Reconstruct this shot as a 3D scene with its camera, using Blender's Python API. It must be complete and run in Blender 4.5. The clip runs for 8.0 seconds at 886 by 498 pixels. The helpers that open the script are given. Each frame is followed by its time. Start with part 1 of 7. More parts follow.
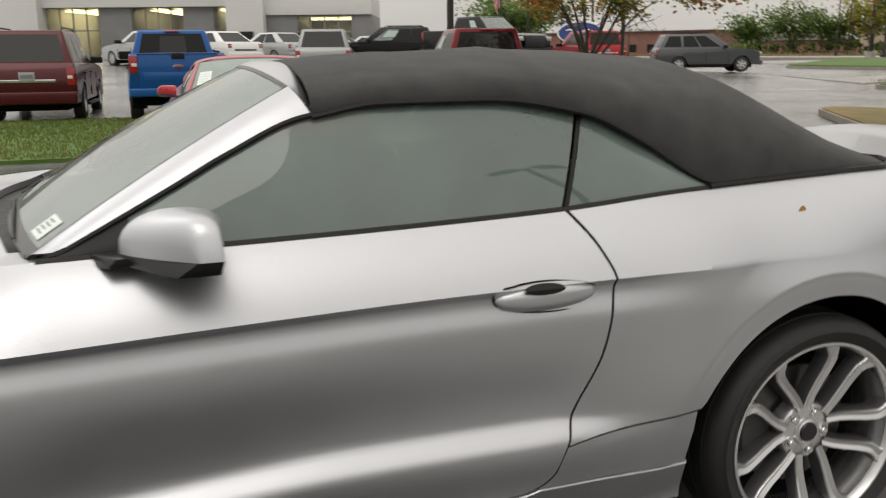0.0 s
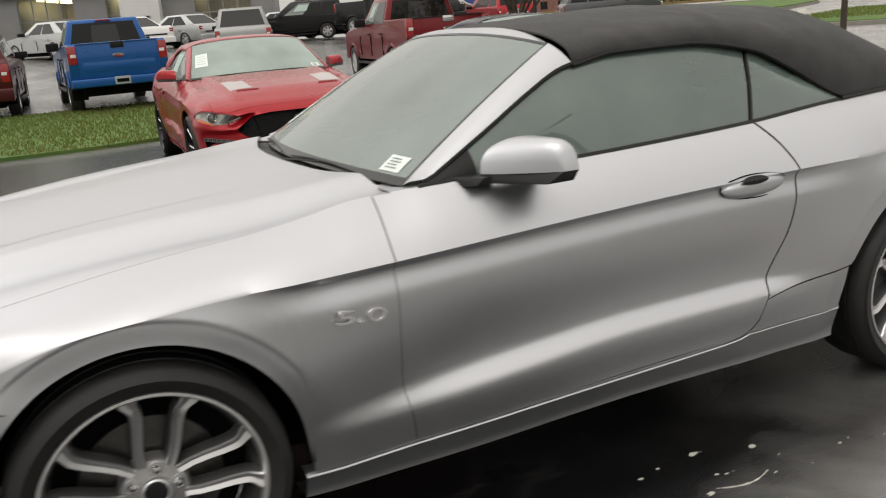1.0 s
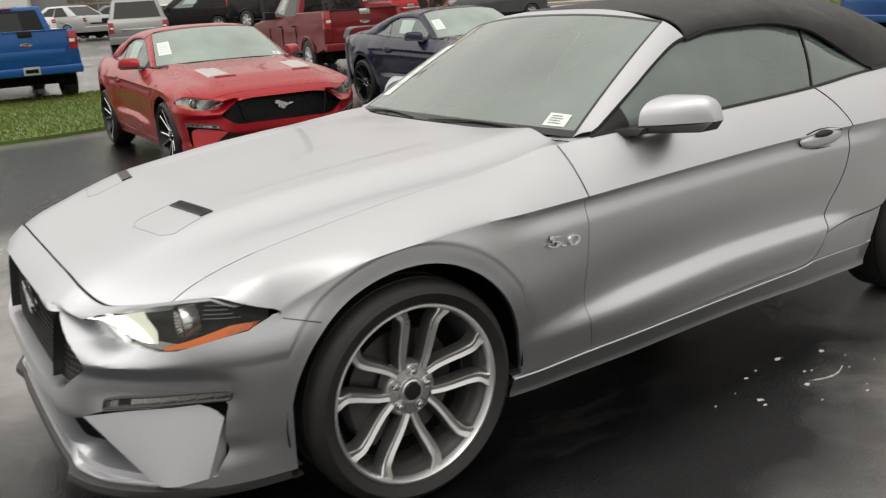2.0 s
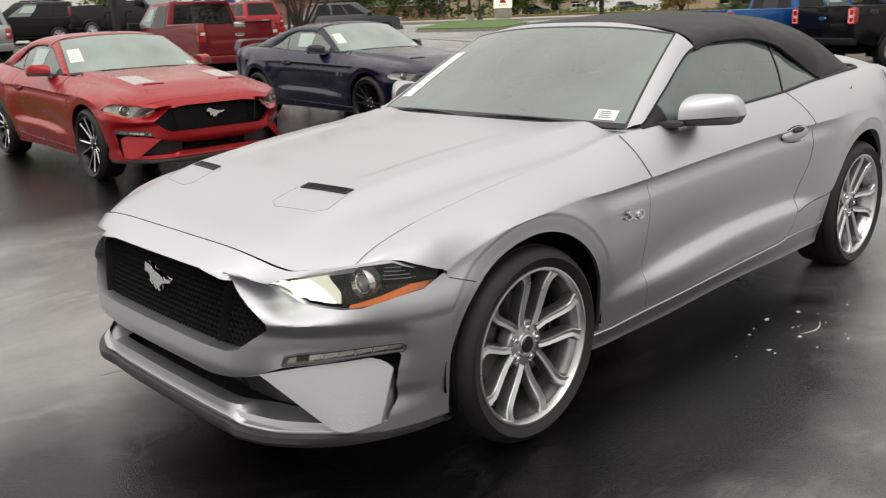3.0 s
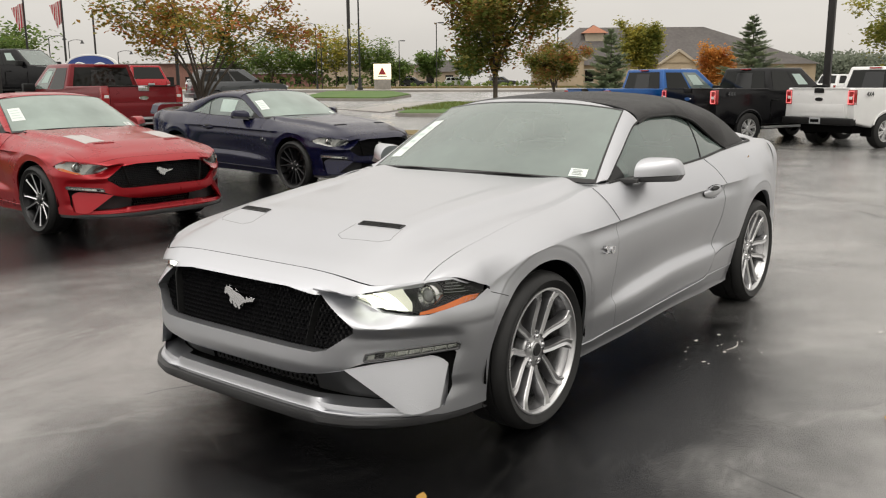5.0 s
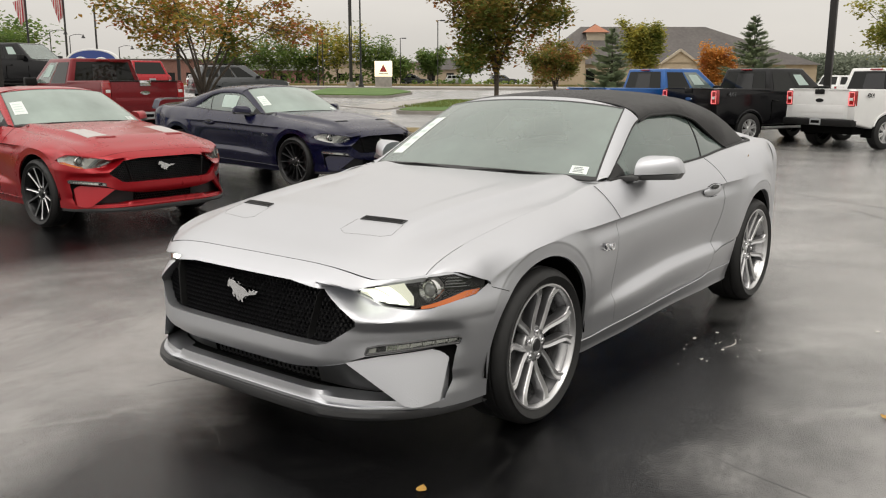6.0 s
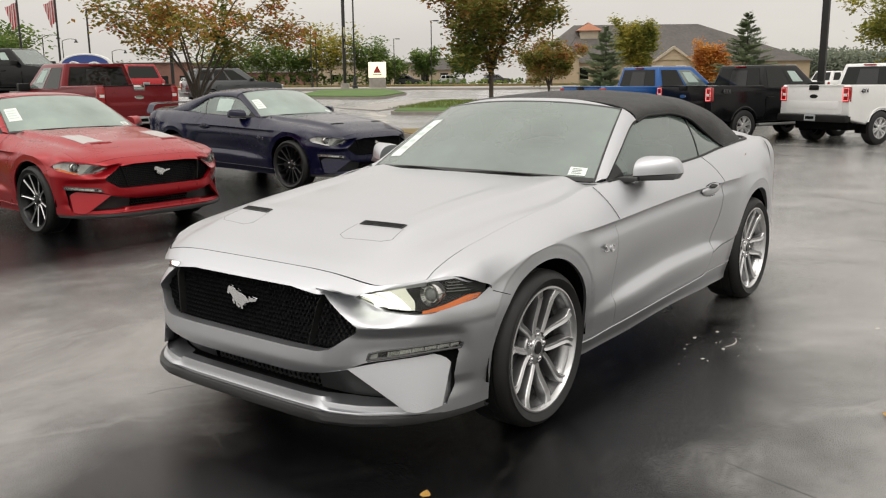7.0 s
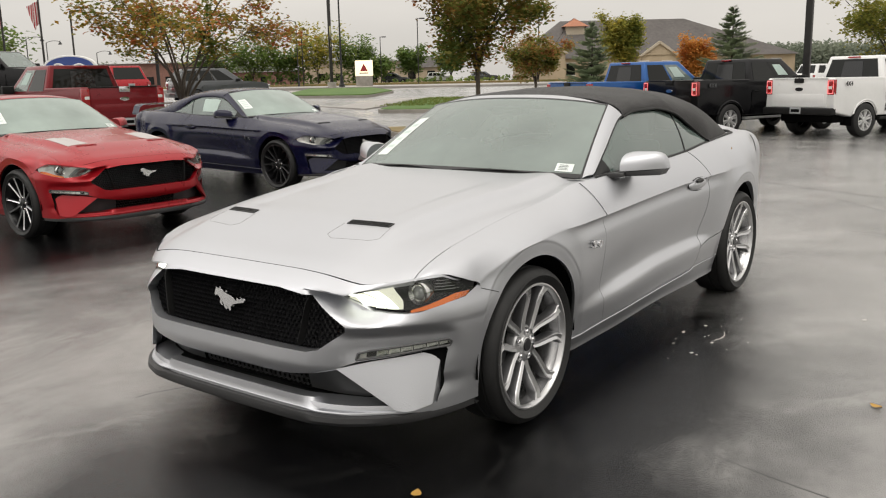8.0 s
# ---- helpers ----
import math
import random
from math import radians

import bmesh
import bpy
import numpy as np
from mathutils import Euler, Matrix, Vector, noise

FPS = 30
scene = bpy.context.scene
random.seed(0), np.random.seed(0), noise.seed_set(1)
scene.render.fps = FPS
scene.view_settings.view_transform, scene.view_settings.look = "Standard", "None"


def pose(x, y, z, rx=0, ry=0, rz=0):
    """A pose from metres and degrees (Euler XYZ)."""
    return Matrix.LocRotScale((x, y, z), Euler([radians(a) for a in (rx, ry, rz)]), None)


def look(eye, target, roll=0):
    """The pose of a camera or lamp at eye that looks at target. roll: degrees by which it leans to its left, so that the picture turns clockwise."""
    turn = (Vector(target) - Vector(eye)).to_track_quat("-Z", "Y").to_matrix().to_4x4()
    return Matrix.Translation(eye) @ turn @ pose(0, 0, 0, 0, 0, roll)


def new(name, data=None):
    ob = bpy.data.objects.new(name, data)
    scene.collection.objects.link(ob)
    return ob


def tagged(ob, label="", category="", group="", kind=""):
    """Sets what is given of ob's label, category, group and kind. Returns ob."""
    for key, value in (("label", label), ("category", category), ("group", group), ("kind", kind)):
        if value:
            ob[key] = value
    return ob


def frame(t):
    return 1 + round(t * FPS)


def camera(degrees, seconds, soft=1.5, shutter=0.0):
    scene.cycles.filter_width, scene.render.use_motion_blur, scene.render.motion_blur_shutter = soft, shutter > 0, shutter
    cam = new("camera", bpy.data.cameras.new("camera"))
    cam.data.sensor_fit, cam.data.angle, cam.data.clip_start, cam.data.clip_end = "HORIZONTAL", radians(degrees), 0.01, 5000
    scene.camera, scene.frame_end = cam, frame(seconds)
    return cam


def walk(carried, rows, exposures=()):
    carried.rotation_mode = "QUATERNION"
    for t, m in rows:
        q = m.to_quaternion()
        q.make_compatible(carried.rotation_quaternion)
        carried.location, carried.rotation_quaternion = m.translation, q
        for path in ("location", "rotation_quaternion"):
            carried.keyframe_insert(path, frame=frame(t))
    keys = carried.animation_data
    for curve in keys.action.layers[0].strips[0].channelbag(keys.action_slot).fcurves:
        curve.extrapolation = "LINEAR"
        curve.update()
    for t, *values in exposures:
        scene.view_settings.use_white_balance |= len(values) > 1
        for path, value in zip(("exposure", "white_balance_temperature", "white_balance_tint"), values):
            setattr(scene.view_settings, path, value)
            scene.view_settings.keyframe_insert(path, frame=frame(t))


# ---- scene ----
cam = camera(54.7, 8.0, soft=1.15, shutter=0.3)
PATH = [
    (0, (-1.056, 2.673, 1.383), (-1.67, 0.823, 0.937), -0.5),
    (0.5, (-0.508, 2.864, 1.412), (-1.245, 1.076, 0.901), -3.8),
    (1, (0.096, 2.911, 1.414), (-0.699, 1.152, 0.891), -4.5),
    (1.5, (0.648, 2.969, 1.433), (-0.243, 1.262, 0.894), -3.8),
    (2, (1.14, 2.885, 1.427), (0.105, 1.265, 0.876), -3.9),
    (2.2, (1.337, 2.872, 1.424), (0.253, 1.29, 0.857), -3.3),
    (3.3, (2.31, 2.585, 1.439), (0.914, 1.245, 0.932), -2.8),
    (3.5, (2.473, 2.57, 1.448), (1.049, 1.254, 0.958), -3.4),
    (4, (2.847, 2.6, 1.481), (1.338, 1.364, 1.038), -2.9),
    (4.5, (2.978, 2.686, 1.475), (1.43, 1.482, 1.081), -1.2),
    (6, (3.047, 2.728, 1.463), (1.495, 1.529, 1.075), 0.1),
    (6.5, (3.06, 2.721, 1.466), (1.513, 1.517, 1.072), 0.0),
    (7, (3.047, 2.707, 1.477), (1.489, 1.515, 1.089), -0.6),
    (7.5, (3.049, 2.703, 1.476), (1.48, 1.524, 1.089), -1.0),
    (8, (3.04, 2.711, 1.479), (1.468, 1.539, 1.085), -1.3),
]
walk(cam, [(t, look(eye, target, roll)) for t, eye, target, roll in PATH], [(0, -0.11), (0.5, -0.07), (1, -0.03), (1.5, 0.0), (2.2, 0.03), (3.3, 0.07), (8, 0.08)])

# ---- light: a bright overcast sky, a very soft sun ----
world = bpy.data.worlds.new("overcast")
scene.world = world
world.use_nodes = True
wn = world.node_tree
wn.nodes.clear()
w_out = wn.nodes.new("ShaderNodeOutputWorld")
w_bg = wn.nodes.new("ShaderNodeBackground")
w_sky = wn.nodes.new("ShaderNodeTexSky")
w_sky.sky_type, w_sky.sun_disc = "NISHITA", False
w_sky.sun_elevation, w_sky.sun_rotation = radians(38), radians(140)
w_sky.air_density, w_sky.dust_density = 1.0, 4.0
w_mul = wn.nodes.new("ShaderNodeMixRGB")
w_mul.blend_type, w_mul.inputs[0].default_value = "MULTIPLY", 1.0
w_mul.inputs[2].default_value = (0.10, 0.10, 0.10, 1)
w_hue = wn.nodes.new("ShaderNodeHueSaturation")
w_hue.inputs["Saturation"].default_value = 0.12
w_mix = wn.nodes.new("ShaderNodeMixRGB")
w_mix.inputs[0].default_value = 0.82
w_geo = wn.nodes.new("ShaderNodeTexCoord")
w_noise = wn.nodes.new("ShaderNodeTexNoise")
w_noise.inputs["Scale"].default_value, w_noise.inputs["Detail"].default_value = 2.2, 5.0
w_map = wn.nodes.new("ShaderNodeMapping")
w_map.inputs["Scale"].default_value = (1, 1, 3.2)
w_ramp = wn.nodes.new("ShaderNodeValToRGB")
w_ramp.color_ramp.elements[0].position, w_ramp.color_ramp.elements[1].position = 0.3, 0.7
w_ramp.color_ramp.elements[0].color = (0.705, 0.672, 0.625, 1)
w_ramp.color_ramp.elements[1].color = (0.85, 0.805, 0.74, 1)
wn.links.new(w_geo.outputs["Generated"], w_map.inputs[0])
wn.links.new(w_map.outputs[0], w_noise.inputs["Vector"])
wn.links.new(w_noise.outputs["Fac"], w_ramp.inputs[0])
wn.links.new(w_sky.outputs[0], w_mul.inputs[1])
wn.links.new(w_mul.outputs[0], w_hue.inputs["Color"])
wn.links.new(w_hue.outputs[0], w_mix.inputs[1])
wn.links.new(w_ramp.outputs[0], w_mix.inputs[2])
w_sep = wn.nodes.new("ShaderNodeSeparateXYZ")
w_up = wn.nodes.new("ShaderNodeMapRange")
w_up.inputs["From Min"].default_value, w_up.inputs["From Max"].default_value = 0.0, 0.9
w_up.inputs["To Min"].default_value, w_up.inputs["To Max"].default_value = 0.93, 2.0
w_lift = wn.nodes.new("ShaderNodeVectorMath")
w_lift.operation = "SCALE"
wn.links.new(w_geo.outputs["Generated"], w_sep.inputs[0])
wn.links.new(w_sep.outputs[2], w_up.inputs[0])
wn.links.new(w_mix.outputs[0], w_lift.inputs[0])
wn.links.new(w_up.outputs[0], w_lift.inputs["Scale"])
wn.links.new(w_lift.outputs[0], w_bg.inputs[0])
wn.links.new(w_bg.outputs[0], w_out.inputs[0])
w_bg.inputs[1].default_value = 1.0
sun = new("sun", bpy.data.lights.new("sun", "SUN"))
sun.data.energy, sun.data.angle, sun.data.color = 0.7, radians(40), (1.0, 0.96, 0.9)
sun.matrix_basis = look((3, 4, 8), (0, 0, 0))


# ---- materials ----
def shader(name, color, rough=0.5, metal=0.0, **sockets):
    m = bpy.data.materials.new(name)
    m.use_nodes = True
    b = m.node_tree.nodes["Principled BSDF"]
    b.inputs["Base Color"].default_value = (*color, 1)
    b.inputs["Roughness"].default_value, b.inputs["Metallic"].default_value = rough, metal
    for key, value in sockets.items():
        b.inputs[key.replace("_", " ")].default_value = value
    return m


def node(m, kind, **attrs):
    n = m.node_tree.nodes.new(kind)
    for key, value in attrs.items():
        n.inputs[key.replace("_", " ")].default_value = value
    return n


def wire(m, a, i, b, j):
    m.node_tree.links.new(a.outputs[i], b.inputs[j])


def speckle(m, amount, scale, detail=4.0, low=0.3, high=0.7, rough=None, bump=0.0, bump_scale=None, second=None):
    """Noise over the base colour at two scales, and in the roughness and relief."""
    b = m.node_tree.nodes["Principled BSDF"]
    base = b.inputs["Base Color"].default_value[:]
    co = node(m, "ShaderNodeTexCoord")
    n1 = node(m, "ShaderNodeTexNoise", Scale=scale, Detail=detail)
    wire(m, co, "Object", n1, "Vector")
    n2 = node(m, "ShaderNodeTexNoise", Scale=scale * 0.13, Detail=3.0)
    wire(m, co, "Object", n2, "Vector")
    add = node(m, "ShaderNodeMath")
    add.operation = "ADD"
    wire(m, n1, "Fac", add, 0)
    wire(m, n2, "Fac", add, 1)
    half = node(m, "ShaderNodeMath")
    half.operation = "MULTIPLY"
    half.inputs[1].default_value = 0.5
    wire(m, add, 0, half, 0)
    ramp = m.node_tree.nodes.new("ShaderNodeValToRGB")
    ramp.color_ramp.elements[0].position, ramp.color_ramp.elements[1].position = low, high
    c0 = [max(0, c * (1 - amount)) for c in base[:3]]
    c1 = [min(1, c * (1 + amount)) for c in base[:3]] if second is None else second
    ramp.color_ramp.elements[0].color = (*c0, 1)
    ramp.color_ramp.elements[1].color = (*c1, 1)
    wire(m, half, 0, ramp, 0)
    wire(m, ramp, 0, b, "Base Color")
    if rough:
        r = node(m, "ShaderNodeMapRange")
        r.inputs["From Min"].default_value, r.inputs["From Max"].default_value = low, high
        r.inputs["To Min"].default_value, r.inputs["To Max"].default_value = rough
        wire(m, half, 0, r, 0)
        wire(m, r, 0, b, "Roughness")
    if bump:
        n3 = node(m, "ShaderNodeTexNoise", Scale=bump_scale or scale * 3, Detail=3.0)
        wire(m, co, "Object", n3, "Vector")
        bp = node(m, "ShaderNodeBump", Strength=bump, Distance=0.01)
        wire(m, n3, "Fac", bp, "Height")
        wire(m, bp, 0, b, "Normal")
    return m


def car_paint(name, color, metal=0.6, rough=0.3, flake=0.06, coat=0.7, spec=0.5):
    m = shader(name, color, rough, metal, Coat_Weight=coat, Coat_Roughness=0.05, Specular_IOR_Level=spec)
    return speckle(m, flake, 9.0, 3.0, rough=(rough - 0.04, rough + 0.06))


def see_through(name, tint, ior=1.5, gloss=0.02, mist_sheen=0.0, mist_sheen_color=(0.4, 0.46, 0.44)):
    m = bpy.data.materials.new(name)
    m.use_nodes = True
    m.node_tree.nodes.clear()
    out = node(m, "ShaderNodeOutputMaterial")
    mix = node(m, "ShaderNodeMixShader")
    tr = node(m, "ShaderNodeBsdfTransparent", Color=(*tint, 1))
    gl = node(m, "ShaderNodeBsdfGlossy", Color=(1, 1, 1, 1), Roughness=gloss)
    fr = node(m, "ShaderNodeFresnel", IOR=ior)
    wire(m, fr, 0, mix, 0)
    # mist on the glass and sky sheen, both painted as a pale diffuse layer
    if mist_sheen:
        df = node(m, "ShaderNodeBsdfDiffuse", Color=(*mist_sheen_color, 1))
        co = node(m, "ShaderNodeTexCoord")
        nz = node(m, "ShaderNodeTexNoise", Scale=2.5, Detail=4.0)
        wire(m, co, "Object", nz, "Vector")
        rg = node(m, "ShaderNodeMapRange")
        rg.inputs["To Min"].default_value, rg.inputs["To Max"].default_value = mist_sheen * 0.6, mist_sheen * 1.4
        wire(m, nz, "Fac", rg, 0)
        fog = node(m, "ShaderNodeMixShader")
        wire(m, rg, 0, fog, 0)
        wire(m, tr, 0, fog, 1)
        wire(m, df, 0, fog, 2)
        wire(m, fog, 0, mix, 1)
    else:
        wire(m, tr, 0, mix, 1)
    wire(m, gl, 0, mix, 2)
    wire(m, mix, 0, out, 0)
    return m


def lamp_glow(name, color, strength, base=1.0):
    m = shader(name, tuple(base * c for c in color), 0.4)
    b = m.node_tree.nodes["Principled BSDF"]
    b.inputs["Emission Color"].default_value = (*color, 1)
    b.inputs["Emission Strength"].default_value = strength
    return m


SILVER = car_paint("silver_paint", (0.540, 0.549, 0.576), 0.95, 0.39, 0.02, coat=0.3)
def raindrops(m, scale=38.0, amount=0.25):
    """Small scattered drops standing on the paint."""
    b = m.node_tree.nodes["Principled BSDF"]
    co = node(m, "ShaderNodeTexCoord")
    v = node(m, "ShaderNodeTexVoronoi", Scale=scale)
    wire(m, co, "Object", v, "Vector")
    w = node(m, "ShaderNodeTexNoise", Scale=5.0, Detail=3.0)
    wire(m, co, "Object", w, "Vector")
    lim = node(m, "ShaderNodeMapRange")
    lim.inputs["From Min"].default_value, lim.inputs["From Max"].default_value = 0.42, 0.66
    lim.inputs["To Min"].default_value, lim.inputs["To Max"].default_value = 0.04, 0.30
    wire(m, w, "Fac", lim, 0)
    dv = node(m, "ShaderNodeMath")
    dv.operation = "DIVIDE"
    wire(m, v, "Distance", dv, 0)
    wire(m, lim, 0, dv, 1)
    dome = node(m, "ShaderNodeMapRange")
    dome.inputs["From Min"].default_value, dome.inputs["From Max"].default_value = 0.2, 1.0
    dome.inputs["To Min"].default_value, dome.inputs["To Max"].default_value = 1.0, 0.0
    wire(m, dv, 0, dome, 0)
    bp = node(m, "ShaderNodeBump", Strength=amount, Distance=0.003)
    wire(m, dome, 0, bp, "Height")
    wire(m, bp, 0, b, "Normal")
    wire(m, bp, 0, b, "Coat Normal")
    return m


raindrops(SILVER, 105.0, 0.16)
RED = car_paint("red_paint", (0.33, 0.006, 0.012), 0.35, 0.28, coat=0.35, spec=0.35)
NAVY = car_paint("navy_paint", (0.0035, 0.004, 0.026), 0.1, 0.24, coat=0.3, spec=0.3)
BLUE = car_paint("blue_paint", (0.003, 0.082, 0.30), 0.35, 0.3, coat=0.4)
MAROON = car_paint("maroon_paint", (0.070, 0.005, 0.008), 0.35, 0.3, coat=0.35, spec=0.35)
DARK_RED = car_paint("dark_red_paint", (0.17, 0.007, 0.012), 0.35, 0.3, coat=0.35, spec=0.35)
BLACK = car_paint("black_paint", (0.004, 0.004, 0.005), 0.0, 0.2, coat=0.12, spec=0.25)
WHITE = car_paint("white_paint", (0.78, 0.78, 0.77), 0.0, 0.3, 0.03)
GREY = car_paint("grey_paint", (0.075, 0.08, 0.085), 0.5, 0.3)
DULL_SILVER = car_paint("dull_silver_paint", (0.24, 0.245, 0.24), 0.4, 0.34)
PALE = car_paint("pale_silver_paint", (0.45, 0.46, 0.46), 0.5, 0.3)
GLASS = see_through("tinted_glass", (0.42, 0.50, 0.47), 1.85, mist_sheen=0.40, mist_sheen_color=(0.35, 0.44, 0.40))
# sky reflection on the coupes' glass put into a stronger pale layer
COUPE_GLASS = see_through("sky_sheen_glass", (0.45, 0.53, 0.50), 1.6, mist_sheen=0.6, mist_sheen_color=(0.42, 0.52, 0.47))
SIDE_GLASS = see_through("side_glass", (0.38, 0.46, 0.43), 1.6, mist_sheen=0.38, mist_sheen_color=(0.29, 0.37, 0.34))
DARK_GLASS = shader("privacy_glass", (0.010, 0.011, 0.010), 0.05, 0.0, IOR=1.33)
LENS = see_through("clear_lens", (0.88, 0.9, 0.88), 1.45)
TRIM = speckle(shader("black_plastic", (0.010, 0.010, 0.010), 0.45, 0.0, Specular_IOR_Level=0.25), 0.3, 40, rough=(0.35, 0.55))
SATIN = speckle(shader("dark_grey_plastic", (0.055, 0.056, 0.058), 0.4), 0.2, 30, rough=(0.32, 0.5))
CHIN = speckle(shader("chin_plastic", (0.030, 0.030, 0.031), 0.5), 0.3, 12, rough=(0.4, 0.6))
GRILLE = shader("gloss_black_grille", (0.010, 0.010, 0.011), 0.28)
# black for liners and joints, with the shade of slots and wells put in
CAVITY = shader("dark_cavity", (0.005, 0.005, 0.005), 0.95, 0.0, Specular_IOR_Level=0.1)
RUBBER = speckle(shader("tyre_rubber", (0.013, 0.013, 0.013), 0.66), 0.35, 25, rough=(0.5, 0.75), bump=0.15, bump_scale=200)
ALLOY = speckle(shader("bright_alloy", (0.62, 0.62, 0.625), 0.3, 0.85, Coat_Weight=0.4), 0.06, 6, rough=(0.26, 0.34))
BARREL = speckle(shader("rim_barrel", (0.48, 0.48, 0.485), 0.24, 0.92), 0.1, 20)
# darker copy of the bright alloy: shade painted on the spoke sides
ALLOY_SHADE = speckle(shader("shaded_alloy", (0.20, 0.20, 0.205), 0.35, 0.8), 0.1, 20)
POLISHED = speckle(shader("polished_wheel", (0.66, 0.66, 0.66), 0.28, 0.6), 0.1, 20)
DARK_ALLOY = shader("black_alloy", (0.012, 0.012, 0.013), 0.3, 0.3)
SLIDER_GLASS = shader("slider_glass", (0.012, 0.013, 0.014), 0.06)
CHROME = shader("chrome", (0.72, 0.72, 0.73), 0.09, 1.0)
STEEL = speckle(shader("brake_steel", (0.12, 0.115, 0.11), 0.38, 0.9), 0.2, 30)
FABRIC = speckle(shader("soft_top_canvas", (0.047, 0.046, 0.046), 0.85, 0.0, Sheen_Weight=0.12, Sheen_Roughness=0.5, Specular_IOR_Level=0.2), 0.35, 14, bump=0.35, bump_scale=420)
LEATHER = speckle(shader("black_leather", (0.02, 0.02, 0.021), 0.5), 0.3, 20, bump=0.1)
AMBER = shader("amber_lens", (0.60, 0.13, 0.008), 0.2, 0.0, Coat_Weight=1.0)
RED_LENS = shader("red_lens", (0.30, 0.006, 0.008), 0.18, 0.0, Coat_Weight=1.0)
RED_GLOW = lamp_glow("lit_tail_lamp", (0.95, 0.22, 0.22), 0.75, 0.7)
LED = lamp_glow("daytime_led", (1.0, 0.99, 0.90), 2.0, 0.4)
LED_SOFT = lamp_glow("daytime_light_guide", (1.0, 0.98, 0.80), 0.62, 0.3)
LAMP_GREY = speckle(shader("lamp_bowl", (0.60, 0.59, 0.57), 0.3, 0.4), 0.2, 30)
LAMP_CLEAR = shader("clear_plastic", (0.34, 0.35, 0.35), 0.1, 0.2, Coat_Weight=0.6)
REFLECTOR = shader("lamp_reflector", (0.6, 0.6, 0.58), 0.12, 0.9)
PAPER = speckle(shader("white_paper", (0.75, 0.80, 0.77), 0.6), 0.05, 30)
# duller and greener than the white paper
GREEN_PAPER = speckle(shader("pale_green_paper", (0.42, 0.52, 0.48), 0.6), 0.08, 20)
FAINT_INK = shader("pale_print", (0.55, 0.64, 0.60), 0.6)
INK = shader("grey_print", (0.18, 0.2, 0.2), 0.6)
WHITE_PLASTIC = shader("white_plastic", (0.7, 0.7, 0.68), 0.4)
DECAL = shader("silver_decal", (0.46, 0.43, 0.42), 0.45)
PLATE = speckle(shader("plate_metal", (0.35, 0.36, 0.37), 0.4), 0.1, 20)
BADGE_BLUE = shader("badge_blue", (0.015, 0.045, 0.22), 0.25, 0.0, Coat_Weight=0.6)


# ---- mesh helpers ----
def curve(*pairs):
    """A smooth function through a few (x, y) knots."""
    pts = sorted(pairs)
    xs, ys = [p[0] for p in pts], [p[1] for p in pts]
    d = [(ys[i + 1] - ys[i]) / (xs[i + 1] - xs[i]) for i in range(len(xs) - 1)]
    tan = [d[0]] + [0 if d[i - 1] * d[i] <= 0 else 2 * d[i - 1] * d[i] / (d[i - 1] + d[i]) for i in range(1, len(d))] + [d[-1]]

    def at(x):
        if x <= xs[0]:
            return ys[0]
        if x >= xs[-1]:
            return ys[-1]
        i = max(k for k in range(len(xs) - 1) if xs[k] <= x)
        h = xs[i + 1] - xs[i]
        t = (x - xs[i]) / h
        return (ys[i] * (1 + 2 * t) * (1 - t) ** 2 + ys[i + 1] * t * t * (3 - 2 * t) + h * t * (1 - t) * (tan[i] * (1 - t) - tan[i + 1] * t))
    return at


def ease(a, b, x):
    t = min(1, max(0, (x - a) / (b - a)))
    return t * t * (3 - 2 * t)


def spread(a, b, n):
    return [a + (b - a) * i / n for i in range(n + 1)]


def part(name, bm, mat, parent, label="", smooth=True):
    """Links a bmesh as one mesh object under a thing or a part."""
    me = bpy.data.meshes.new(name)
    bmesh.ops.remove_doubles(bm, verts=bm.verts, dist=0.00005)
    bm.to_mesh(me)
    bm.free()
    me.materials.append(mat)
    for f in me.polygons:
        f.use_smooth = smooth
    if smooth:
        me.set_sharp_from_angle(angle=radians(34))
    ob = new(name, me)
    ob.parent = parent
    if label:
        ob["label"] = label
    return ob


def shared(name, me, parent, m=None, label=""):
    ob = new(name, me)
    ob.parent = parent
    if m is not None:
        ob.matrix_basis = m
    if label:
        ob["label"] = label
    return ob


def thing(name, m, label, category, group="", kind=""):
    ob = new(name)
    ob.empty_display_size = 0.2
    ob.matrix_basis = m
    return tagged(ob, label, category, group, kind)


def sheet(bm, rows, inward=None, depth=0.015):
    """A grid of points as faces; inward turns its rim in by depth."""
    vs = [[bm.verts.new(p) for p in row] for row in rows]
    for a, b in zip(vs, vs[1:]):
        for i in range(len(a) - 1):
            try:
                bm.faces.new((a[i], a[i + 1], b[i + 1], b[i]))
            except ValueError:
                pass
    if inward is not None:
        rim = vs[0] + [r[-1] for r in vs[1:]] + vs[-1][-2::-1] + [r[0] for r in vs[-2:0:-1]]
        off = Vector(inward) * depth
        low = [bm.verts.new(v.co + off) for v in rim]
        for i in range(len(rim)):
            j = (i + 1) % len(rim)
            if (rim[i].co - rim[j].co).length > 1e-6:
                bm.faces.new((rim[i], rim[j], low[j], low[i]))
    return vs


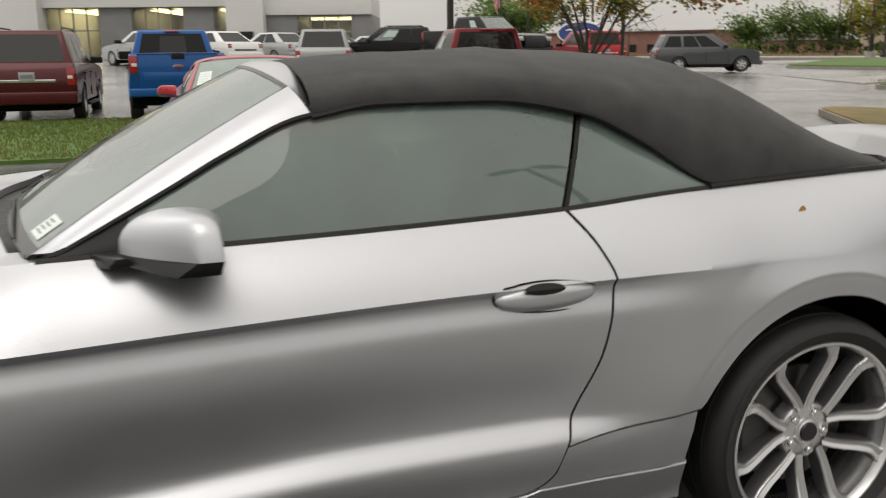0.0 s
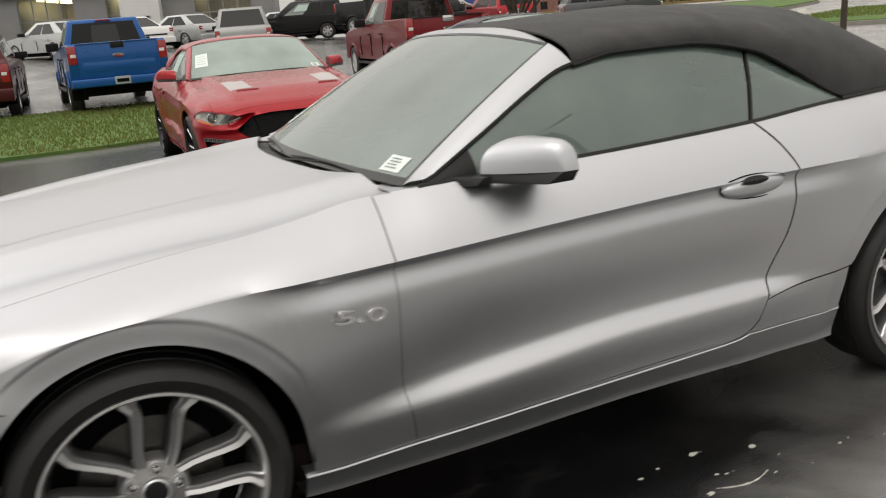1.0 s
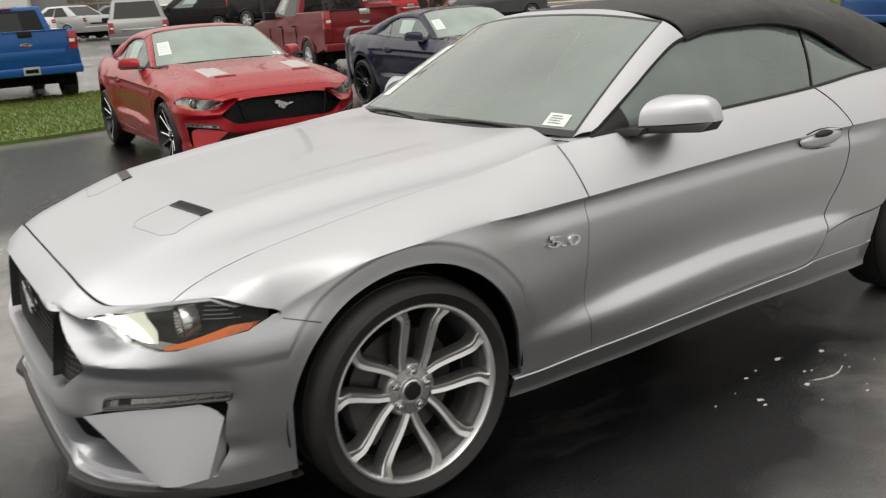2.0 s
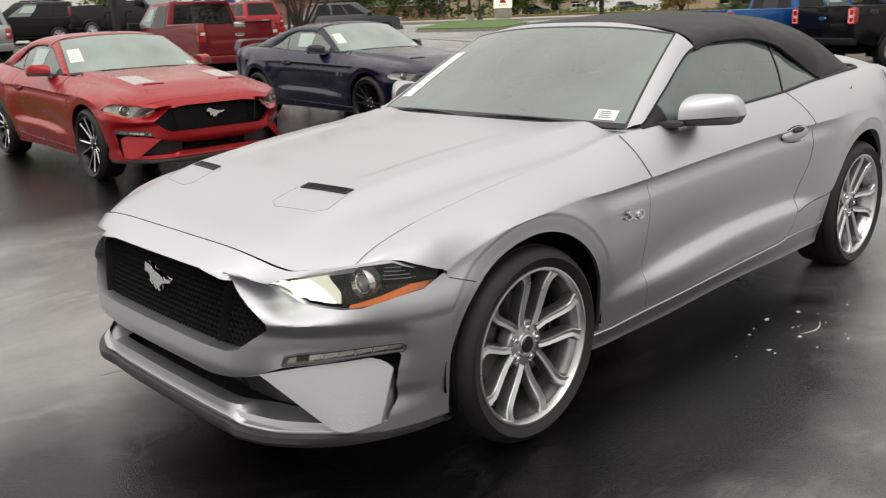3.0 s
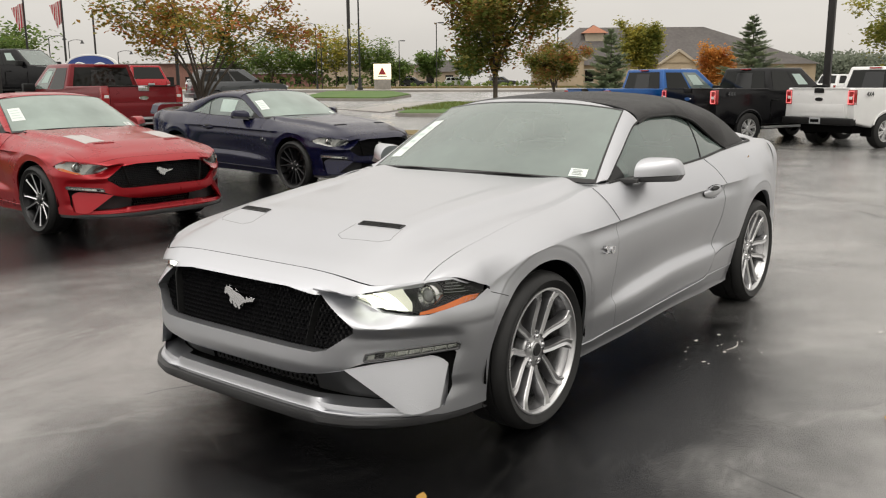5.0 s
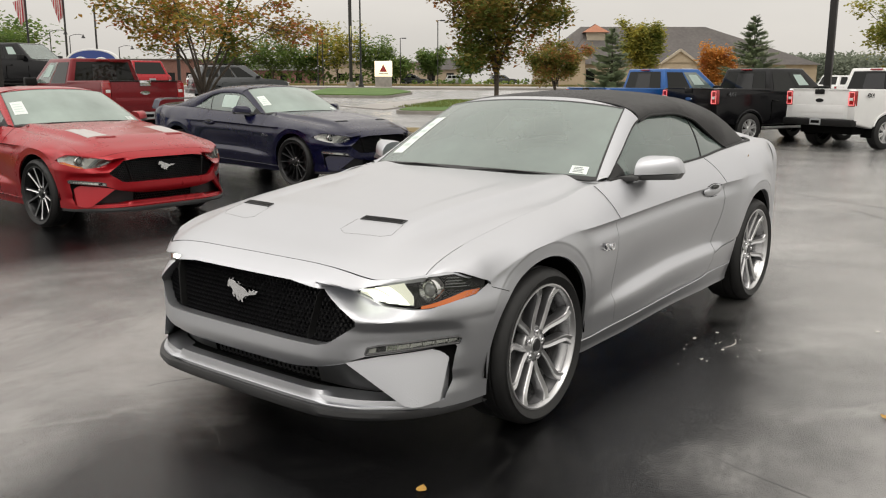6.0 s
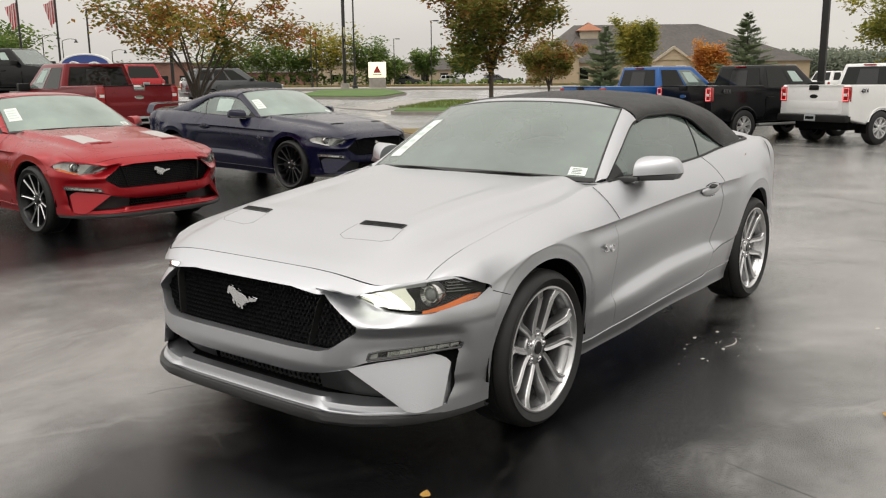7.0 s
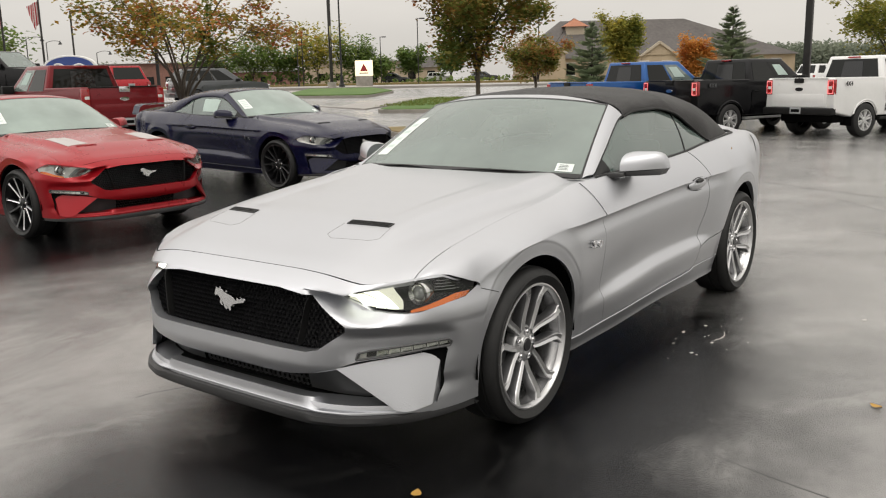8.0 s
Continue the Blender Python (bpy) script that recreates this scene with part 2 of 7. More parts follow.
def box(bm, lo, hi, bevel=0.0, seg=2, m=None):
    r = bmesh.ops.create_cube(bm, size=1)
    vs = r["verts"]
    c = [(a + b) / 2 for a, b in zip(lo, hi)]
    s = [abs(b - a) for a, b in zip(lo, hi)]
    bmesh.ops.transform(bm, matrix=(m or Matrix()) @ Matrix.LocRotScale(c, None, s), verts=vs)
    if bevel:
        es = list({e for v in vs for e in v.link_edges})
        bmesh.ops.bevel(bm, geom=es, offset=bevel, segments=seg, profile=0.6, affect="EDGES")
    return bm


def hull8(bm, low, high, bevel=0.0, seg=2):
    """A six-sided block from four low corners and four high corners."""
    a = [bm.verts.new(p) for p in low]
    b = [bm.verts.new(p) for p in high]
    fs = [bm.faces.new(a[::-1]), bm.faces.new(b)]
    for i in range(4):
        fs.append(bm.faces.new((a[i], a[(i + 1) % 4], b[(i + 1) % 4], b[i])))
    if bevel:
        bmesh.ops.bevel(bm, geom=list({e for f in fs for e in f.edges}), offset=bevel, segments=seg, profile=0.6, affect="EDGES")
    return bm


def prism(bm, poly, place, lo, hi, bevel=0.0, seg=2):
    """poly: (a, b) corners; place(a, b, c): where a corner lies at depth c."""
    a = [bm.verts.new(place(p, q, lo)) for p, q in poly]
    b = [bm.verts.new(place(p, q, hi)) for p, q in poly]
    n = len(poly)
    caps = [bm.faces.new(a[::-1]), bm.faces.new(b)]
    sides = [bm.faces.new((a[i], a[(i + 1) % n], b[(i + 1) % n], b[i])) for i in range(n)]
    if bevel:
        bmesh.ops.bevel(bm, geom=list({e for f in caps for e in f.edges}), offset=bevel, segments=seg, profile=0.6, affect="EDGES")
    return sides


def lathe(bm, profile, n=48, axis="y", start=0.0, sweep=2 * math.pi):
    """profile: (radius, along) pairs, turned about the axis."""
    rings = []
    closed = sweep > 6.28
    for k in range(n if closed else n + 1):
        a = start + sweep * k / n
        c, s = math.cos(a), math.sin(a)
        rings.append([bm.verts.new((r * c, y, r * s) if axis == "y" else (r * c, r * s, y) if axis == "z" else (y, r * c, r * s)) for r, y in profile])
    for k in range(len(rings) if closed else len(rings) - 1):
        a, b = rings[k], rings[(k + 1) % len(rings)]
        for i in range(len(profile) - 1):
            bm.faces.new((a[i], b[i], b[i + 1], a[i + 1]))
    return bm


def tube(bm, pts, radius, n=8, flat=1.0):
    pts = [Vector(p) for p in pts]
    radii = radius if isinstance(radius, (list, tuple)) else [radius] * len(pts)
    rings = []
    up = Vector((0, 0, 1))
    for i, p in enumerate(pts):
        d = (pts[min(i + 1, len(pts) - 1)] - pts[max(i - 1, 0)]).normalized()
        side = d.cross(up)
        if side.length < 0.05:
            side = d.cross(Vector((0, 1, 0)))
        side.normalize()
        top = side.cross(d).normalized()
        rings.append([bm.verts.new(p + radii[i] * (math.cos(a) * side + flat * math.sin(a) * top)) for a in (2 * math.pi * k / n for k in range(n))])
    for a, b in zip(rings, rings[1:]):
        for k in range(n):
            bm.faces.new((a[k], a[(k + 1) % n], b[(k + 1) % n], b[k]))
    bm.faces.new(rings[0][::-1])
    bm.faces.new(rings[-1])
    return bm


def lettering(name, text, size, depth, mat, parent, m, label=""):
    """Raised characters in the built-in font, as a mesh."""
    cu = bpy.data.curves.new(name, "FONT")
    cu.bevel_depth = min(0.0012, depth * 0.4)
    cu.body, cu.size, cu.extrude, cu.align_x, cu.align_y = text, size, depth, "CENTER", "CENTER"
    tmp = bpy.data.objects.new(name, cu)
    me = bpy.data.meshes.new_from_object(tmp)
    bpy.data.objects.remove(tmp)
    bpy.data.curves.remove(cu)
    me.materials.append(mat)
    return shared(name, me, parent, m, label)


def inside(p, poly):
    return all((b[0] - a[0]) * (p[1] - a[1]) - (b[1] - a[1]) * (p[0] - a[0]) > -1e-6 for a, b in zip(poly, poly[1:] + poly[:1]))


def cut_out(bm, poly, depth, cond=lambda c: c.x > 0):
    """Cuts a convex (y, z) outline through a front skin, turns its rim in by depth and returns the piece cut out."""
    area = sum(a[0] * b[1] - b[0] * a[1] for a, b in zip(poly, poly[1:] + poly[:1]))
    if area < 0:
        poly = poly[::-1]
    lo = (min(p[0] for p in poly) - 0.05, min(p[1] for p in poly) - 0.05)
    hi = (max(p[0] for p in poly) + 0.05, max(p[1] for p in poly) + 0.05)
    for a, b in zip(poly, poly[1:] + poly[:1]):
        fs = [f for f in bm.faces if cond(f.calc_center_median()) and lo[0] < f.calc_center_median().y < hi[0] and lo[1] < f.calc_center_median().z < hi[1]]
        geo = list({v for f in fs for v in f.verts}) + list({e for f in fs for e in f.edges}) + fs
        bmesh.ops.bisect_plane(bm, geom=geo, dist=1e-5, plane_co=(0, *a), plane_no=(0, b[1] - a[1], a[0] - b[0]))
    gone = [f for f in bm.faces if cond(f.calc_center_median()) and inside(f.calc_center_median()[1:], poly)]
    piece = bmesh.new()
    made = {}
    for f in gone:
        for v in f.verts:
            if v not in made:
                made[v] = piece.verts.new(v.co)
        piece.faces.new([made[v] for v in f.verts])
    ids = set(gone)
    rim = [e for f in gone for e in f.edges if sum(g in ids for g in e.link_faces) == 1 and len(e.link_faces) == 2]
    bmesh.ops.delete(bm, geom=gone, context="FACES")
    rim = [e for e in rim if e.is_valid]
    if depth:
        r = bmesh.ops.extrude_edge_only(bm, edges=rim)
        for v in (g for g in r["geom"] if isinstance(g, bmesh.types.BMVert)):
            v.co.x -= depth
    return piece


def shift(bm, v):
    for q in bm.verts:
        q.co += Vector(v)
    return bm


# ---- the sports car: forms in metres, front axle at x = 0, nose towards +x, left side at +y ----
ARCH_F, ARCH_R = (0.0, 0.348, 0.388), (-2.715, 0.348, 0.405)
half_width = curve((0.38, 0.915), (0.1, 0.934), (-0.4, 0.934), (-0.66, 0.930), (-1.4, 0.925), (-2.0, 0.936), (-2.4, 0.946), (-2.72, 0.945), (-3.05, 0.905), (-3.36, 0.815))
sill_z = curve((0.4, 0.19), (-0.39, 0.190), (-0.83, 0.198), (-1.6, 0.212), (-2.3, 0.212), (-3.36, 0.24))
rocker_z = curve((0.4, 0.27), (-0.39, 0.274), (-0.735, 0.288), (-1.82, 0.319), (-1.893, 0.335), (-1.935, 0.372), (-1.955, 0.437), (-2.3, 0.482), (-2.32, 0.484), (-3.36, 0.30))
crease_z = curve((0.38, 0.696), (0.30, 0.728), (0.1, 0.785), (-0.2, 0.805), (-0.65, 0.815), (-1.18, 0.834), (-1.7, 0.850), (-2.3, 0.859), (-2.8, 0.862), (-3.36, 0.85))
ridge_z = curve((-0.4, 0.37), (-0.7, 0.392), (-1.05, 0.418), (-1.42, 0.440), (-1.95, 0.445), (-2.2, 0.445))
nose_x = curve((0.2, 0.878), (0.235, 0.878), (0.275, 0.866), (0.33, 0.815), (0.38, 0.888), (0.43, 0.902), (0.5, 0.899), (0.58, 0.889), (0.66, 0.879), (0.70, 0.868), (0.715, 0.854), (0.74, 0.825), (0.768, 0.787))
plan_upper = curve((0, 1), (0.3, 0.996), (0.5, 0.968), (0.58, 0.925), (0.65, 0.862), (0.72, 0.772), (0.80, 0.645), (0.871, 0.495), (0.953, 0.30), (0.985, 0.16), (1, 0))
plan_lower = curve((0, 1), (0.3, 0.996), (0.5, 0.978), (0.66, 0.90), (0.76, 0.79), (0.87, 0.625), (0.937, 0.44), (0.98, 0.22), (1, 0))
lamp_brow = curve((0, 0.768), (0.3, 0.767), (0.45, 0.761), (0.53, 0.751), (0.60, 0.737), (0.64, 0.730), (0.70, 0.735), (0.77, 0.744), (0.844, 0.753), (0.885, 0.730), (0.905, 0.696), (0.92, 0.682))
belt_y = curve((0.6, 0.765), (-0.62, 0.765), (-0.83, 0.800), (-1.5, 0.815), (-2.0, 0.810), (-2.4, 0.790), (-3.0, 0.735), (-3.36, 0.715))
belt_z_rear = curve((-0.70, 0.962), (-0.83, 0.972), (-1.2, 0.982), (-1.53, 0.990), (-1.97, 1.005), (-2.32, 1.028), (-2.7, 1.040), (-3.1, 1.046), (-3.36, 1.046))
hood_rise = curve((0, 0.762), (0.06, 0.795), (0.14, 0.826), (0.25, 0.860), (0.4, 0.893), (0.6, 0.924), (0.8, 0.947), (1.1, 0.970), (1.5, 0.985), (1.9, 0.99))
glass_y = curve((-0.84, 0.765), (-1.075, 0.715), (-1.38, 0.652), (-1.57, 0.640), (-1.84, 0.640), (-2.1, 0.655), (-2.26, 0.685), (-2.47, 0.765))
glass_z = curve((-0.84, 0.975), (-1.075, 1.095), (-1.2, 1.160), (-1.38, 1.236), (-1.57, 1.262), (-1.84, 1.264), (-2.1, 1.226), (-2.26, 1.150), (-2.47, 1.040))


def front_top(y):
    """The upper edge of the front skin: the hood's seam, then the brow over the headlight."""
    return lamp_brow(abs(y))


def nose(y, z):
    """The front skin: how far forward it lies at a height and a distance from the middle."""
    a = abs(y)
    q = min(1, a / side_y(0.38, min(z, 0.69)))
    low = ease(0.42, 0.28, z)
    x = 0.38 + (nose_x(z) - 0.38) * (plan_upper(q) * (1 - low) + plan_lower(q) * low)
    # the headlight sits back under its brow, over a sharp cheek edge
    top = front_top(y)
    out = a - 0.612 + 1.65 * (z - 0.582)
    free = ease(0.56, 0.72, a)
    brow = 0.232 + (top - 0.232) * (0.9048 + 0.0952 * free)
    soft = 0.0238 * (top - 0.232) + (top - 0.639) * free
    x -= 0.080 * ease(0.84, 0.57, a) * min(1, max(0, out / 0.062)) * min(1, max(0, (z - 0.580) / 0.046)) * min(1, max(0, (brow - z) / soft))
    x += 0.010 * math.exp(-((z - 0.580) / 0.022) ** 2) * ease(0.52, 0.62, a) * ease(0.88, 0.74, a)
    # scoop round the fog lamp
    return x - 0.026 * ease(0.580, 0.530, z) * ease(0.40, 0.50, z) * ease(0.56, 0.66, a) * ease(0.90, 0.84, a)


def hood_form(x, y):
    a = abs(y)
    d = nose(y, front_top(y)) - x
    k = ease(0.0, 0.42, d)
    crown = (front_top(y) - 0.768) * (1 - k) - 0.022 * (a / 0.6) ** 2 * k
    back = ease(0.45, -0.6, x)
    edge = 0.545 + 0.075 * back
    dome = 0.026 * ease(edge + 0.045, edge - 0.03, a) * ease(0.10, 0.42, d)
    valley = -0.012 * math.exp(-((a - edge - 0.085) / 0.05) ** 2) * ease(0.12, 0.5, d)
    inner = 0.40 + 0.03 * back
    fold = -0.010 * ease(inner + 0.05, inner - 0.02, a) * ease(0.42, 0.20, x) * ease(-0.55, -0.05, x)
    return hood_rise(d) + crown + dome + valley + fold - 0.010 * ease(0.05, 0.5, d)


def hood_z(x, y):
    """The hood's height; its rear corners rise to meet the pillars."""
    return hood_form(x, y) + HOOD_LIFT * ease(-0.30, -0.72, x) * ease(0.35, 0.765, abs(y))


def width_at(x):
    if x <= 0.38:
        return half_width(x)
    lo, hi = 0.765, side_y(0.38, 0.69)
    for k in range(22):
        mid = (lo + hi) / 2
        if nose(mid, front_top(mid)) > x:
            lo = mid
        else:
            hi = mid
    return (lo + hi) / 2


def belt_z(x):
    if x > -0.5:
        return hood_z(x, 0.765)
    k = ease(-0.5, -0.72, x)
    return hood_z(max(x, -0.72), 0.765) * (1 - k) + belt_z_rear(x) * k


def arch_z(x):
    z = 0
    for cx, cz, r in (ARCH_F, ARCH_R):
        if abs(x - cx) < r:
            z = max(z, cz + math.sqrt(r * r - (x - cx) ** 2))
    return z


def side_y(x, z):
    """Half the body's width at a place along the car and a height under the shoulder."""
    w, zc = half_width(x), crease_z(x)
    d = max(0, zc - z)
    e = ease(-0.24, -0.52, x) * ease(-2.40, -1.98, x)
    g = ease(-0.30, -0.98, x) * ease(-2.28, -1.86, x)
    zr = ridge_z(x)
    u = min(1, d / 0.030)
    y = w - 0.021 * e * (1 - (1 - u) ** 2) + 0.016 * e * ease(0.024, 0.095, d)
    y -= g * 0.044 * ease(zc - 0.10, zr + 0.06, z) * (1 - ease(zr + 0.062, zr, z))
    y -= g * 0.020 * ease(zr, zr - 0.14, z)
    y -= (1 - g) * ((0.055 - 0.022 * ease(0.0, 0.3, x)) * ease(0.62, 0.2, z) - 0.006 * ease(0, 0.1, d))
    for cx, cz, r in (ARCH_F, ARCH_R):
        rr = math.hypot(x - cx, z - cz)
        y += 0.004 * ease(r + 0.34, r + 0.06, rr) - 0.0035 * ease(r + 0.066, r + 0.050, rr) - 0.004 * ease(r + 0.05, r, rr)
        u = abs(x - cx)
        if u < r + 0.06:
            y -= 0.30 * min(0.11, max(0, z - cz - math.sqrt((r + 0.06) ** 2 - u * u))) * ease(r + 0.02, 0.08, u)
    return y - 0.018 * ease(0.60, 0.715, z) * ease(0.0, 0.38, x)


HOOD_LIFT = belt_z_rear(-0.72) - hood_form(-0.72, 0.765)


def shoulder(x, q):
    """From the crease (q = 0) up and over to the belt or the hood's seam (q = 1)."""
    w, zr, yb, zb = width_at(x), crease_z(x) if x <= 0.38 else front_top(width_at(x)), belt_y(x), belt_z(x)
    flare = side_y(min(x, 0.38), zr if x <= 0.38 else 0.69) - half_width(min(x, 0.38))
    if x > 0.38:
        w -= flare
    m = 0.12 + 0.62 * ease(-3.2, -2.5, x) * (1 - 0.25 * ease(-0.8, -0.3, x)) * ease(0.62, 0.3, x)
    if x > 0.1:
        k = ease(0, 0.5, q)
        zr += (0.785 - 0.11 * (x - 0.1) - zr) * k
        if x > 0.38:
            w += (0.915 - 1.15 * (x - 0.38) ** 1.5 - w) * k
    a = q * math.pi / 2
    cy, cz = (1 - m) * math.cos(a) + m * (1 - q), (1 - m) * math.sin(a) + m * q
    return yb + (w - yb + flare * (1 - q)) * cy, zr + (zb - zr) * cz


def flank(s, x, zb, n_side, n_top, z_top=None):
    """One column of a side panel, from its lower edge up to the belt."""
    zc = crease_z(x)
    col = []
    if x <= 0.38:
        for i in range(n_side):
            t = i / n_side
            z = zb + (zc - zb) * t
            col.append((x, s * side_y(x, z), z))
    for i in range(n_top + 1):
        y, z = shoulder(x, i / n_top)
        col.append((x, s * y, z))
    return col


def door_front(z):
    return -0.664 - 0.03 * ease(0.5, 0.25, z) - 0.012 * ease(0.85, 1.02, z)


door_rear = curve((0.318, -1.83), (0.335, -1.893), (0.37, -1.932), (0.43, -1.953), (0.52, -1.985), (0.67, -2.043), (0.78, -2.062), (0.845, -2.070), (0.92, -2.046), (1.02, -1.985))


def smooth_steps(a, b, n, centres=()):
    """Steps from a to b, finer near the ends of the wheel arches."""
    xs = set(round(x, 4) for x in spread(a, b, n))
    lo, hi = min(a, b), max(a, b)
    for cx, cz, r in (ARCH_F, ARCH_R):
        for k in range(33):
            x = cx - r * math.cos(math.pi * k / 32) * 0.9995
            if lo < x < hi:
                xs.add(round(x, 4))
    out = sorted(xs, reverse=a > b)
    keep = [out[0]]
    for x in out[1:]:
        if abs(x - keep[-1]) > 0.0035:
            keep.append(x)
    return keep


def wheel_meshes(rim_mat, style, tread=0.255, r_out=0.342, r_rim=0.274):
    """The meshes of one wheel, axle along y, its face towards +y."""
    w = tread / 2
    out = {}

    def finish(name, bm, mat):
        me = bpy.data.meshes.new(name)
        bm.normal_update()
        bm.to_mesh(me)
        bm.free()
        me.materials.append(mat)
        for f in me.polygons:
            f.use_smooth = True
        me.set_sharp_from_angle(angle=radians(35))
        out[name] = me
    bm = bmesh.new()
    lathe(bm, [(r_rim - 0.008, w - 0.022), (r_rim + 0.004, w - 0.008), (r_rim + 0.03, w + 0.002), (r_rim + 0.033, w + 0.0045), (r_rim + 0.037, w + 0.002), (r_out - 0.035, w), (r_out - 0.014, w - 0.012), (r_out - 0.003, w - 0.033),
               (r_out, w - 0.05), (r_out - 0.007, w - 0.052), (r_out - 0.007, w - 0.06), (r_out, w - 0.062), (r_out, 0.02), (r_out - 0.007, 0.018), (r_out - 0.007, 0.008), (r_out, 0.006), (r_out, -w + 0.05),
               (r_out - 0.004, -w + 0.03), (r_out - 0.03, -w), (r_rim, -w + 0.02)], 72)
    finish("tyre", bm, RUBBER)
    bm = bmesh.new()
    lathe(bm, [(r_rim - 0.010, w - 0.03), (r_rim, w - 0.014), (r_rim - 0.001, w - 0.008), (r_rim - 0.008, w - 0.007), (r_rim - 0.014, w - 0.016), (r_rim - 0.018, w - 0.03)], 72)
    barrel = bmesh.new()
    lathe(barrel, [(r_rim - 0.017, w - 0.028), (r_rim - 0.022, w - 0.05), (r_rim - 0.035, w - 0.075), (r_rim - 0.03, -w + 0.02), (r_rim, -w + 0.012)], 60)
    finish("barrel", barrel, BARREL if style == "pairs" else DARK_ALLOY)
    n = {"pairs": 5, "thin": 5, "mesh": 7, "six": 6}[style]
    hub_y, rim_y = w - 0.052, w - 0.016
    for k in range(n):
        mid = 2 * math.pi * (k + 0.25) / n
        for sgn in (-1, 1):
            a0, a1 = {"pairs": (0.15, 0.335), "thin": (0.2, 0.27), "mesh": (0.16, 0.22), "six": (0.2, 0.2)}[style]
            r0, r1 = (0.072 if style == "pairs" else 0.066), r_rim - 0.012
            w0, w1 = {"pairs": (0.0128, 0.0168), "thin": (0.0095, 0.0080), "mesh": (0.008, 0.008), "six": (0.02, 0.02)}[style]
            e0 = Vector((math.cos(mid + sgn * a0), 0, math.sin(mid + sgn * a0))) * r0
            e1 = Vector((math.cos(mid + sgn * a1), 0, math.sin(mid + sgn * a1))) * r1
            d = (e1 - e0).normalized()
            pts = []
            for t in (0, 0.2, 0.4, 0.6, 0.74, 0.80, 0.86, 0.93, 1):
                p = e0.lerp(e1, t) + Vector((-d.z, 0, d.x)) * sgn * (0.016 * ease(0.15, 0.78, t) * (1 - ease(0.80, 1.0, t)) if style == "pairs" else 0)
                ww = w0 + (w1 - w0) * t + 0.007 * ease(0.82, 1, t)
                y = hub_y + (rim_y - hub_y) * t ** 1.2
                pts.append([(p.x - d.z * ww * f, y + dy, p.z + d.x * ww * f) for f, dy in ((-1.12, -0.05), (-1.0, -0.005), (-0.80, 0.0), (0.0, -0.006), (0.80, 0.0), (1.0, -0.005), (1.12, -0.05))])
            vs = [[bm.verts.new(p) for p in ring] for ring in pts]
            for p, q in zip(vs, vs[1:]):
                for i in range(6):
                    fc = bm.faces.new((p[i], p[i + 1], q[i + 1], q[i]))
                    fc.material_index = 1 if i in (0, 5) else 2 if style == "thin" else 0
    finish("rim", bm, rim_mat)
    out["rim"].materials.append(ALLOY_SHADE if style == "pairs" else DARK_ALLOY)
    out["rim"].materials.append(ALLOY)
    bm = bmesh.new()
    lathe(bm, [(0.0, hub_y + 0.004), (0.030, hub_y + 0.004), (0.034, hub_y + 0.001), (0.040, hub_y + 0.001), (0.043, hub_y - 0.005), (0.062, hub_y - 0.008), (0.080, hub_y - 0.009), (0.085, hub_y - 0.016), (0.088, hub_y - 0.05), (0.07, hub_y - 0.08)], 40)
    finish("hub", bm, rim_mat)
    bm = bmesh.new()
    lathe(bm, [(0.0, hub_y + 0.0095), (0.026, hub_y + 0.009), (0.029, hub_y + 0.004)], 32)
    finish("centre_cap", bm, GRILLE)
    bm = bmesh.new()
    lathe(bm, [(0.0, hub_y + 0.006), (0.008, hub_y + 0.005), (0.0115, hub_y), (0.012, hub_y - 0.010), (0.0165, hub_y - 0.011), (0.0175, hub_y - 0.004), (0.019, hub_y - 0.004), (0.020, hub_y - 0.02)], 14)
    finish("lug_nut", bm, CHROME)
    bm = bmesh.new()
    lathe(bm, [(0.07, w - 0.115), (0.175, w - 0.115), (0.178, w - 0.12), (0.178, w - 0.14), (0.07, w - 0.14)], 48)
    finish("brake_disc", bm, STEEL)
    bm = bmesh.new()
    lathe(bm, [(0.10, w - 0.09), (0.19, w - 0.085), (0.20, w - 0.10), (0.20, w - 0.15), (0.10, w - 0.15)], 14, start=radians(-25), sweep=radians(58))
    finish("brake_caliper", bm, SATIN)
    bm = bmesh.new()
    lathe(bm, [(0.0, w - 0.142), (r_rim - 0.036, w - 0.146)], 48)
    finish("brake_shield", bm, CAVITY)
    return out


def put_wheel(meshes, parent, x, y, z, turn):
    s = 1 if y > 0 else -1
    w = shared("wheel", meshes["tyre_core"] if "tyre_core" in meshes else meshes["tyre"], parent, pose(x, y, z, 0, turn, 0 if s > 0 else 180))
    w.name = "wheel"
    for name in ("rim", "barrel", "hub", "centre_cap", "brake_disc", "brake_caliper", "brake_shield"):
        if name in meshes:
            shared(name, meshes[name], w)
    for k in range(5):
        a = 2 * math.pi * (k + 0.75) / 5
        shared("lug_nut", meshes["lug_nut"], w, Matrix.Translation((0.058 * math.cos(a), 0, 0.058 * math.sin(a))))
    return w


def face_out(bm, centre=(-1.4, 0, 0.6)):
    """Turns all faces away from the car's middle."""
    bm.normal_update()
    for f in bm.faces:
        if f.normal.dot(f.calc_center_median() - Vector(centre)) < 0:
            f.normal_flip()


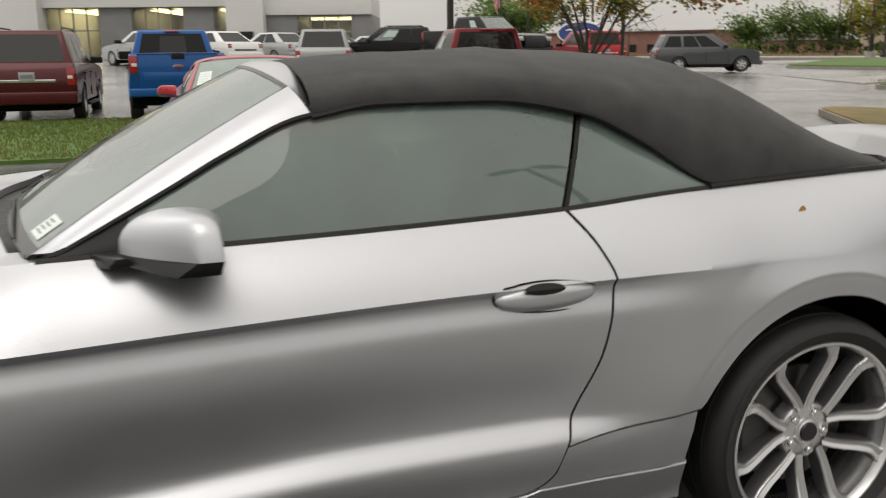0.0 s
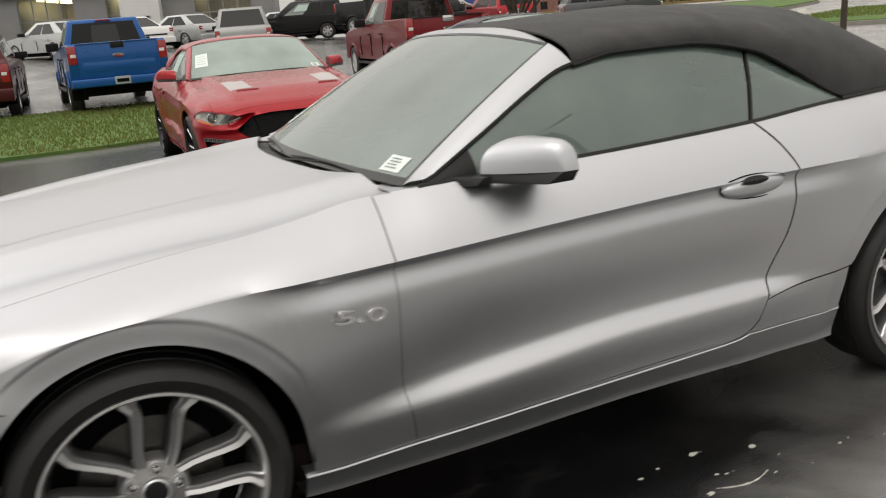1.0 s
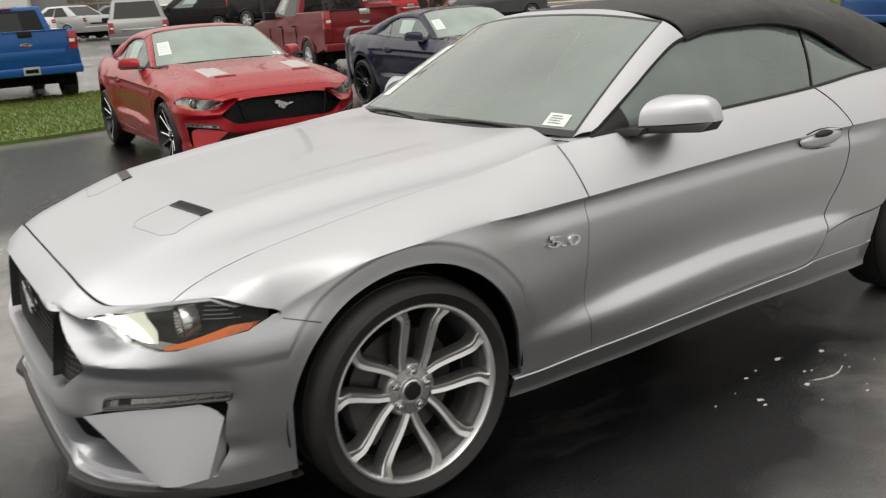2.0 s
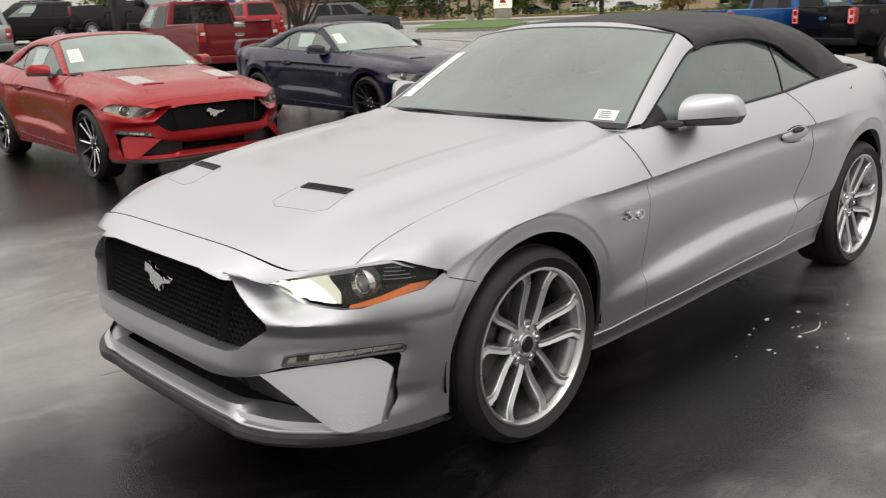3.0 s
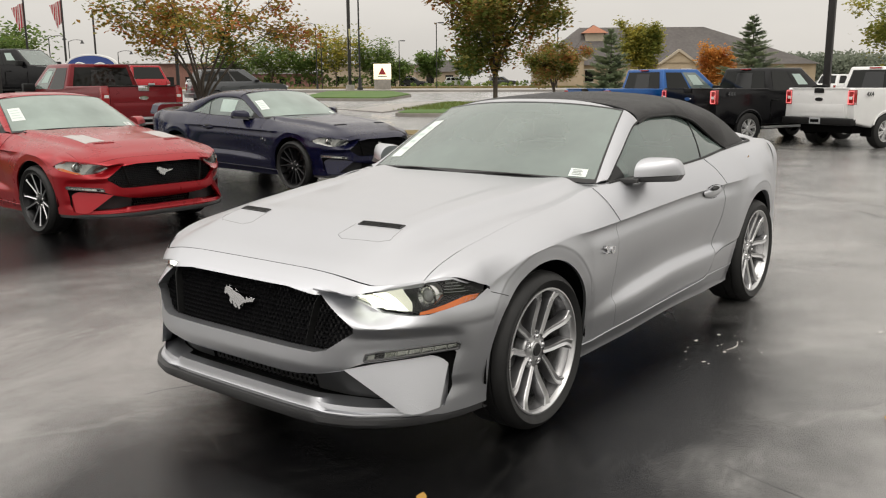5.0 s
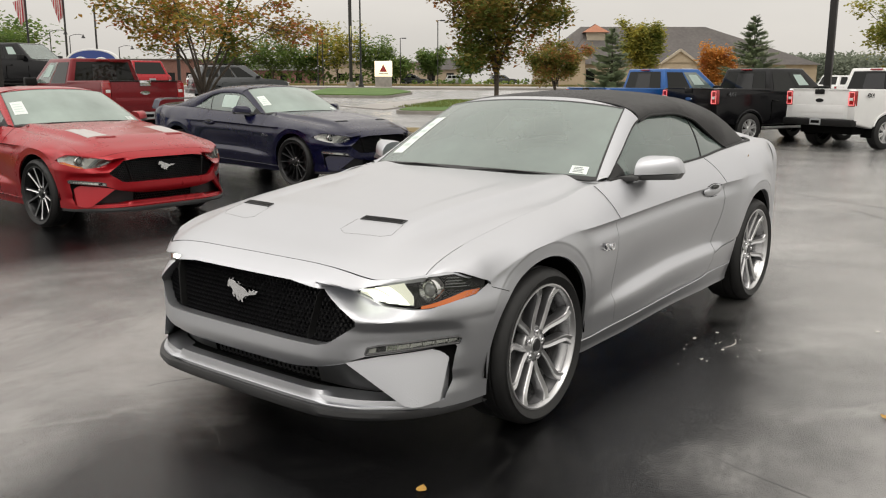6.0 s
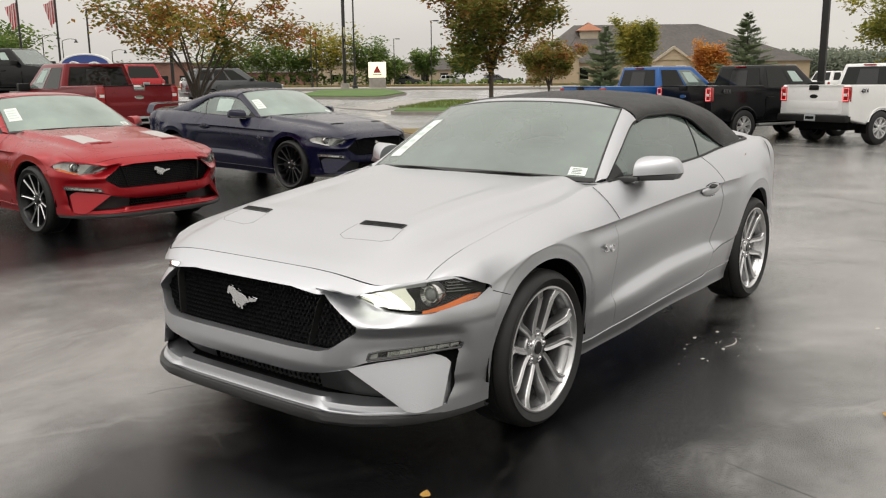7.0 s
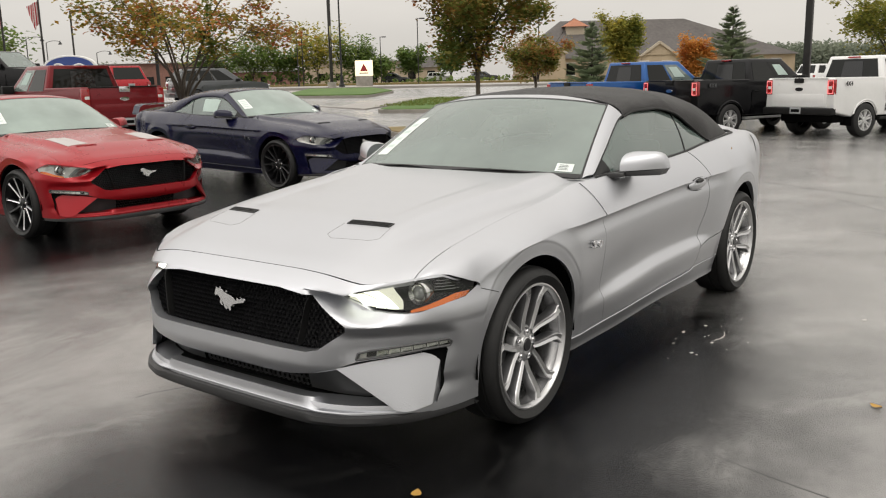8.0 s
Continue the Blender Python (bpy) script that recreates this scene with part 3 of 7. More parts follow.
def sports_car(m, paint, label, name, coupe=False, roof_paint=None, wheels="pairs", rim_mat=None, lit=False, fine=1.0, badge=True, hood_stripe=False, spoiler=False):
    car = thing(name, m, label, "car")
    N = lambda k: max(4, int(k * fine))

    # front skin with its openings
    bm = bmesh.new()
    rows = []
    for v in spread(0, 1, N(84)):
        row = []
        for i in range(N(150) + 1):
            a = -1 + 2 * i / N(150)
            y = 0.915 * math.sin(a * math.pi / 2)
            z = 0.232 + (front_top(y) - 0.232) * v
            y *= side_y(0.38, min(z, 0.69)) / 0.915
            row.append((nose(y, z), y, z))
        rows.append(row)
    sheet(bm, rows)
    grille = [(-0.452, 0.689), (-0.30, 0.706), (0.30, 0.706), (0.452, 0.689), (0.602, 0.582), (0.598, 0.562), (0.50, 0.490), (0.45, 0.478), (-0.45, 0.478), (-0.50, 0.490), (-0.598, 0.562), (-0.602, 0.582)]
    cut_out(bm, grille, 0.05).free()
    bar_low = curve((0, 0.358), (0.3, 0.374), (0.45, 0.395), (0.565, 0.420))
    bays = spread(-0.54, 0.54, 12)
    for y0, y1 in zip(bays, bays[1:]):
        cut_out(bm, [(y0, 0.272), (y1, 0.272), (y1, bar_low(abs(y1))), (y0, bar_low(abs(y0)))], 0).free()
    for s in (1, -1):
        cut_out(bm, [(s * 0.54, 0.272), (s * 0.745, 0.272), (s * 0.565, 0.420), (s * 0.54, bar_low(0.54))], 0).free()
    sheet(bm, [[(nose(y, bar_low(abs(y))) - dx, y, bar_low(abs(y)) - dz) for dx, dz in ((0, 0), (0.004, 0.004), (0.09, 0.008))] for y in spread(-0.565, 0.565, 48)])
    lamps, fogs = {}, {}
    for s in (1, -1):
        lamp = [(0.532, 0.674), (0.62, 0.708), (0.70, 0.724), (0.76, 0.736), (0.842, 0.746), (0.882, 0.722), (0.899, 0.688), (0.894, 0.662), (0.80, 0.622), (0.76, 0.619), (0.645, 0.626)]
        lamps[s] = cut_out(bm, [(s * y, z) for y, z in lamp], 0.02)
        fog = [(0.625, 0.452), (0.628, 0.476), (0.66, 0.484), (0.862, 0.507), (0.870, 0.499), (0.864, 0.481)]
        fogs[s] = cut_out(bm, [(s * y, z) for y, z in fog], 0.015)
        panel = [(0.558, 0.418), (0.622, 0.444), (0.852, 0.475), (0.857, 0.466), (0.836, 0.264), (0.752, 0.262)]
        cut_out(bm, [(s * y, z) for y, z in panel], 0.022).free()
    bumper = part("front_bumper", bm, paint, car)

    # what lies behind the openings
    bm = bmesh.new()
    sheet(bm, [[(nose(y, z) - 0.075 - 0.02 * abs(y), y, z) for y in spread(-0.63, 0.63, 24)] for z in (0.46, 0.60, 0.72)])
    part("grille_backing", bm, GRILLE, car)
    bm = bmesh.new()
    a = 0.0118
    for j in range(13):
        for i in range(-30, 31):
            cy, cz = (i + 0.5 * (j % 2)) * a * math.sqrt(3) , 0.482 + j * a * 1.5
            if not inside((cy, cz), [(0.59, 0.575), (0.415, 0.70), (-0.415, 0.70), (-0.59, 0.575), (-0.48, 0.48), (0.48, 0.48)]):
                continue
            ring = [(cy + r * math.sin(k * math.pi / 3), cz + r * math.cos(k * math.pi / 3)) for r in (a * 1.0, a * 0.74) for k in range(6)]
            vs = [bm.verts.new((nose(y, z) - 0.042 - (0.0 if k < 6 else 0.012), y, z)) for k, (y, z) in enumerate(ring)]
            for k in range(6):
                bm.faces.new((vs[k], vs[(k + 1) % 6], vs[6 + (k + 1) % 6], vs[6 + k]))
    part("grille_mesh", bm, GRILLE, car, "gloss black honeycomb", smooth=False)
    for s in (1, -1):
        bm = bmesh.new()
        rows = []
        for t in spread(0, 1, 6):
            y, z = 0.388 + 0.045 * t, 0.492 + 0.205 * t
            x = nose(y, z)
            rows.append([(x - 0.045, s * y, z), (x - 0.016, s * (y + 0.004), z), (x - 0.014, s * (y + 0.008), z), (x - 0.045, s * (y + 0.012), z)])
        sheet(bm, rows)
        part("grille_strut", bm, TRIM, car)
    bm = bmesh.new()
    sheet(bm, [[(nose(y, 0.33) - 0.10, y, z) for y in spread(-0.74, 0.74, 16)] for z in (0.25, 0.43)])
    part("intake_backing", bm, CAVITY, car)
    bm = bmesh.new()
    for j in range(5):
        for i in range(-11, 12):
            cy, cz = (i + 0.5 * (j % 2)) * 0.0277, 0.288 + j * 0.024
            ring = [(cy + r * math.sin(k * math.pi / 3), cz + r * math.cos(k * math.pi / 3)) for r in (0.016, 0.011) for k in range(6)]
            vs = [bm.verts.new((nose(y, 0.33) - 0.07 - (0.0 if k < 6 else 0.01), y, z)) for k, (y, z) in enumerate(ring)]
            for k in range(6):
                bm.faces.new((vs[k], vs[(k + 1) % 6], vs[6 + (k + 1) % 6], vs[6 + k]))
    part("intake_mesh", bm, SATIN, car, smooth=False)
    for s in (1, -1):
        bm = bmesh.new()
        sheet(bm, [[(nose(y, 0.33) - 0.066 + 0.016 * k, s * y, z) for y in spread(0.33, 0.765, 10)] for k, z in enumerate((0.272, 0.335, 0.428))])
        part("intake_blade", bm, SATIN, car)
    # painted lower lip in front of the intake
    bm = bmesh.new()
    rows = []
    for y in spread(-0.745, 0.745, 60):
        k = ease(0.40, 0.50, abs(y))
        x = nose(y, 0.25)
        x += 0.012 * k * ease(0.74, 0.62, abs(y))
        rows.append([(x - 0.004, y, 0.236), (x + 0.006, y, 0.240), (x + 0.007, y, 0.246), (x + 0.004, y, 0.251), (x + 0.003 - 0.03 * k, y, 0.268 - 0.011 * k), (x + 0.002 - 0.080 * k, y, 0.291 - 0.022 * k), (x - 0.045 - 0.080 * k, y, 0.293 - 0.020 * k)])
    sheet(bm, rows)
    part("lower_lip", bm, paint, car)
    # splitter
    bm = bmesh.new()
    rows = []
    for off, z in ((-0.30, 0.232), (0.004, 0.238), (0.014, 0.234), (0.018, 0.216), (0.010, 0.202), (-0.30, 0.202)):
        row = []
        for i in range(61):
            a = -1 + 2 * i / 60
            y = 0.890 * math.sin(a * math.pi / 2)
            drop = 0.014 - 0.016 * ease(0.43, 0.475, abs(y))
            x = nose(y, 0.235) + off + (0.026 * ease(0.43, 0.475, abs(y)) * ease(0.86, 0.66, abs(y)) if off > 0 else 0)
            row.append((max(x, 0.36), y * (0.985 + (0.006 if off > 0 else 0)), z - (drop if z < 0.21 else 0.4 * drop)))
        rows.append(row)
    sheet(bm, rows)
    part("splitter", bm, CHIN, car, "dark grey plastic chin splitter")

    # headlights and fog lamps
    for s in (1, -1):
        face_out(lamps[s])
        face_out(fogs[s])
        lens = part("headlight", lamps[s], LENS, car, "lit headlight with bright daytime bars" if lit else "clear unlit headlight")
        lens.visible_shadow = False
        bm = bmesh.new()
        sheet(bm, [[(nose(y, z) - 0.075 + 0.045 * ease(0.76, 0.88, y), s * y, z) for y, z in ((y, 0.618 + (front_top(y) - 0.620) * h) for y in spread(0.525, 0.893, 14))] for h in (0, 0.35, 0.7, 1)])
        part("housing", bm, TRIM if lit else LAMP_GREY, lens)
        bm = bmesh.new()
        lamp_low = curve((0.54, 0.672), (0.645, 0.630), (0.74, 0.624))
        lamp_up = curve((0.54, 0.676), (0.62, 0.706), (0.70, 0.720), (0.74, 0.728))
        sheet(bm, [[(nose(y, z) - 0.014, s * y, z) for y, z in ((min(0.745, y0 + (0.034 - 0.05 * t) * ease(0.60, 0.73, y0)), lamp_low(y0) + (lamp_up(y0) - lamp_low(y0)) * (0.08 + 0.84 * t)) for t in spread(0, 1, 5))] for y0 in spread(0.548, 0.728, 14)])
        part("light_guide", bm, LED_SOFT if lit else LAMP_GREY, lens)
        for k in range(3):
            y0 = 0.562 + 0.046 * k
            bm = bmesh.new()
            rows = []
            for t in spread(0, 1, 5):
                y = y0 + 0.062 * t
                zc = lamp_up(y) + (lamp_low(y) - lamp_up(y)) * (0.10 + 0.80 * t)
                rows.append([(nose(y + dy, zc) - 0.008, s * (y + dy), zc) for dy in (-0.017, -0.006, 0.006, 0.017)])
            sheet(bm, rows, (-1, 0, 0), 0.010)
            part("light_bar", bm, LED if lit else LAMP_CLEAR, lens)
        bm = bmesh.new()
        lathe(bm, [(0.0, 0.016), (0.012, 0.014), (0.021, 0.008), (0.025, 0.0)], 28, axis="x")
        pj = part("projector", shift(bm, (nose(0.772, 0.686) - 0.042, s * 0.772, 0.686)), LAMP_CLEAR, lens)
        bm = bmesh.new()
        lathe(bm, [(0.025, -0.002), (0.026, 0.006), (0.030, 0.008), (0.032, 0.002), (0.044, 0.012), (0.046, 0.008), (0.046, -0.03)], 36, axis="x")
        part("projector_ring", shift(bm, (nose(0.772, 0.686) - 0.042, s * 0.772, 0.686)), REFLECTOR, pj)
        for k in range(22):
            a = radians(90 + 270 * k / 21) * 1.0
            bm = bmesh.new()
            c, n = math.cos(a), math.sin(a)
            tube(bm, [(0.005, 0.033 * c, 0.033 * n), (0.014, 0.043 * c, 0.043 * n)], 0.0012, 4)
            part("ring_rib", shift(bm, (nose(0.772, 0.686) - 0.042, s * 0.772, 0.686)), TRIM, pj)
        bm = bmesh.new()
        sheet(bm, [[(nose(y, z) + 0.001, s * y, z) for y, z in ((0.775 + 0.118 * t, 0.621 + 0.010 * t + 0.032 * t * t + h * (0.012 + 0.020 * t - 0.014 * ease(0.85, 1, t))) for t in spread(0, 1, 12))] for h in (0.1, 1)], (-1, 0, 0), 0.012)
        part("side_marker", bm, AMBER if lit or hood_stripe else REFLECTOR, lens, "amber side marker" if lit or hood_stripe else "")
        for k in range(4):
            bm = bmesh.new()
            z = 0.694 + 0.011 * k
            sheet(bm, [[(nose(y, z) - 0.03, s * y, z + dz) for y in spread(0.815, 0.87 - 0.008 * k, 4)] for dz in (0, 0.003)])
            part("lamp_fin", bm, LAMP_CLEAR, lens)
        for v in fogs[s].verts:
            v.co.x += 0.006
        fl = part("fog_lamp", fogs[s], LENS, car)
        fl.visible_shadow = False
        bm = bmesh.new()
        sheet(bm, [[(nose(y, z) - 0.012, s * y, z) for y, z in ((y, z0 + 0.112 * (y - 0.64)) for y in spread(0.62, 0.868, 8))] for z0 in (0.453, 0.468, 0.486)])
        part("reflector", bm, LAMP_GREY, fl)
        for k in range(7):
            y0 = 0.648 + 0.031 * k
            zm = 0.467 + 0.105 * (y0 - 0.64)
            bm = bmesh.new()
            sheet(bm, [[(nose(y, z) - 0.004 - 0.004 * u, s * y, z) for u, y in ((0, y0), (1, y0 + 0.012), (2, y0 + 0.024))] for z in (zm - 0.008, zm + 0.010)])
            part("reflector_rib", bm, REFLECTOR if k else TRIM, fl)
        bm = bmesh.new()
        ring = fog + fog[:1]
        ring = [(p[0] + (q[0] - p[0]) * t, p[1] + (q[1] - p[1]) * t) for p, q in zip(ring, ring[1:]) for t in (0, 0.25, 0.5, 0.75)] + ring[:1]
        tube(bm, [(nose(y, z) + 0.005, s * y, z) for y, z in ring], 0.0045, 6)
        part("bezel", bm, SATIN, fl)
        bm = bmesh.new()
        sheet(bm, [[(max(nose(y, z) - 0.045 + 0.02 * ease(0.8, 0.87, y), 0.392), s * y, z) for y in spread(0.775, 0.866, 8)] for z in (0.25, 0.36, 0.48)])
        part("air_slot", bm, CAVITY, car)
        bm = bmesh.new()
        top = [(0.562, 0.420, 0.0), (0.65, 0.438, -0.020), (0.74, 0.448, -0.040), (0.822, 0.458, -0.058)]
        low = [(0.752, 0.258, 0.022), (0.778, 0.252, 0.028), (0.80, 0.252, 0.026), (0.830, 0.262, 0.010)]
        rows = []
        for t in spread(0, 1, 8):
            rows.append([(p.x, s * p.y, p.z) for p in (Vector((nose(a[0], a[1]) + a[2], a[0], a[1])).lerp(Vector((nose(b[0], b[1]) + b[2], b[0], b[1])), t) for a, b in zip(top, low))])
        sheet(bm, rows, (-1, 0, 0), 0.05)
        part("bumper_wing", bm, paint, car)
    bm = bmesh.new()
    shape = [(-0.0860, 0.0071), (-0.0811, 0.0248), (-0.0722, 0.0361), (-0.0662, 0.0311), (-0.0544, 0.0333), (-0.0366, 0.0276), (-0.0316, 0.0212), (-0.0119, 0.0170), (0.0079, 0.0127), (0.0247, 0.0057), (0.0366, -0.0035), (0.0425, -0.0021), (0.0395, 0.0035), (0.0435, 0.0099), (0.0544, 0.0042), (0.0722, 0.0035), (0.0880, 0.0064), (0.0801, -0.0042), (0.0603, -0.0078), (0.0465, -0.0085), (0.0366, -0.0134), (0.0227, -0.0149), (0.0129, -0.0219), (0.0010, -0.0290), (0.0049, -0.0389), (-0.0030, -0.0432), (-0.0109, -0.0311), (-0.0227, -0.0219), (-0.0287, -0.0234), (-0.0129, -0.0347), (-0.0208, -0.0403), (-0.0346, -0.0318), (-0.0366, -0.0191), (-0.0425, -0.0149), (-0.0484, -0.0191), (-0.0405, -0.0255), (-0.0474, -0.0297), (-0.0593, -0.0177), (-0.0524, -0.0064), (-0.0603, 0.0021), (-0.0712, 0.0106), (-0.0801, 0.0021)]
    prism(bm, shape, lambda a, b, c: (c, a * 1.06, 0.616 + b * 1.17), 0.846, 0.860, 0.0012)
    part("grille_emblem", bm, CHROME, car, "chrome emblem shape", smooth=False)

    # hood with vents
    bm = bmesh.new()
    rows = []
    for i in range(N(96) + 1):
        y = 0.7625 * (-1 + 2 * i / N(96))
        x0, x1 = nose(y, front_top(y)) - 0.007, -0.60 - 0.145 * (y / 0.7) ** 2
        rows.append([(x, y, hood_z(x, y)) for x in (x0 + (x1 - x0) * t ** 1.25 for t in spread(0, 1, N(72)))])
    sheet(bm, rows, (0, 0, -1), 0.02)
    part("hood", bm, paint, car)
    bm = bmesh.new()
    tube(bm, [(nose(y, front_top(y)) - 0.004, y, front_top(y) - 0.0015) for y in spread(-0.76, 0.76, 90)], 0.0028, 5)
    part("hood_seam", bm, CAVITY, car)
    for s in (1, -1):
        frame_y = (0.288, 0.492)
        vent_mat, slat_mat = (paint, paint) if hood_stripe else (GRILLE, TRIM)
        bm = bmesh.new()
        quad = lambda u, v: (0.420 + 0.036 * v - 0.030 * u, s * (frame_y[0] + (frame_y[1] - frame_y[0]) * u))
        sheet(bm, [[(*quad(u, v), hood_z(*quad(u, v)) + 0.0035) for u in spread(0, 1, 8)] for v in spread(0, 1, 3)], (0, 0, -1), 0.004)
        vent = part("hood_vent", bm, vent_mat, car, "body-coloured hood vent" if hood_stripe else "black hood vent")
        for k in range(4):
            bm = bmesh.new()
            sheet(bm, [[(*quad(u, v), hood_z(*quad(u, v)) + 0.0055) for u in spread(0.03, 0.97, 8)] for v in (0.12 + 0.22 * k, 0.20 + 0.22 * k)], (0, 0, -1), 0.003)
            part("vent_slat", bm, slat_mat, vent)
        bm = bmesh.new()
        outl = [(-0.06, 0.9), (-0.10, 3.6), (0.10, 4.4), (0.95, 4.3), (1.12, 3.6), (1.04, 0.9)]
        pts = [(*quad(u, v), hood_z(*quad(u, v)) + 0.001) for u, v in outl]
        fine_pts = [tuple(Vector(p).lerp(Vector(q), k / 6)) for p, q in zip(pts, pts[1:]) for k in range(6)] + [pts[-1]]
        tube(bm, [(x, y, hood_z(x, y) - 0.0003) for x, y, z in fine_pts], 0.0009, 5)
        part("vent_seam", bm, SATIN, car)
        if hood_stripe:
            bm = bmesh.new()
            strip = lambda u, v: (-0.42 + 0.78 * v, s * (0.33 + 0.21 * u + 0.02 * (1 - v)))
            sheet(bm, [[(*strip(u, v), hood_z(*strip(u, v)) + 0.003) for u in spread(0, 1, 6)] for v in spread(0.45, 1, 12)], (0, 0, -1), 0.003)
            part("hood_decal", bm, DECAL, car, "pale silver hood decal")
    bm = bmesh.new()
    sheet(bm, [[(x, y, hood_z(x0, y) - 0.022) for x in (x0 + 0.05, x0, x0 - 0.06, x0 - 0.16)] for y, x0 in ((y, -0.60 - 0.145 * (y / 0.7) ** 2) for y in spread(-0.66, 0.66, 30))])
    part("cowl", bm, TRIM, car)

    # sides: fender, door, quarter, rocker
    for s in (1, -1):
        bm = bmesh.new()
        ns, nt = N(44), N(16)
        rows = []
        for x in smooth_steps(0.38, -0.735, N(60)):
            rows.append(flank(s, x, max(arch_z(x), rocker_z(x) + 0.002), ns, nt))
        # trim the rear edge to the door line
        for row in rows:
            for i, (x, y, z) in enumerate(row):
                lim = door_front(z) + 0.0011
                if x < -0.55:
                    t = (x + 0.55) / (-0.735 + 0.55)
                    xx = -0.55 + (lim + 0.55) * t
                    if i < ns:
                        row[i] = (xx, s * side_y(xx, z), z)
                    else:
                        yy, zz = shoulder(xx, (i - ns) / nt)
                        row[i] = (xx, s * yy, zz)
        sheet(bm, rows, (0, -s, 0), 0.014)
        part("front_fender", bm, paint, car)
        bm = bmesh.new()
        nose_rows = [[(x, s * shoulder(x, q)[0], shoulder(x, q)[1]) for q in spread(0, 1, nt)] for x in spread(0.38, nose(0.765, front_top(0.765)) - 0.003, N(14))]
        sheet(bm, nose_rows)
        part("fender_tip", bm, paint, car)
        bm = bmesh.new()
        rows = []
        for u in spread(0, 1, N(80)):
            row = []
            xg = -0.66 + (-2.06 + 0.66) * u
            for i in range(ns + nt + 1):
                if i < ns:
                    zb = max(0.286 + 0.034 * u, 0) + 0.003
                    z = zb + (crease_z(xg) - zb) * (i / ns)
                    x = door_front(z) - 0.0011 + (door_rear(z) + 0.0025 - door_front(z) + 0.0025) * u
                    row.append((x, s * side_y(x, z), z))
                else:
                    q = (i - ns) / nt
                    z = shoulder(xg, q)[1]
                    x = door_front(z) - 0.0011 + (door_rear(z) + 0.005 - door_front(z)) * u
                    y, z = shoulder(x, q)
                    row.append((x, s * y, z))
            rows.append(row)
        sheet(bm, rows, (0, -s, 0), 0.014)
        door = part("door", bm, paint, car)
        bm = bmesh.new()
        line = []
        for q in spread(0, 0.97, 14):
            x = door_front(shoulder(-0.68, q)[1])
            y, z = shoulder(x, q)
            line.append((x, s * (y + 0.002), z + 0.001))
        tube(bm, line, 0.0009, 5)
        part("door_seam", bm, CAVITY, door)
        bm = bmesh.new()
        rows = []
        for x in smooth_steps(-1.955, -3.36, N(80)):
            zb = max(arch_z(x), rocker_z(x) + 0.003)
            rows.append(flank(s, x, zb, ns, nt))
        for j, row in enumerate(rows):
            for i, (x, y, z) in enumerate(row):
                lim = door_rear(z) - 0.0025
                if x > -2.2:
                    t = (x + 2.2) / (-1.955 + 2.2)
                    xx = -2.2 + (lim + 2.2) * t
                    if i < ns:
                        yy = s * side_y(xx, z)
                        row[i] = (xx, yy, z)
                    else:
                        yy, zz = shoulder(xx, (i - ns) / nt)
                        row[i] = (xx, s * yy, zz)
        sheet(bm, rows, (0, -s, 0), 0.014)
        part("rear_quarter", bm, paint, car)
        bm = bmesh.new()
        rows = []
        for x in spread(-0.375, -1.85, N(30)) + spread(-1.86, -1.94, 16) + spread(-1.95, -2.315, 12):
            top = min(rocker_z(x), 0.334) - 0.001
            yt = side_y(x, top)
            low = sill_z(x)
            lip = ease(-2.34, -2.2, x)
            col = [(x, s * (yt - 0.05), top + 0.002), (x, s * (yt - 0.002 - 0.008 * lip), top - 0.001), (x, s * (yt - 0.002 - 0.008 * lip), top - 0.006), (x, s * (yt - 0.002 + 0.004 * lip), top - 0.010)]
            for t in (0.08, 0.3, 0.6, 0.85):
                z = top + (low + 0.02 - top) * t
                col.append((x, s * (yt - 0.002 + 0.004 * lip - 0.030 * t), z))
            rows.append(col + [(x, s * (yt - 0.030), low + 0.012), (x, s * (yt - 0.03), low), (x, s * (yt - 0.14), low - 0.01)])
        sheet(bm, rows)
        part("rocker", bm, paint, car)
        bm = bmesh.new()
        rows = []
        for x in spread(-1.865, -2.318, 40):
            zb, zt = max(0.328, arch_z(x)), rocker_z(x) - 0.0025
            rows.append([(x, s * (side_y(x, z) - 0.0005), z) for z in (zb + (zt - zb) * t for t in spread(0, 1, 8))])
        sheet(bm, rows, (0, -s, 0), 0.012)
        part("lower_quarter", bm, paint, car)
        # door handle: a flat pull; a black patch paints the shaded finger cup
        bm = bmesh.new()
        rows = []
        hc = lambda z: (side_y(-1.893, z) if z < crease_z(-1.893) else shoulder(-1.893, (z - crease_z(-1.893)) / (belt_z(-1.893) - crease_z(-1.893)))[0])
        for t in spread(-1, 1, 28):
            e = max(0.0, 1 - abs(t) ** 2.4) ** 0.5
            x, z0 = -1.893 - 0.130 * t, 0.828 + 0.004 * t
            up, dn = 0.004 + 0.032 * e, 0.004 + 0.034 * e
            row = []
            for q in spread(-1, 1, 10):
                z = z0 + (up if q > 0 else dn) * q
                row.append((x, s * (hc(0.80 + 0.2 * (z - 0.80)) - 0.004 + 0.030 * e * (1 - abs(q) ** 3)), z))
            rows.append(row)
        sheet(bm, rows)
        hd = part("door_handle", bm, paint, door)
        bm = bmesh.new()
        sheet(bm, [[(-1.878 - 0.052 * math.cos(a) * r, s * (hc(0.80 + 0.2 * 0.052) + 0.0285 - 0.012 * max(0, math.sin(a)) * r), 0.850 + 0.013 * math.sin(a) * r) for a in spread(0, 2 * math.pi, 20)] for r in (1.0, 0.7, 0.35, 0.02)])
        part("cup_shade", bm, TRIM, hd)
        bm = bmesh.new()
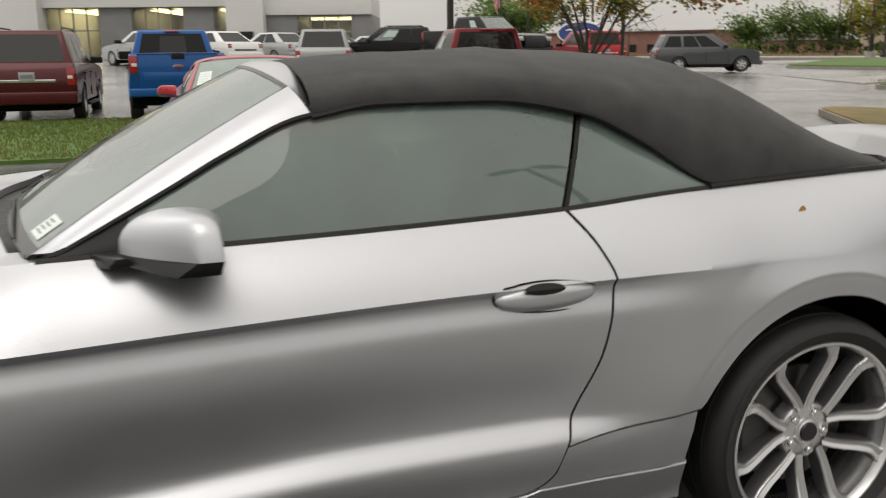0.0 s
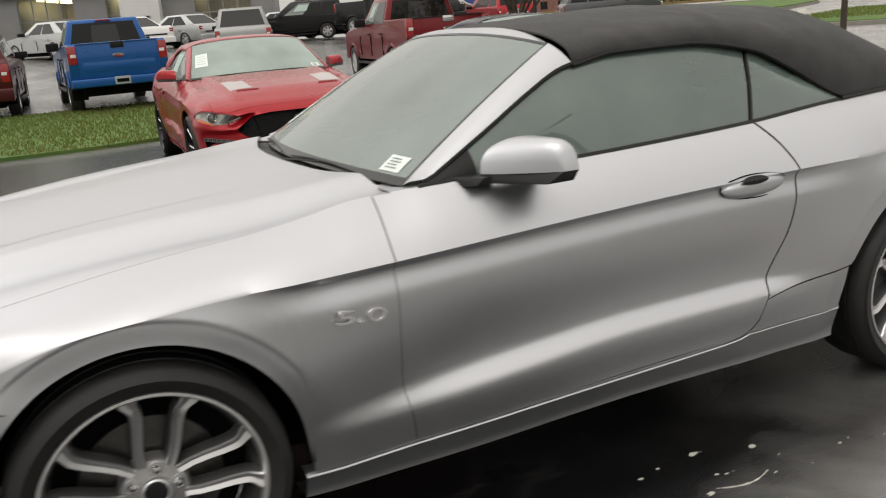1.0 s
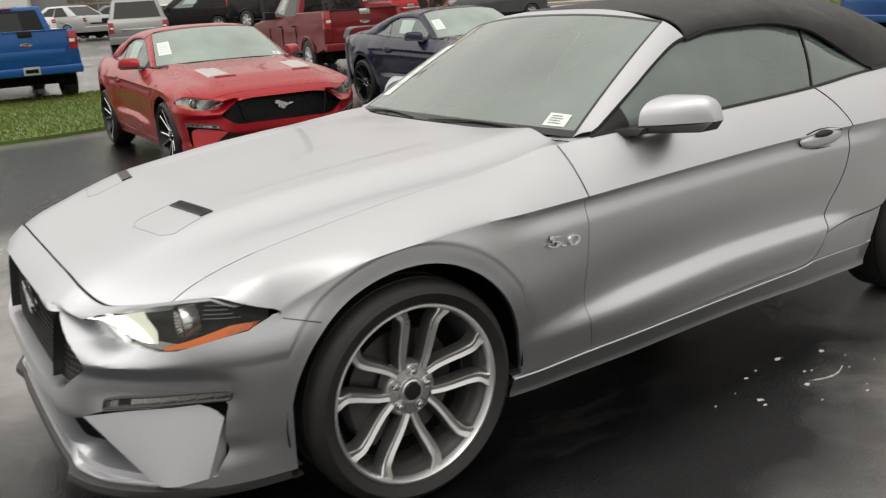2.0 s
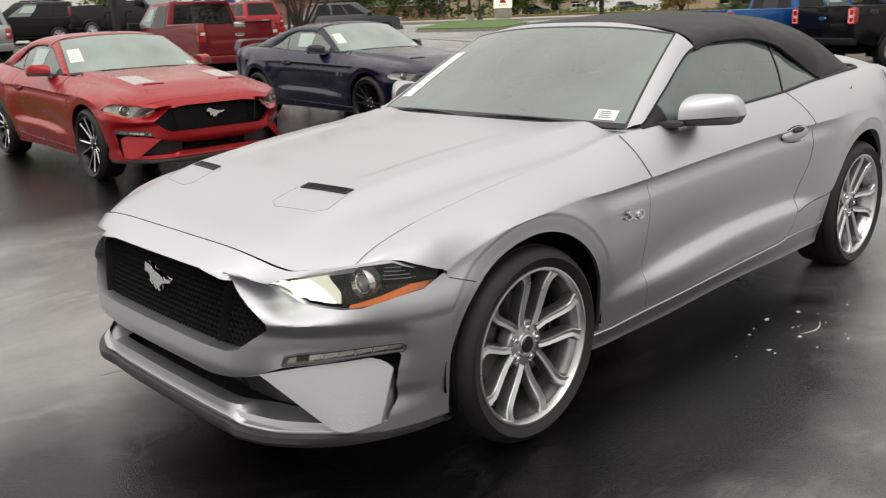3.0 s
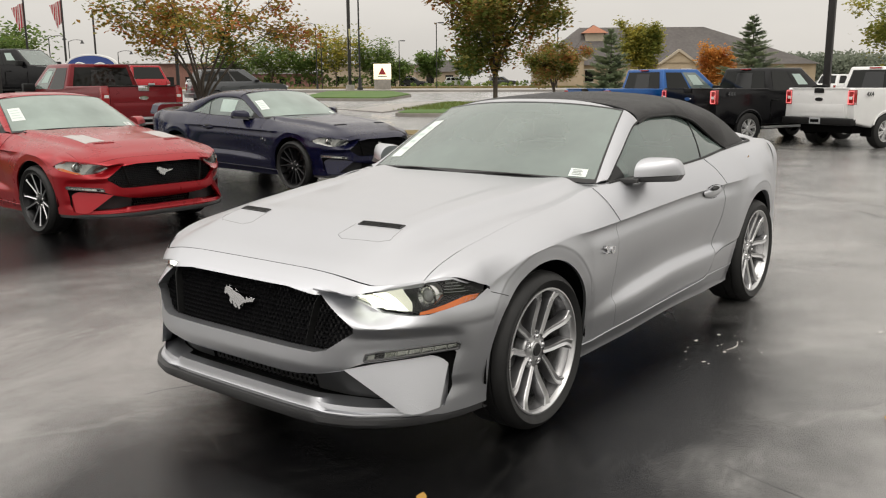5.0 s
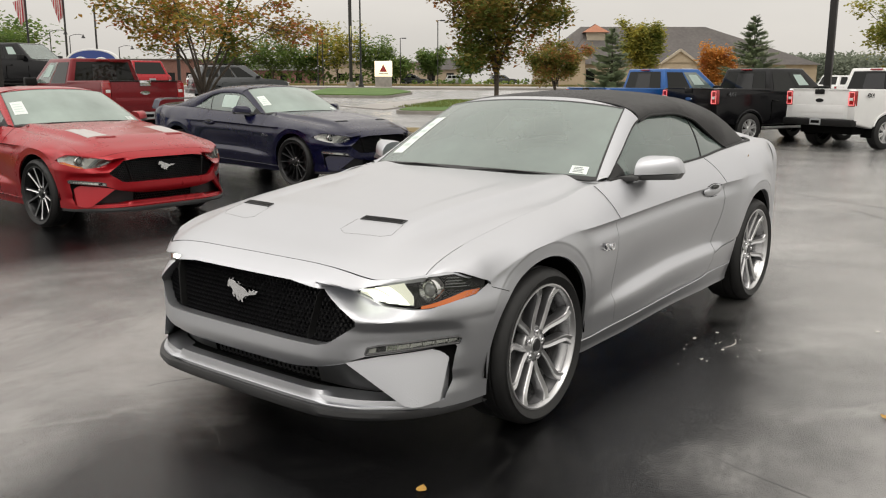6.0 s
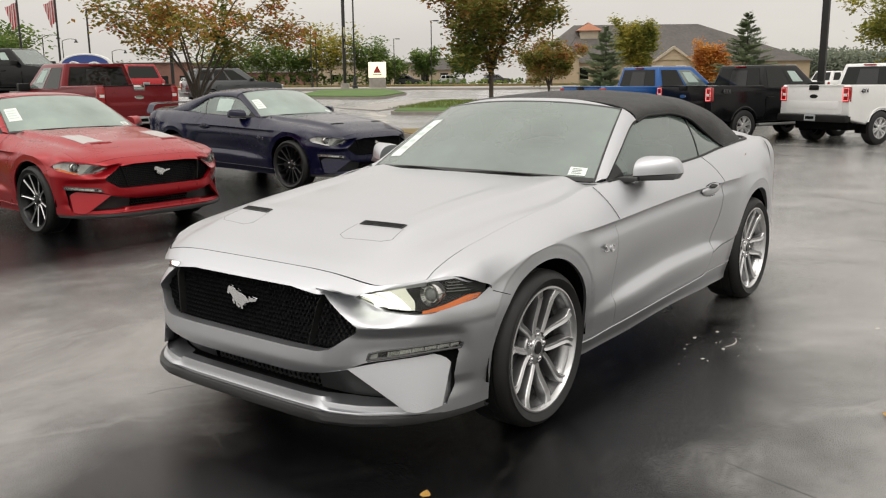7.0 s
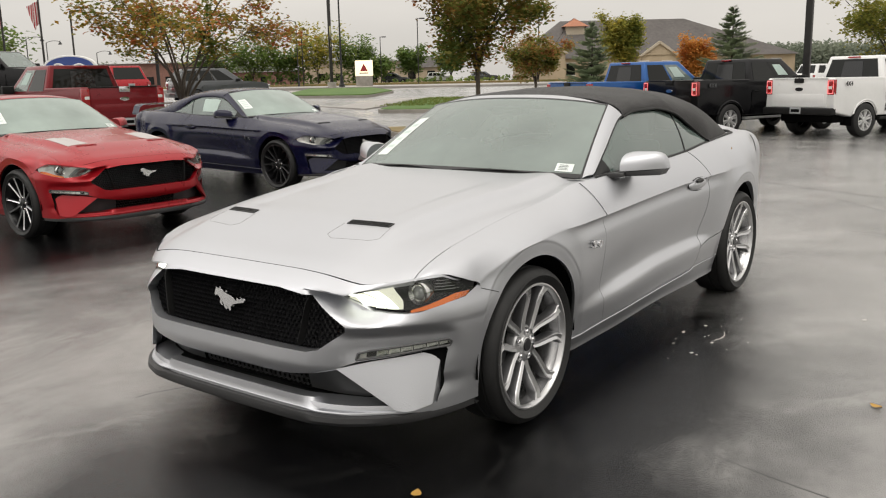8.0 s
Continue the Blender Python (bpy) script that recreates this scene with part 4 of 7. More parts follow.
        tube(bm, [(-1.893 - 0.133 * math.cos(a), s * (hc(0.828 + 0.038 * math.sin(a)) + 0.001), 0.828 - 0.004 * math.cos(a) + 0.038 * math.copysign(abs(math.sin(a)) ** 0.7, math.sin(a))) for a in spread(0, 2 * math.pi, 40)], 0.0022, 5)
        part("handle_seam", bm, CAVITY, door)
        if badge:
            lettering("badge", "5.0", 0.092, 0.004, CHROME, car, Matrix.Translation((-0.555, s * (side_y(-0.56, 0.69) + 0.004), 0.692)) @ pose(0, 0, 0, 90, 0, 180 if s > 0 else 0) @ Matrix(((1.38, 0.18, 0, 0), (0, 0.54, 0, 0), (0, 0, 1, 0), (0, 0, 0, 1))), "chrome engine badge")
        # mirror
        bm = bmesh.new()
        rows = []
        for t in spread(0, 1, 18):
            y = 0.850 + 0.192 * t
            k = (1 - (2 * abs(t - 0.42) / 1.16) ** 5) ** 0.5 if abs(t - 0.42) < 0.58 else 0.0
            top = 1.000 + 0.084 * k
            low = 0.990 + 0.010 * t
            back, fwd = -1.172 + 0.012 * t, -0.965 - 0.09 * t - 0.06 * t * t
            row = []
            for q in spread(0, 1, 14):
                a = math.pi * q
                cx = (back + fwd) / 2 + (fwd - back) / 2 * -math.cos(a)
                row.append((cx, s * y, low + (top - low) * max(0.0, math.sin(a)) ** (0.30 if q < 0.5 else 0.72)))
            rows.append(row)
        vs = sheet(bm, rows)
        bm.faces.new(vs[0])
        bm.faces.new(vs[-1][::-1])
        mir = part("mirror", bm, paint, car)
        bm = bmesh.new()
        hull8(bm, [(-1.15, s * 0.84, 0.962), (-1.155, s * 1.022, 0.968), (-1.07, s * 1.022, 0.968), (-0.965, s * 0.84, 0.962)], [(-1.174, s * 0.85, 0.992), (-1.163, s * 1.042, 1.003), (-1.115, s * 1.042, 1.003), (-0.962, s * 0.85, 0.992)], 0.006)
        part("mirror_base", bm, GRILLE, mir, "gloss black lower shell")
        bm = bmesh.new()
        hull8(bm, [(-0.99, s * 0.79, 0.955), (-0.90, s * 0.79, 0.955), (-0.94, s * 0.87, 0.962), (-1.03, s * 0.87, 0.962)], [(-0.98, s * 0.79, 0.985), (-0.90, s * 0.79, 0.985), (-0.96, s * 0.88, 0.985), (-1.05, s * 0.88, 0.985)], 0.006)
        part("mirror_arm", bm, GRILLE, mir)
        bm = bmesh.new()
        tube(bm, [(x, s * (side_y(x, z) - 0.0006), z) for x, z in ((0.378 - 0.098 * t, 0.676 - 0.034 * t) for t in spread(0, 1, 8))], 0.0018, 5)
        part("bumper_seam", bm, CAVITY, car)
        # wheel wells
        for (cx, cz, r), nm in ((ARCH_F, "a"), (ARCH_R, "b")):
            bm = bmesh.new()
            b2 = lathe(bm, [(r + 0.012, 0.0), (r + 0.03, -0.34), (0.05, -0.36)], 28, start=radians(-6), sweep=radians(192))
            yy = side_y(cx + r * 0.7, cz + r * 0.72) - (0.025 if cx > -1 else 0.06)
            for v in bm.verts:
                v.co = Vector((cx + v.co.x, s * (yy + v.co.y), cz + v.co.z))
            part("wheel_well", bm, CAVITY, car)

    # rear end: deck and bumper
    bm = bmesh.new()
    def tail(y, z):
        q = min(1, abs(y) / 0.815)
        return -3.36 - 0.50 * (1 - q ** 2.4) ** (1 / 2.4) * (0.93 + 0.07 * ease(0.3, 0.6, z))
    rows = []
    for t in spread(0, 1, 24):
        rows.append([(tail(y, 0.25 + 0.75 * t), y, 0.25 + (0.62 + 0.17 * (1 - (abs(y) / 0.815) ** 3)) * t) for y in (0.815 * math.sin(a * math.pi / 2) for a in spread(-1, 1, 60))])
    sheet(bm, rows)
    part("rear_bumper", bm, paint, car)
    bm = bmesh.new()
    rows = []
    for x in spread(-2.55 if coupe else -3.02, -3.84, 26):
        yb = belt_y(max(x, -3.36)) * (1 if x > -3.36 else 1 - 0.35 * ((x + 3.36) / 0.5) ** 2)
        zb = belt_z_rear(max(x, -3.36))
        rows.append([(x, y, zb + 0.012 * (1 - (y / yb) ** 2) + 0.028 * ease(-3.62, -3.84, x) - (0.05 * ease(-3.36, -3.84, x) * (abs(y) / yb) ** 3)) for y in spread(-yb, yb, 30)])
    sheet(bm, rows, (0, 0, -1), 0.04)
    part("decklid", bm, paint, car)
    for s in (1, -1):
        bm = bmesh.new()
        rows = []
        for x in spread(-3.355, -3.82, 14):
            yb = belt_y(-3.36) * (1 - 0.35 * ((x + 3.36) / 0.5) ** 2)
            q = max(0.0, (x + 3.36) / -0.5)
            w = 0.815 * max(0.0, 1 - min(1, q) ** 2.4) ** (1 / 2.4)
            w = max(w, yb)
            zr = 0.87
            rows.append([(x, s * (yb + (w - yb) * math.cos(a)), zr + (1.04 - zr - 0.05 * ease(-3.36, -3.84, x)) * math.sin(a)) for a in spread(0, math.pi / 2, 8)])
        sheet(bm, rows)
        part("quarter_corner", bm, paint, car)
    if spoiler:
        bm = bmesh.new()
        rows = []
        for y in spread(-0.70, 0.70, 24):
            z = 1.135 - 0.05 * ease(0.55, 0.70, abs(y)) - 0.10 * ease(0.66, 0.70, abs(y))
            x = -3.66 + 0.08 * (abs(y) / 0.7) ** 2
            rows.append([(x, y, z), (x - 0.08, y, z + 0.018), (x - 0.17, y, z + 0.022), (x - 0.17, y, z + 0.006), (x - 0.08, y, z - 0.006), (x, y, z)])
        sheet(bm, rows)
        part("spoiler", bm, GRILLE if roof_paint else paint, car)

    # windscreen, frame and roof
    def screen(u, v, lift=0.0):
        b = Vector((-0.665 - 0.112 * v * v, 0.738 * v, 0.985 - 0.017 * v * v))
        t = Vector((-1.318 - 0.045 * v * v, 0.592 * v, 1.350 - 0.042 * abs(v) ** 2.4))
        p = b.lerp(t, u)
        return p + Vector((0.45, 0, 0.9)) * (0.030 * 4 * u * (1 - u) * (1 - 0.5 * v * v) / 1.6 + lift)
    bm = bmesh.new()
    sheet(bm, [[screen(u, v) for v in spread(-1, 1, 40)] for u in spread(0, 1, 24)])
    face_out(bm)
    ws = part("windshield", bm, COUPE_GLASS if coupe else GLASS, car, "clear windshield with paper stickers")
    ws.visible_shadow = False
    bm = bmesh.new()
    for e0, e1 in ((0.0, 0.045), (0.982, 1.0)):
        sheet(bm, [[screen(u, v, 0.0012) for v in spread(-1, 1, 40)] for u in (e0, e1)])
    for s in (1, -1):
        sheet(bm, [[screen(u, s * v, 0.0012) for u in spread(0, 1, 24)] for v in (0.984, 1.0)])
    part("screen_border", bm, GRILLE, ws)
    for s in (1, -1):
        bm = bmesh.new()
        rows = []
        for u in spread(0, 1, 20):
            a = screen(u, s * 1.0, 0.002)
            xb = -0.80 + (-1.40 + 0.80) * u
            b = Vector((xb, s * (glass_y(xb) + 0.006), glass_z(xb) + 0.010))
            out = Vector((0.0, s * 0.8, 0.75)).normalized()
            rows.append([a - out * 0.01, a] + [a.lerp(b, t) + out * 0.006 * math.sin(math.pi * t) for t in (0.15, 0.3, 0.5, 0.7, 0.85)] + [b, b - Vector((0, s * 0.02, 0.005))])
        sheet(bm, rows)
        part("a_pillar", bm, paint, car)
    for s in (1, -1):
        bm = bmesh.new()
        rows = []
        for x in spread(-0.725, -0.88, 12):
            yb, zb = belt_y(x) - 0.001, belt_z(x)
            yi = 0.700 + 0.08 * ease(-0.76, -0.88, x)
            zi = hood_z(max(x, -0.76), yi) + 0.003 + 0.010 * ease(-0.78, -0.88, x)
            rows.append([(x, s * yb, zb - 0.004), (x, s * (yb - 0.004), zb + 0.001), (x, s * (0.6 * yb + 0.4 * yi), 0.6 * zb + 0.4 * zi + 0.002), (x, s * yi, zi), (x, s * (yi - 0.05), zi + 0.002), (x, s * (yi - 0.055), zi - 0.02)])
        sheet(bm, rows)
        part("pillar_foot", bm, paint, car)
    bm = bmesh.new()
    rows = []
    for v in spread(-1, 1, 40):
        a = screen(1, v, 0.002)
        b = Vector((-1.408 + 0.004 * v * v, 0.655 * v, 1.362 - 0.115 * abs(v) ** 3.2))
        rows.append([a - Vector((0, 0, 0.012)), a] + [a.lerp(b, t) + Vector((0.1, 0, 0.9)) * 0.010 * math.sin(math.pi * t) for t in (0.2, 0.5, 0.8)] + [b])
    sheet(bm, rows)
    part("windshield_header", bm, paint, car)
    if coupe:
        top_c = curve((-1.40, 1.362), (-1.7, 1.381), (-2.0, 1.372), (-2.4, 1.325), (-2.8, 1.215), (-3.1, 1.10), (-3.28, 1.045))
        x_end = -3.28
    else:
        top_c = curve((-1.40, 1.362), (-1.55, 1.380), (-1.75, 1.392), (-2.0, 1.396), (-2.25, 1.391), (-2.5, 1.372), (-2.62, 1.350), (-2.72, 1.312), (-2.9, 1.212), (-3.1, 1.098), (-3.2, 1.05))
        x_end = -3.2
    edge_y = curve((-1.40, 0.655), (-1.57, 0.648), (-1.84, 0.650), (-2.1, 0.672), (-2.26, 0.705), (-2.45, 0.775), (-2.7, 0.755), (-3.0, 0.70), (-3.28, 0.58))
    edge_z = curve((-1.40, 1.240), (-1.57, 1.268), (-1.84, 1.270), (-2.1, 1.232), (-2.26, 1.155), (-2.42, 1.050), (-2.5, 1.032), (-2.7, 1.042), (-3.0, 1.048), (-3.28, 1.048))
    bm = bmesh.new()
    rows = []
    for x in spread(-1.404, x_end, N(70)):
        ye, ze, zc = edge_y(x), edge_z(x), max(top_c(x), edge_z(x) + 0.006)
        n = 2.5 - 0.5 * ease(-2.4, -3.1, x)
        row = []
        for a in spread(-math.pi / 2, math.pi / 2, N(64)):
            y = ye * math.copysign(abs(math.sin(a)) ** (2 / n), a)
            z = ze + (zc - ze) * abs(math.cos(a)) ** (2 / n)
            sag = 0 if coupe else 0.005 * math.exp(-((x + 2.02) / 0.03) ** 2) + 0.006 * math.exp(-((x + 2.55) / 0.05) ** 2) * abs(math.cos(a)) - 0.004 * math.exp(-((x + 1.75) / 0.14) ** 2) * abs(math.cos(a)) + (0.005 * noise.noise((x * 4.0, a * 2.2, 3.0)) + 0.0025 * noise.noise((x * 13.0, a * 5.0, 7.0))) * ease(-1.42, -1.6, x)
            row.append((x, y, z + sag))
        rows.append(row)
    sheet(bm, rows, (0, 0, -1), 0.006)
    if coupe:
        roof = part("roof", bm, roof_paint or paint, car)
        bm = bmesh.new()
        rows = []
        for x in spread(-2.42, -3.2, 20):
            zc, ze, ye = top_c(x), edge_z(x), edge_y(x)
            n = 2.5 - 0.5 * ease(-2.4, -3.1, x)
            rows.append([(x, ye * math.copysign(abs(math.sin(a)) ** (2 / n), a), ze + (zc - ze) * abs(math.cos(a)) ** (2 / n) + 0.004) for a in spread(-0.75, 0.75, 20)])
        sheet(bm, rows)
        part("rear_window", bm, DARK_GLASS, car)
    else:
        roof = part("soft_top", bm, FABRIC, car, "black canvas soft top, raised")
        for s in (1, -1):
            bm = bmesh.new()
            tube(bm, [(x, s * (edge_y(x) + 0.004), edge_z(x) - 0.002) for x in spread(-1.404, -2.43, 40)], 0.0075, 6)
            part("top_seal", bm, TRIM, roof)
            bm = bmesh.new()
            tube(bm, [(x, s * (belt_y(x) - 0.004), belt_z(x) + 0.004) for x in spread(-2.42, -3.05, 20)] + [(-3.13, s * 0.67, 1.056), (-3.16, s * 0.60, 1.058), (-3.12, s * 0.5, 1.06)], 0.009, 6)
            part("belt_seal", bm, TRIM, roof)
    for s in (1, -1):
        bm = bmesh.new()
        xs = spread(-0.90, -1.985, 36)
        def pane(x, t):
            x -= 0.105 * t * (ease(-1.2, -2.0, x) if x > -2.0 else ease(-2.455, -2.01, x))
            b = Vector((x, s * (belt_y(x) - 0.014), belt_z(x) - 0.006))
            e = Vector((x, s * (glass_y(x) - 0.006), glass_z(x) + 0.004))
            return b.lerp(e, t) + Vector((0, s * 0.012 * math.sin(math.pi * t), 0))
        sheet(bm, [[pane(x, t) for t in spread(0, 1, 10)] for x in xs])
        face_out(bm)
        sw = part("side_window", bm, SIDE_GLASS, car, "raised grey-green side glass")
        sw.visible_shadow = False
        if coupe:
            bm = bmesh.new()
            sheet(bm, [[pane(x, t) + Vector((0, s * 0.003, 0.001)) for t in spread(0.22, 0.86, 4)] for x in spread(-1.42, -1.74, 5)])
            part("window_paper", bm, GREEN_PAPER, sw, "pale sheet behind the side glass")
        bm = bmesh.new()
        sheet(bm, [[pane(x, t) for t in spread(0, 1, 10)] for x in spread(-2.005, -2.455, 16)])
        face_out(bm)
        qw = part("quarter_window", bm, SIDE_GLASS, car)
        qw.visible_shadow = False
        bm = bmesh.new()
        sheet(bm, [[pane(x, t) + Vector((0, s * 0.003, 0)) for t in spread(0, 1, 10)] for x in (-1.992, -2.002)], (0, -s, 0), 0.006)
        part("window_divider", bm, TRIM, car)
        bm = bmesh.new()
        sheet(bm, [[pane(x, t) + Vector((0, s * 0.004, 0)) for t in spread(0, 1, 4)] for x in spread(-0.835, -0.985, 6)], (0, -s, 0), 0.006)
        part("mirror_sail", bm, TRIM, car)
        bm = bmesh.new()
        rows = [[(x, s * (belt_y(x) + 0.003), belt_z(x) - 0.001), (x, s * (belt_y(x) - 0.004), belt_z(x) + 0.007), (x, s * (belt_y(x) - 0.016), belt_z(x) + 0.006)] for x in spread(-0.80, -2.46, 30)]
        sheet(bm, rows)
        part("window_seal", bm, TRIM, car)
        bm = bmesh.new()
        tube(bm, [(x, s * (glass_y(x) + 0.003), glass_z(x) + 0.003) for x in spread(-0.82, -1.41, 24)], 0.0075, 6)
        part("pillar_seal", bm, TRIM, car)
    # stickers behind the glass
    for v0, v1, u0, u1, lab in ((0.80, 0.92, 0.06, 0.15, "white price sticker"), (-0.93, -0.74, 0.30, 0.66, "pale paper window sticker") if coupe else (-0.93, -0.80, 0.16, 0.72, "long pale window sticker")):
        bm = bmesh.new()
        sheet(bm, [[screen(u, v, 0.002) for v in spread(v0, v1, 4)] for u in spread(u0, u1, 6)])
        st = part("sticker", bm, PAPER, ws, lab)
        for k in range(4):
            bm = bmesh.new()
            ua = u0 + (u1 - u0) * (0.18 + 0.19 * k)
            sheet(bm, [[screen(u, v, 0.0032) for v in spread(v0 + 0.02, v1 - 0.03 - 0.01 * (k % 2), 3)] for u in (ua, ua + (u1 - u0) * 0.07)])
            part("print_bar", bm, INK if v0 > 0 else FAINT_INK, st)
    bm = bmesh.new()
    box(bm, (-1.34, -0.10, 1.25), (-1.24, 0.10, 1.30), 0.015)
    part("rear_view_mirror", bm, TRIM, car)
    for y0, y1 in ((0.55, 0.02), (-0.10, -0.62)):
        bm = bmesh.new()
        pts = [screen(0.004 + 0.022 * math.sin(math.pi * t), (y0 + (y1 - y0) * t) / 0.715, 0.006) for t in spread(0, 1, 12)]
        tube(bm, pts, [0.0042 - 0.002 * abs(2 * t - 1) for t in spread(0, 1, 12)], 6)
        wp = part("wiper", bm, TRIM, car)
        bm = bmesh.new()
        tube(bm, [(-0.62 - 0.03, y1 - 0.05, 0.975), pts[6], pts[5]], [0.005, 0.004, 0.003], 6)
        part("wiper_arm", bm, TRIM, wp)
    # cabin
    bm = bmesh.new()
    sheet(bm, [[(-0.70, y, 0.95), (-0.85, y, 0.975), (-1.02, y, 0.965), (-1.12, y, 0.90), (-1.14, y, 0.70)] for y in spread(-0.72, 0.72, 12)])
    part("dashboard", bm, LEATHER, car)
    bm = bmesh.new()
    box(bm, (-2.95, -0.78, 0.26), (-0.45, 0.78, 0.36))
    box(bm, (-2.75, -0.74, 0.36), (-2.35, 0.74, 0.86), 0.05)
    box(bm, (0.35, -0.6, 0.22), (-0.55, 0.6, 0.60))
    part("cabin_floor", bm, CAVITY, car)
    for s in (1, -1):
        bm = bmesh.new()
        box(bm, (-2.4, s * 0.70, 0.36), (-0.75, s * 0.76, 0.93), 0.02)
        part("door_lining", bm, LEATHER, car)
        bm = bmesh.new()
        hull8(bm, [(-1.98, s * 0.37 - 0.25, 0.55), (-1.98, s * 0.37 + 0.25, 0.55), (-1.82, s * 0.37 + 0.25, 0.55), (-1.82, s * 0.37 - 0.25, 0.55)], [(-2.20, s * 0.37 - 0.20, 1.06), (-2.20, s * 0.37 + 0.20, 1.06), (-2.09, s * 0.37 + 0.20, 1.06), (-2.09, s * 0.37 - 0.20, 1.06)], 0.05, 3)
        box(bm, (-1.95, s * 0.37 - 0.25, 0.42), (-1.40, s * 0.37 + 0.25, 0.58), 0.05)
        seat = part("seat", bm, LEATHER, car, "black leather front seat")
        bm = bmesh.new()
        box(bm, (-2.26, s * 0.37 - 0.13, 1.08), (-2.16, s * 0.37 + 0.13, 1.24), 0.04, 3)
        part("headrest", bm, LEATHER, seat)
    bm = bmesh.new()
    ring = [(math.cos(a) * 0.18, math.sin(a) * 0.18) for a in spread(0, 2 * math.pi, 28)]
    tube(bm, [(-1.30 - 0.3 * q, 0.37 + p, 0.93 + 0.95 * q) for p, q in ring], 0.016, 8)
    box(bm, (-1.30, 0.30, 0.86), (-1.27, 0.44, 0.99), 0.02)
    part("steering_wheel", bm, LEATHER, car)

    meshes = wheel_meshes(rim_mat or ALLOY, wheels)
    for x, y in ((0, 0.804), (0, -0.804), (-2.72, 0.808), (-2.72, -0.808)):
        put_wheel(meshes, car, x, y, 0.342, 27 if x > -1 else 12)
    return car


convertible = sports_car(Matrix(), SILVER, "silver metallic convertible with raised black canvas top", "convertible_car", lit=True)


# ---- ground, road, grass ----
def noise_mix(m, out_socket, pairs, scale, detail=5.0, stretch=None, distort=0.0):
    """Drives a colour socket by a ramp over noise."""
    b = m.node_tree.nodes["Principled BSDF"]
    co = node(m, "ShaderNodeTexCoord")
    n = node(m, "ShaderNodeTexNoise", Scale=scale, Detail=detail, Distortion=distort, Roughness=0.64)
    if stretch:
        mp = node(m, "ShaderNodeMapping", Scale=stretch)
        wire(m, co, "Object", mp, 0)
        wire(m, mp, 0, n, "Vector")
    else:
        wire(m, co, "Object", n, "Vector")
    r = m.node_tree.nodes.new("ShaderNodeValToRGB")
    els = r.color_ramp.elements
    els[0].position, els[1].position = pairs[0][0], pairs[-1][0]
    els[0].color, els[1].color = (*pairs[0][1], 1), (*pairs[-1][1], 1)
    for p, c in pairs[1:-1]:
        els.new(p).color = (*c, 1)
    wire(m, n, "Fac", r, 0)
    wire(m, r, 0, b, out_socket)
    return r


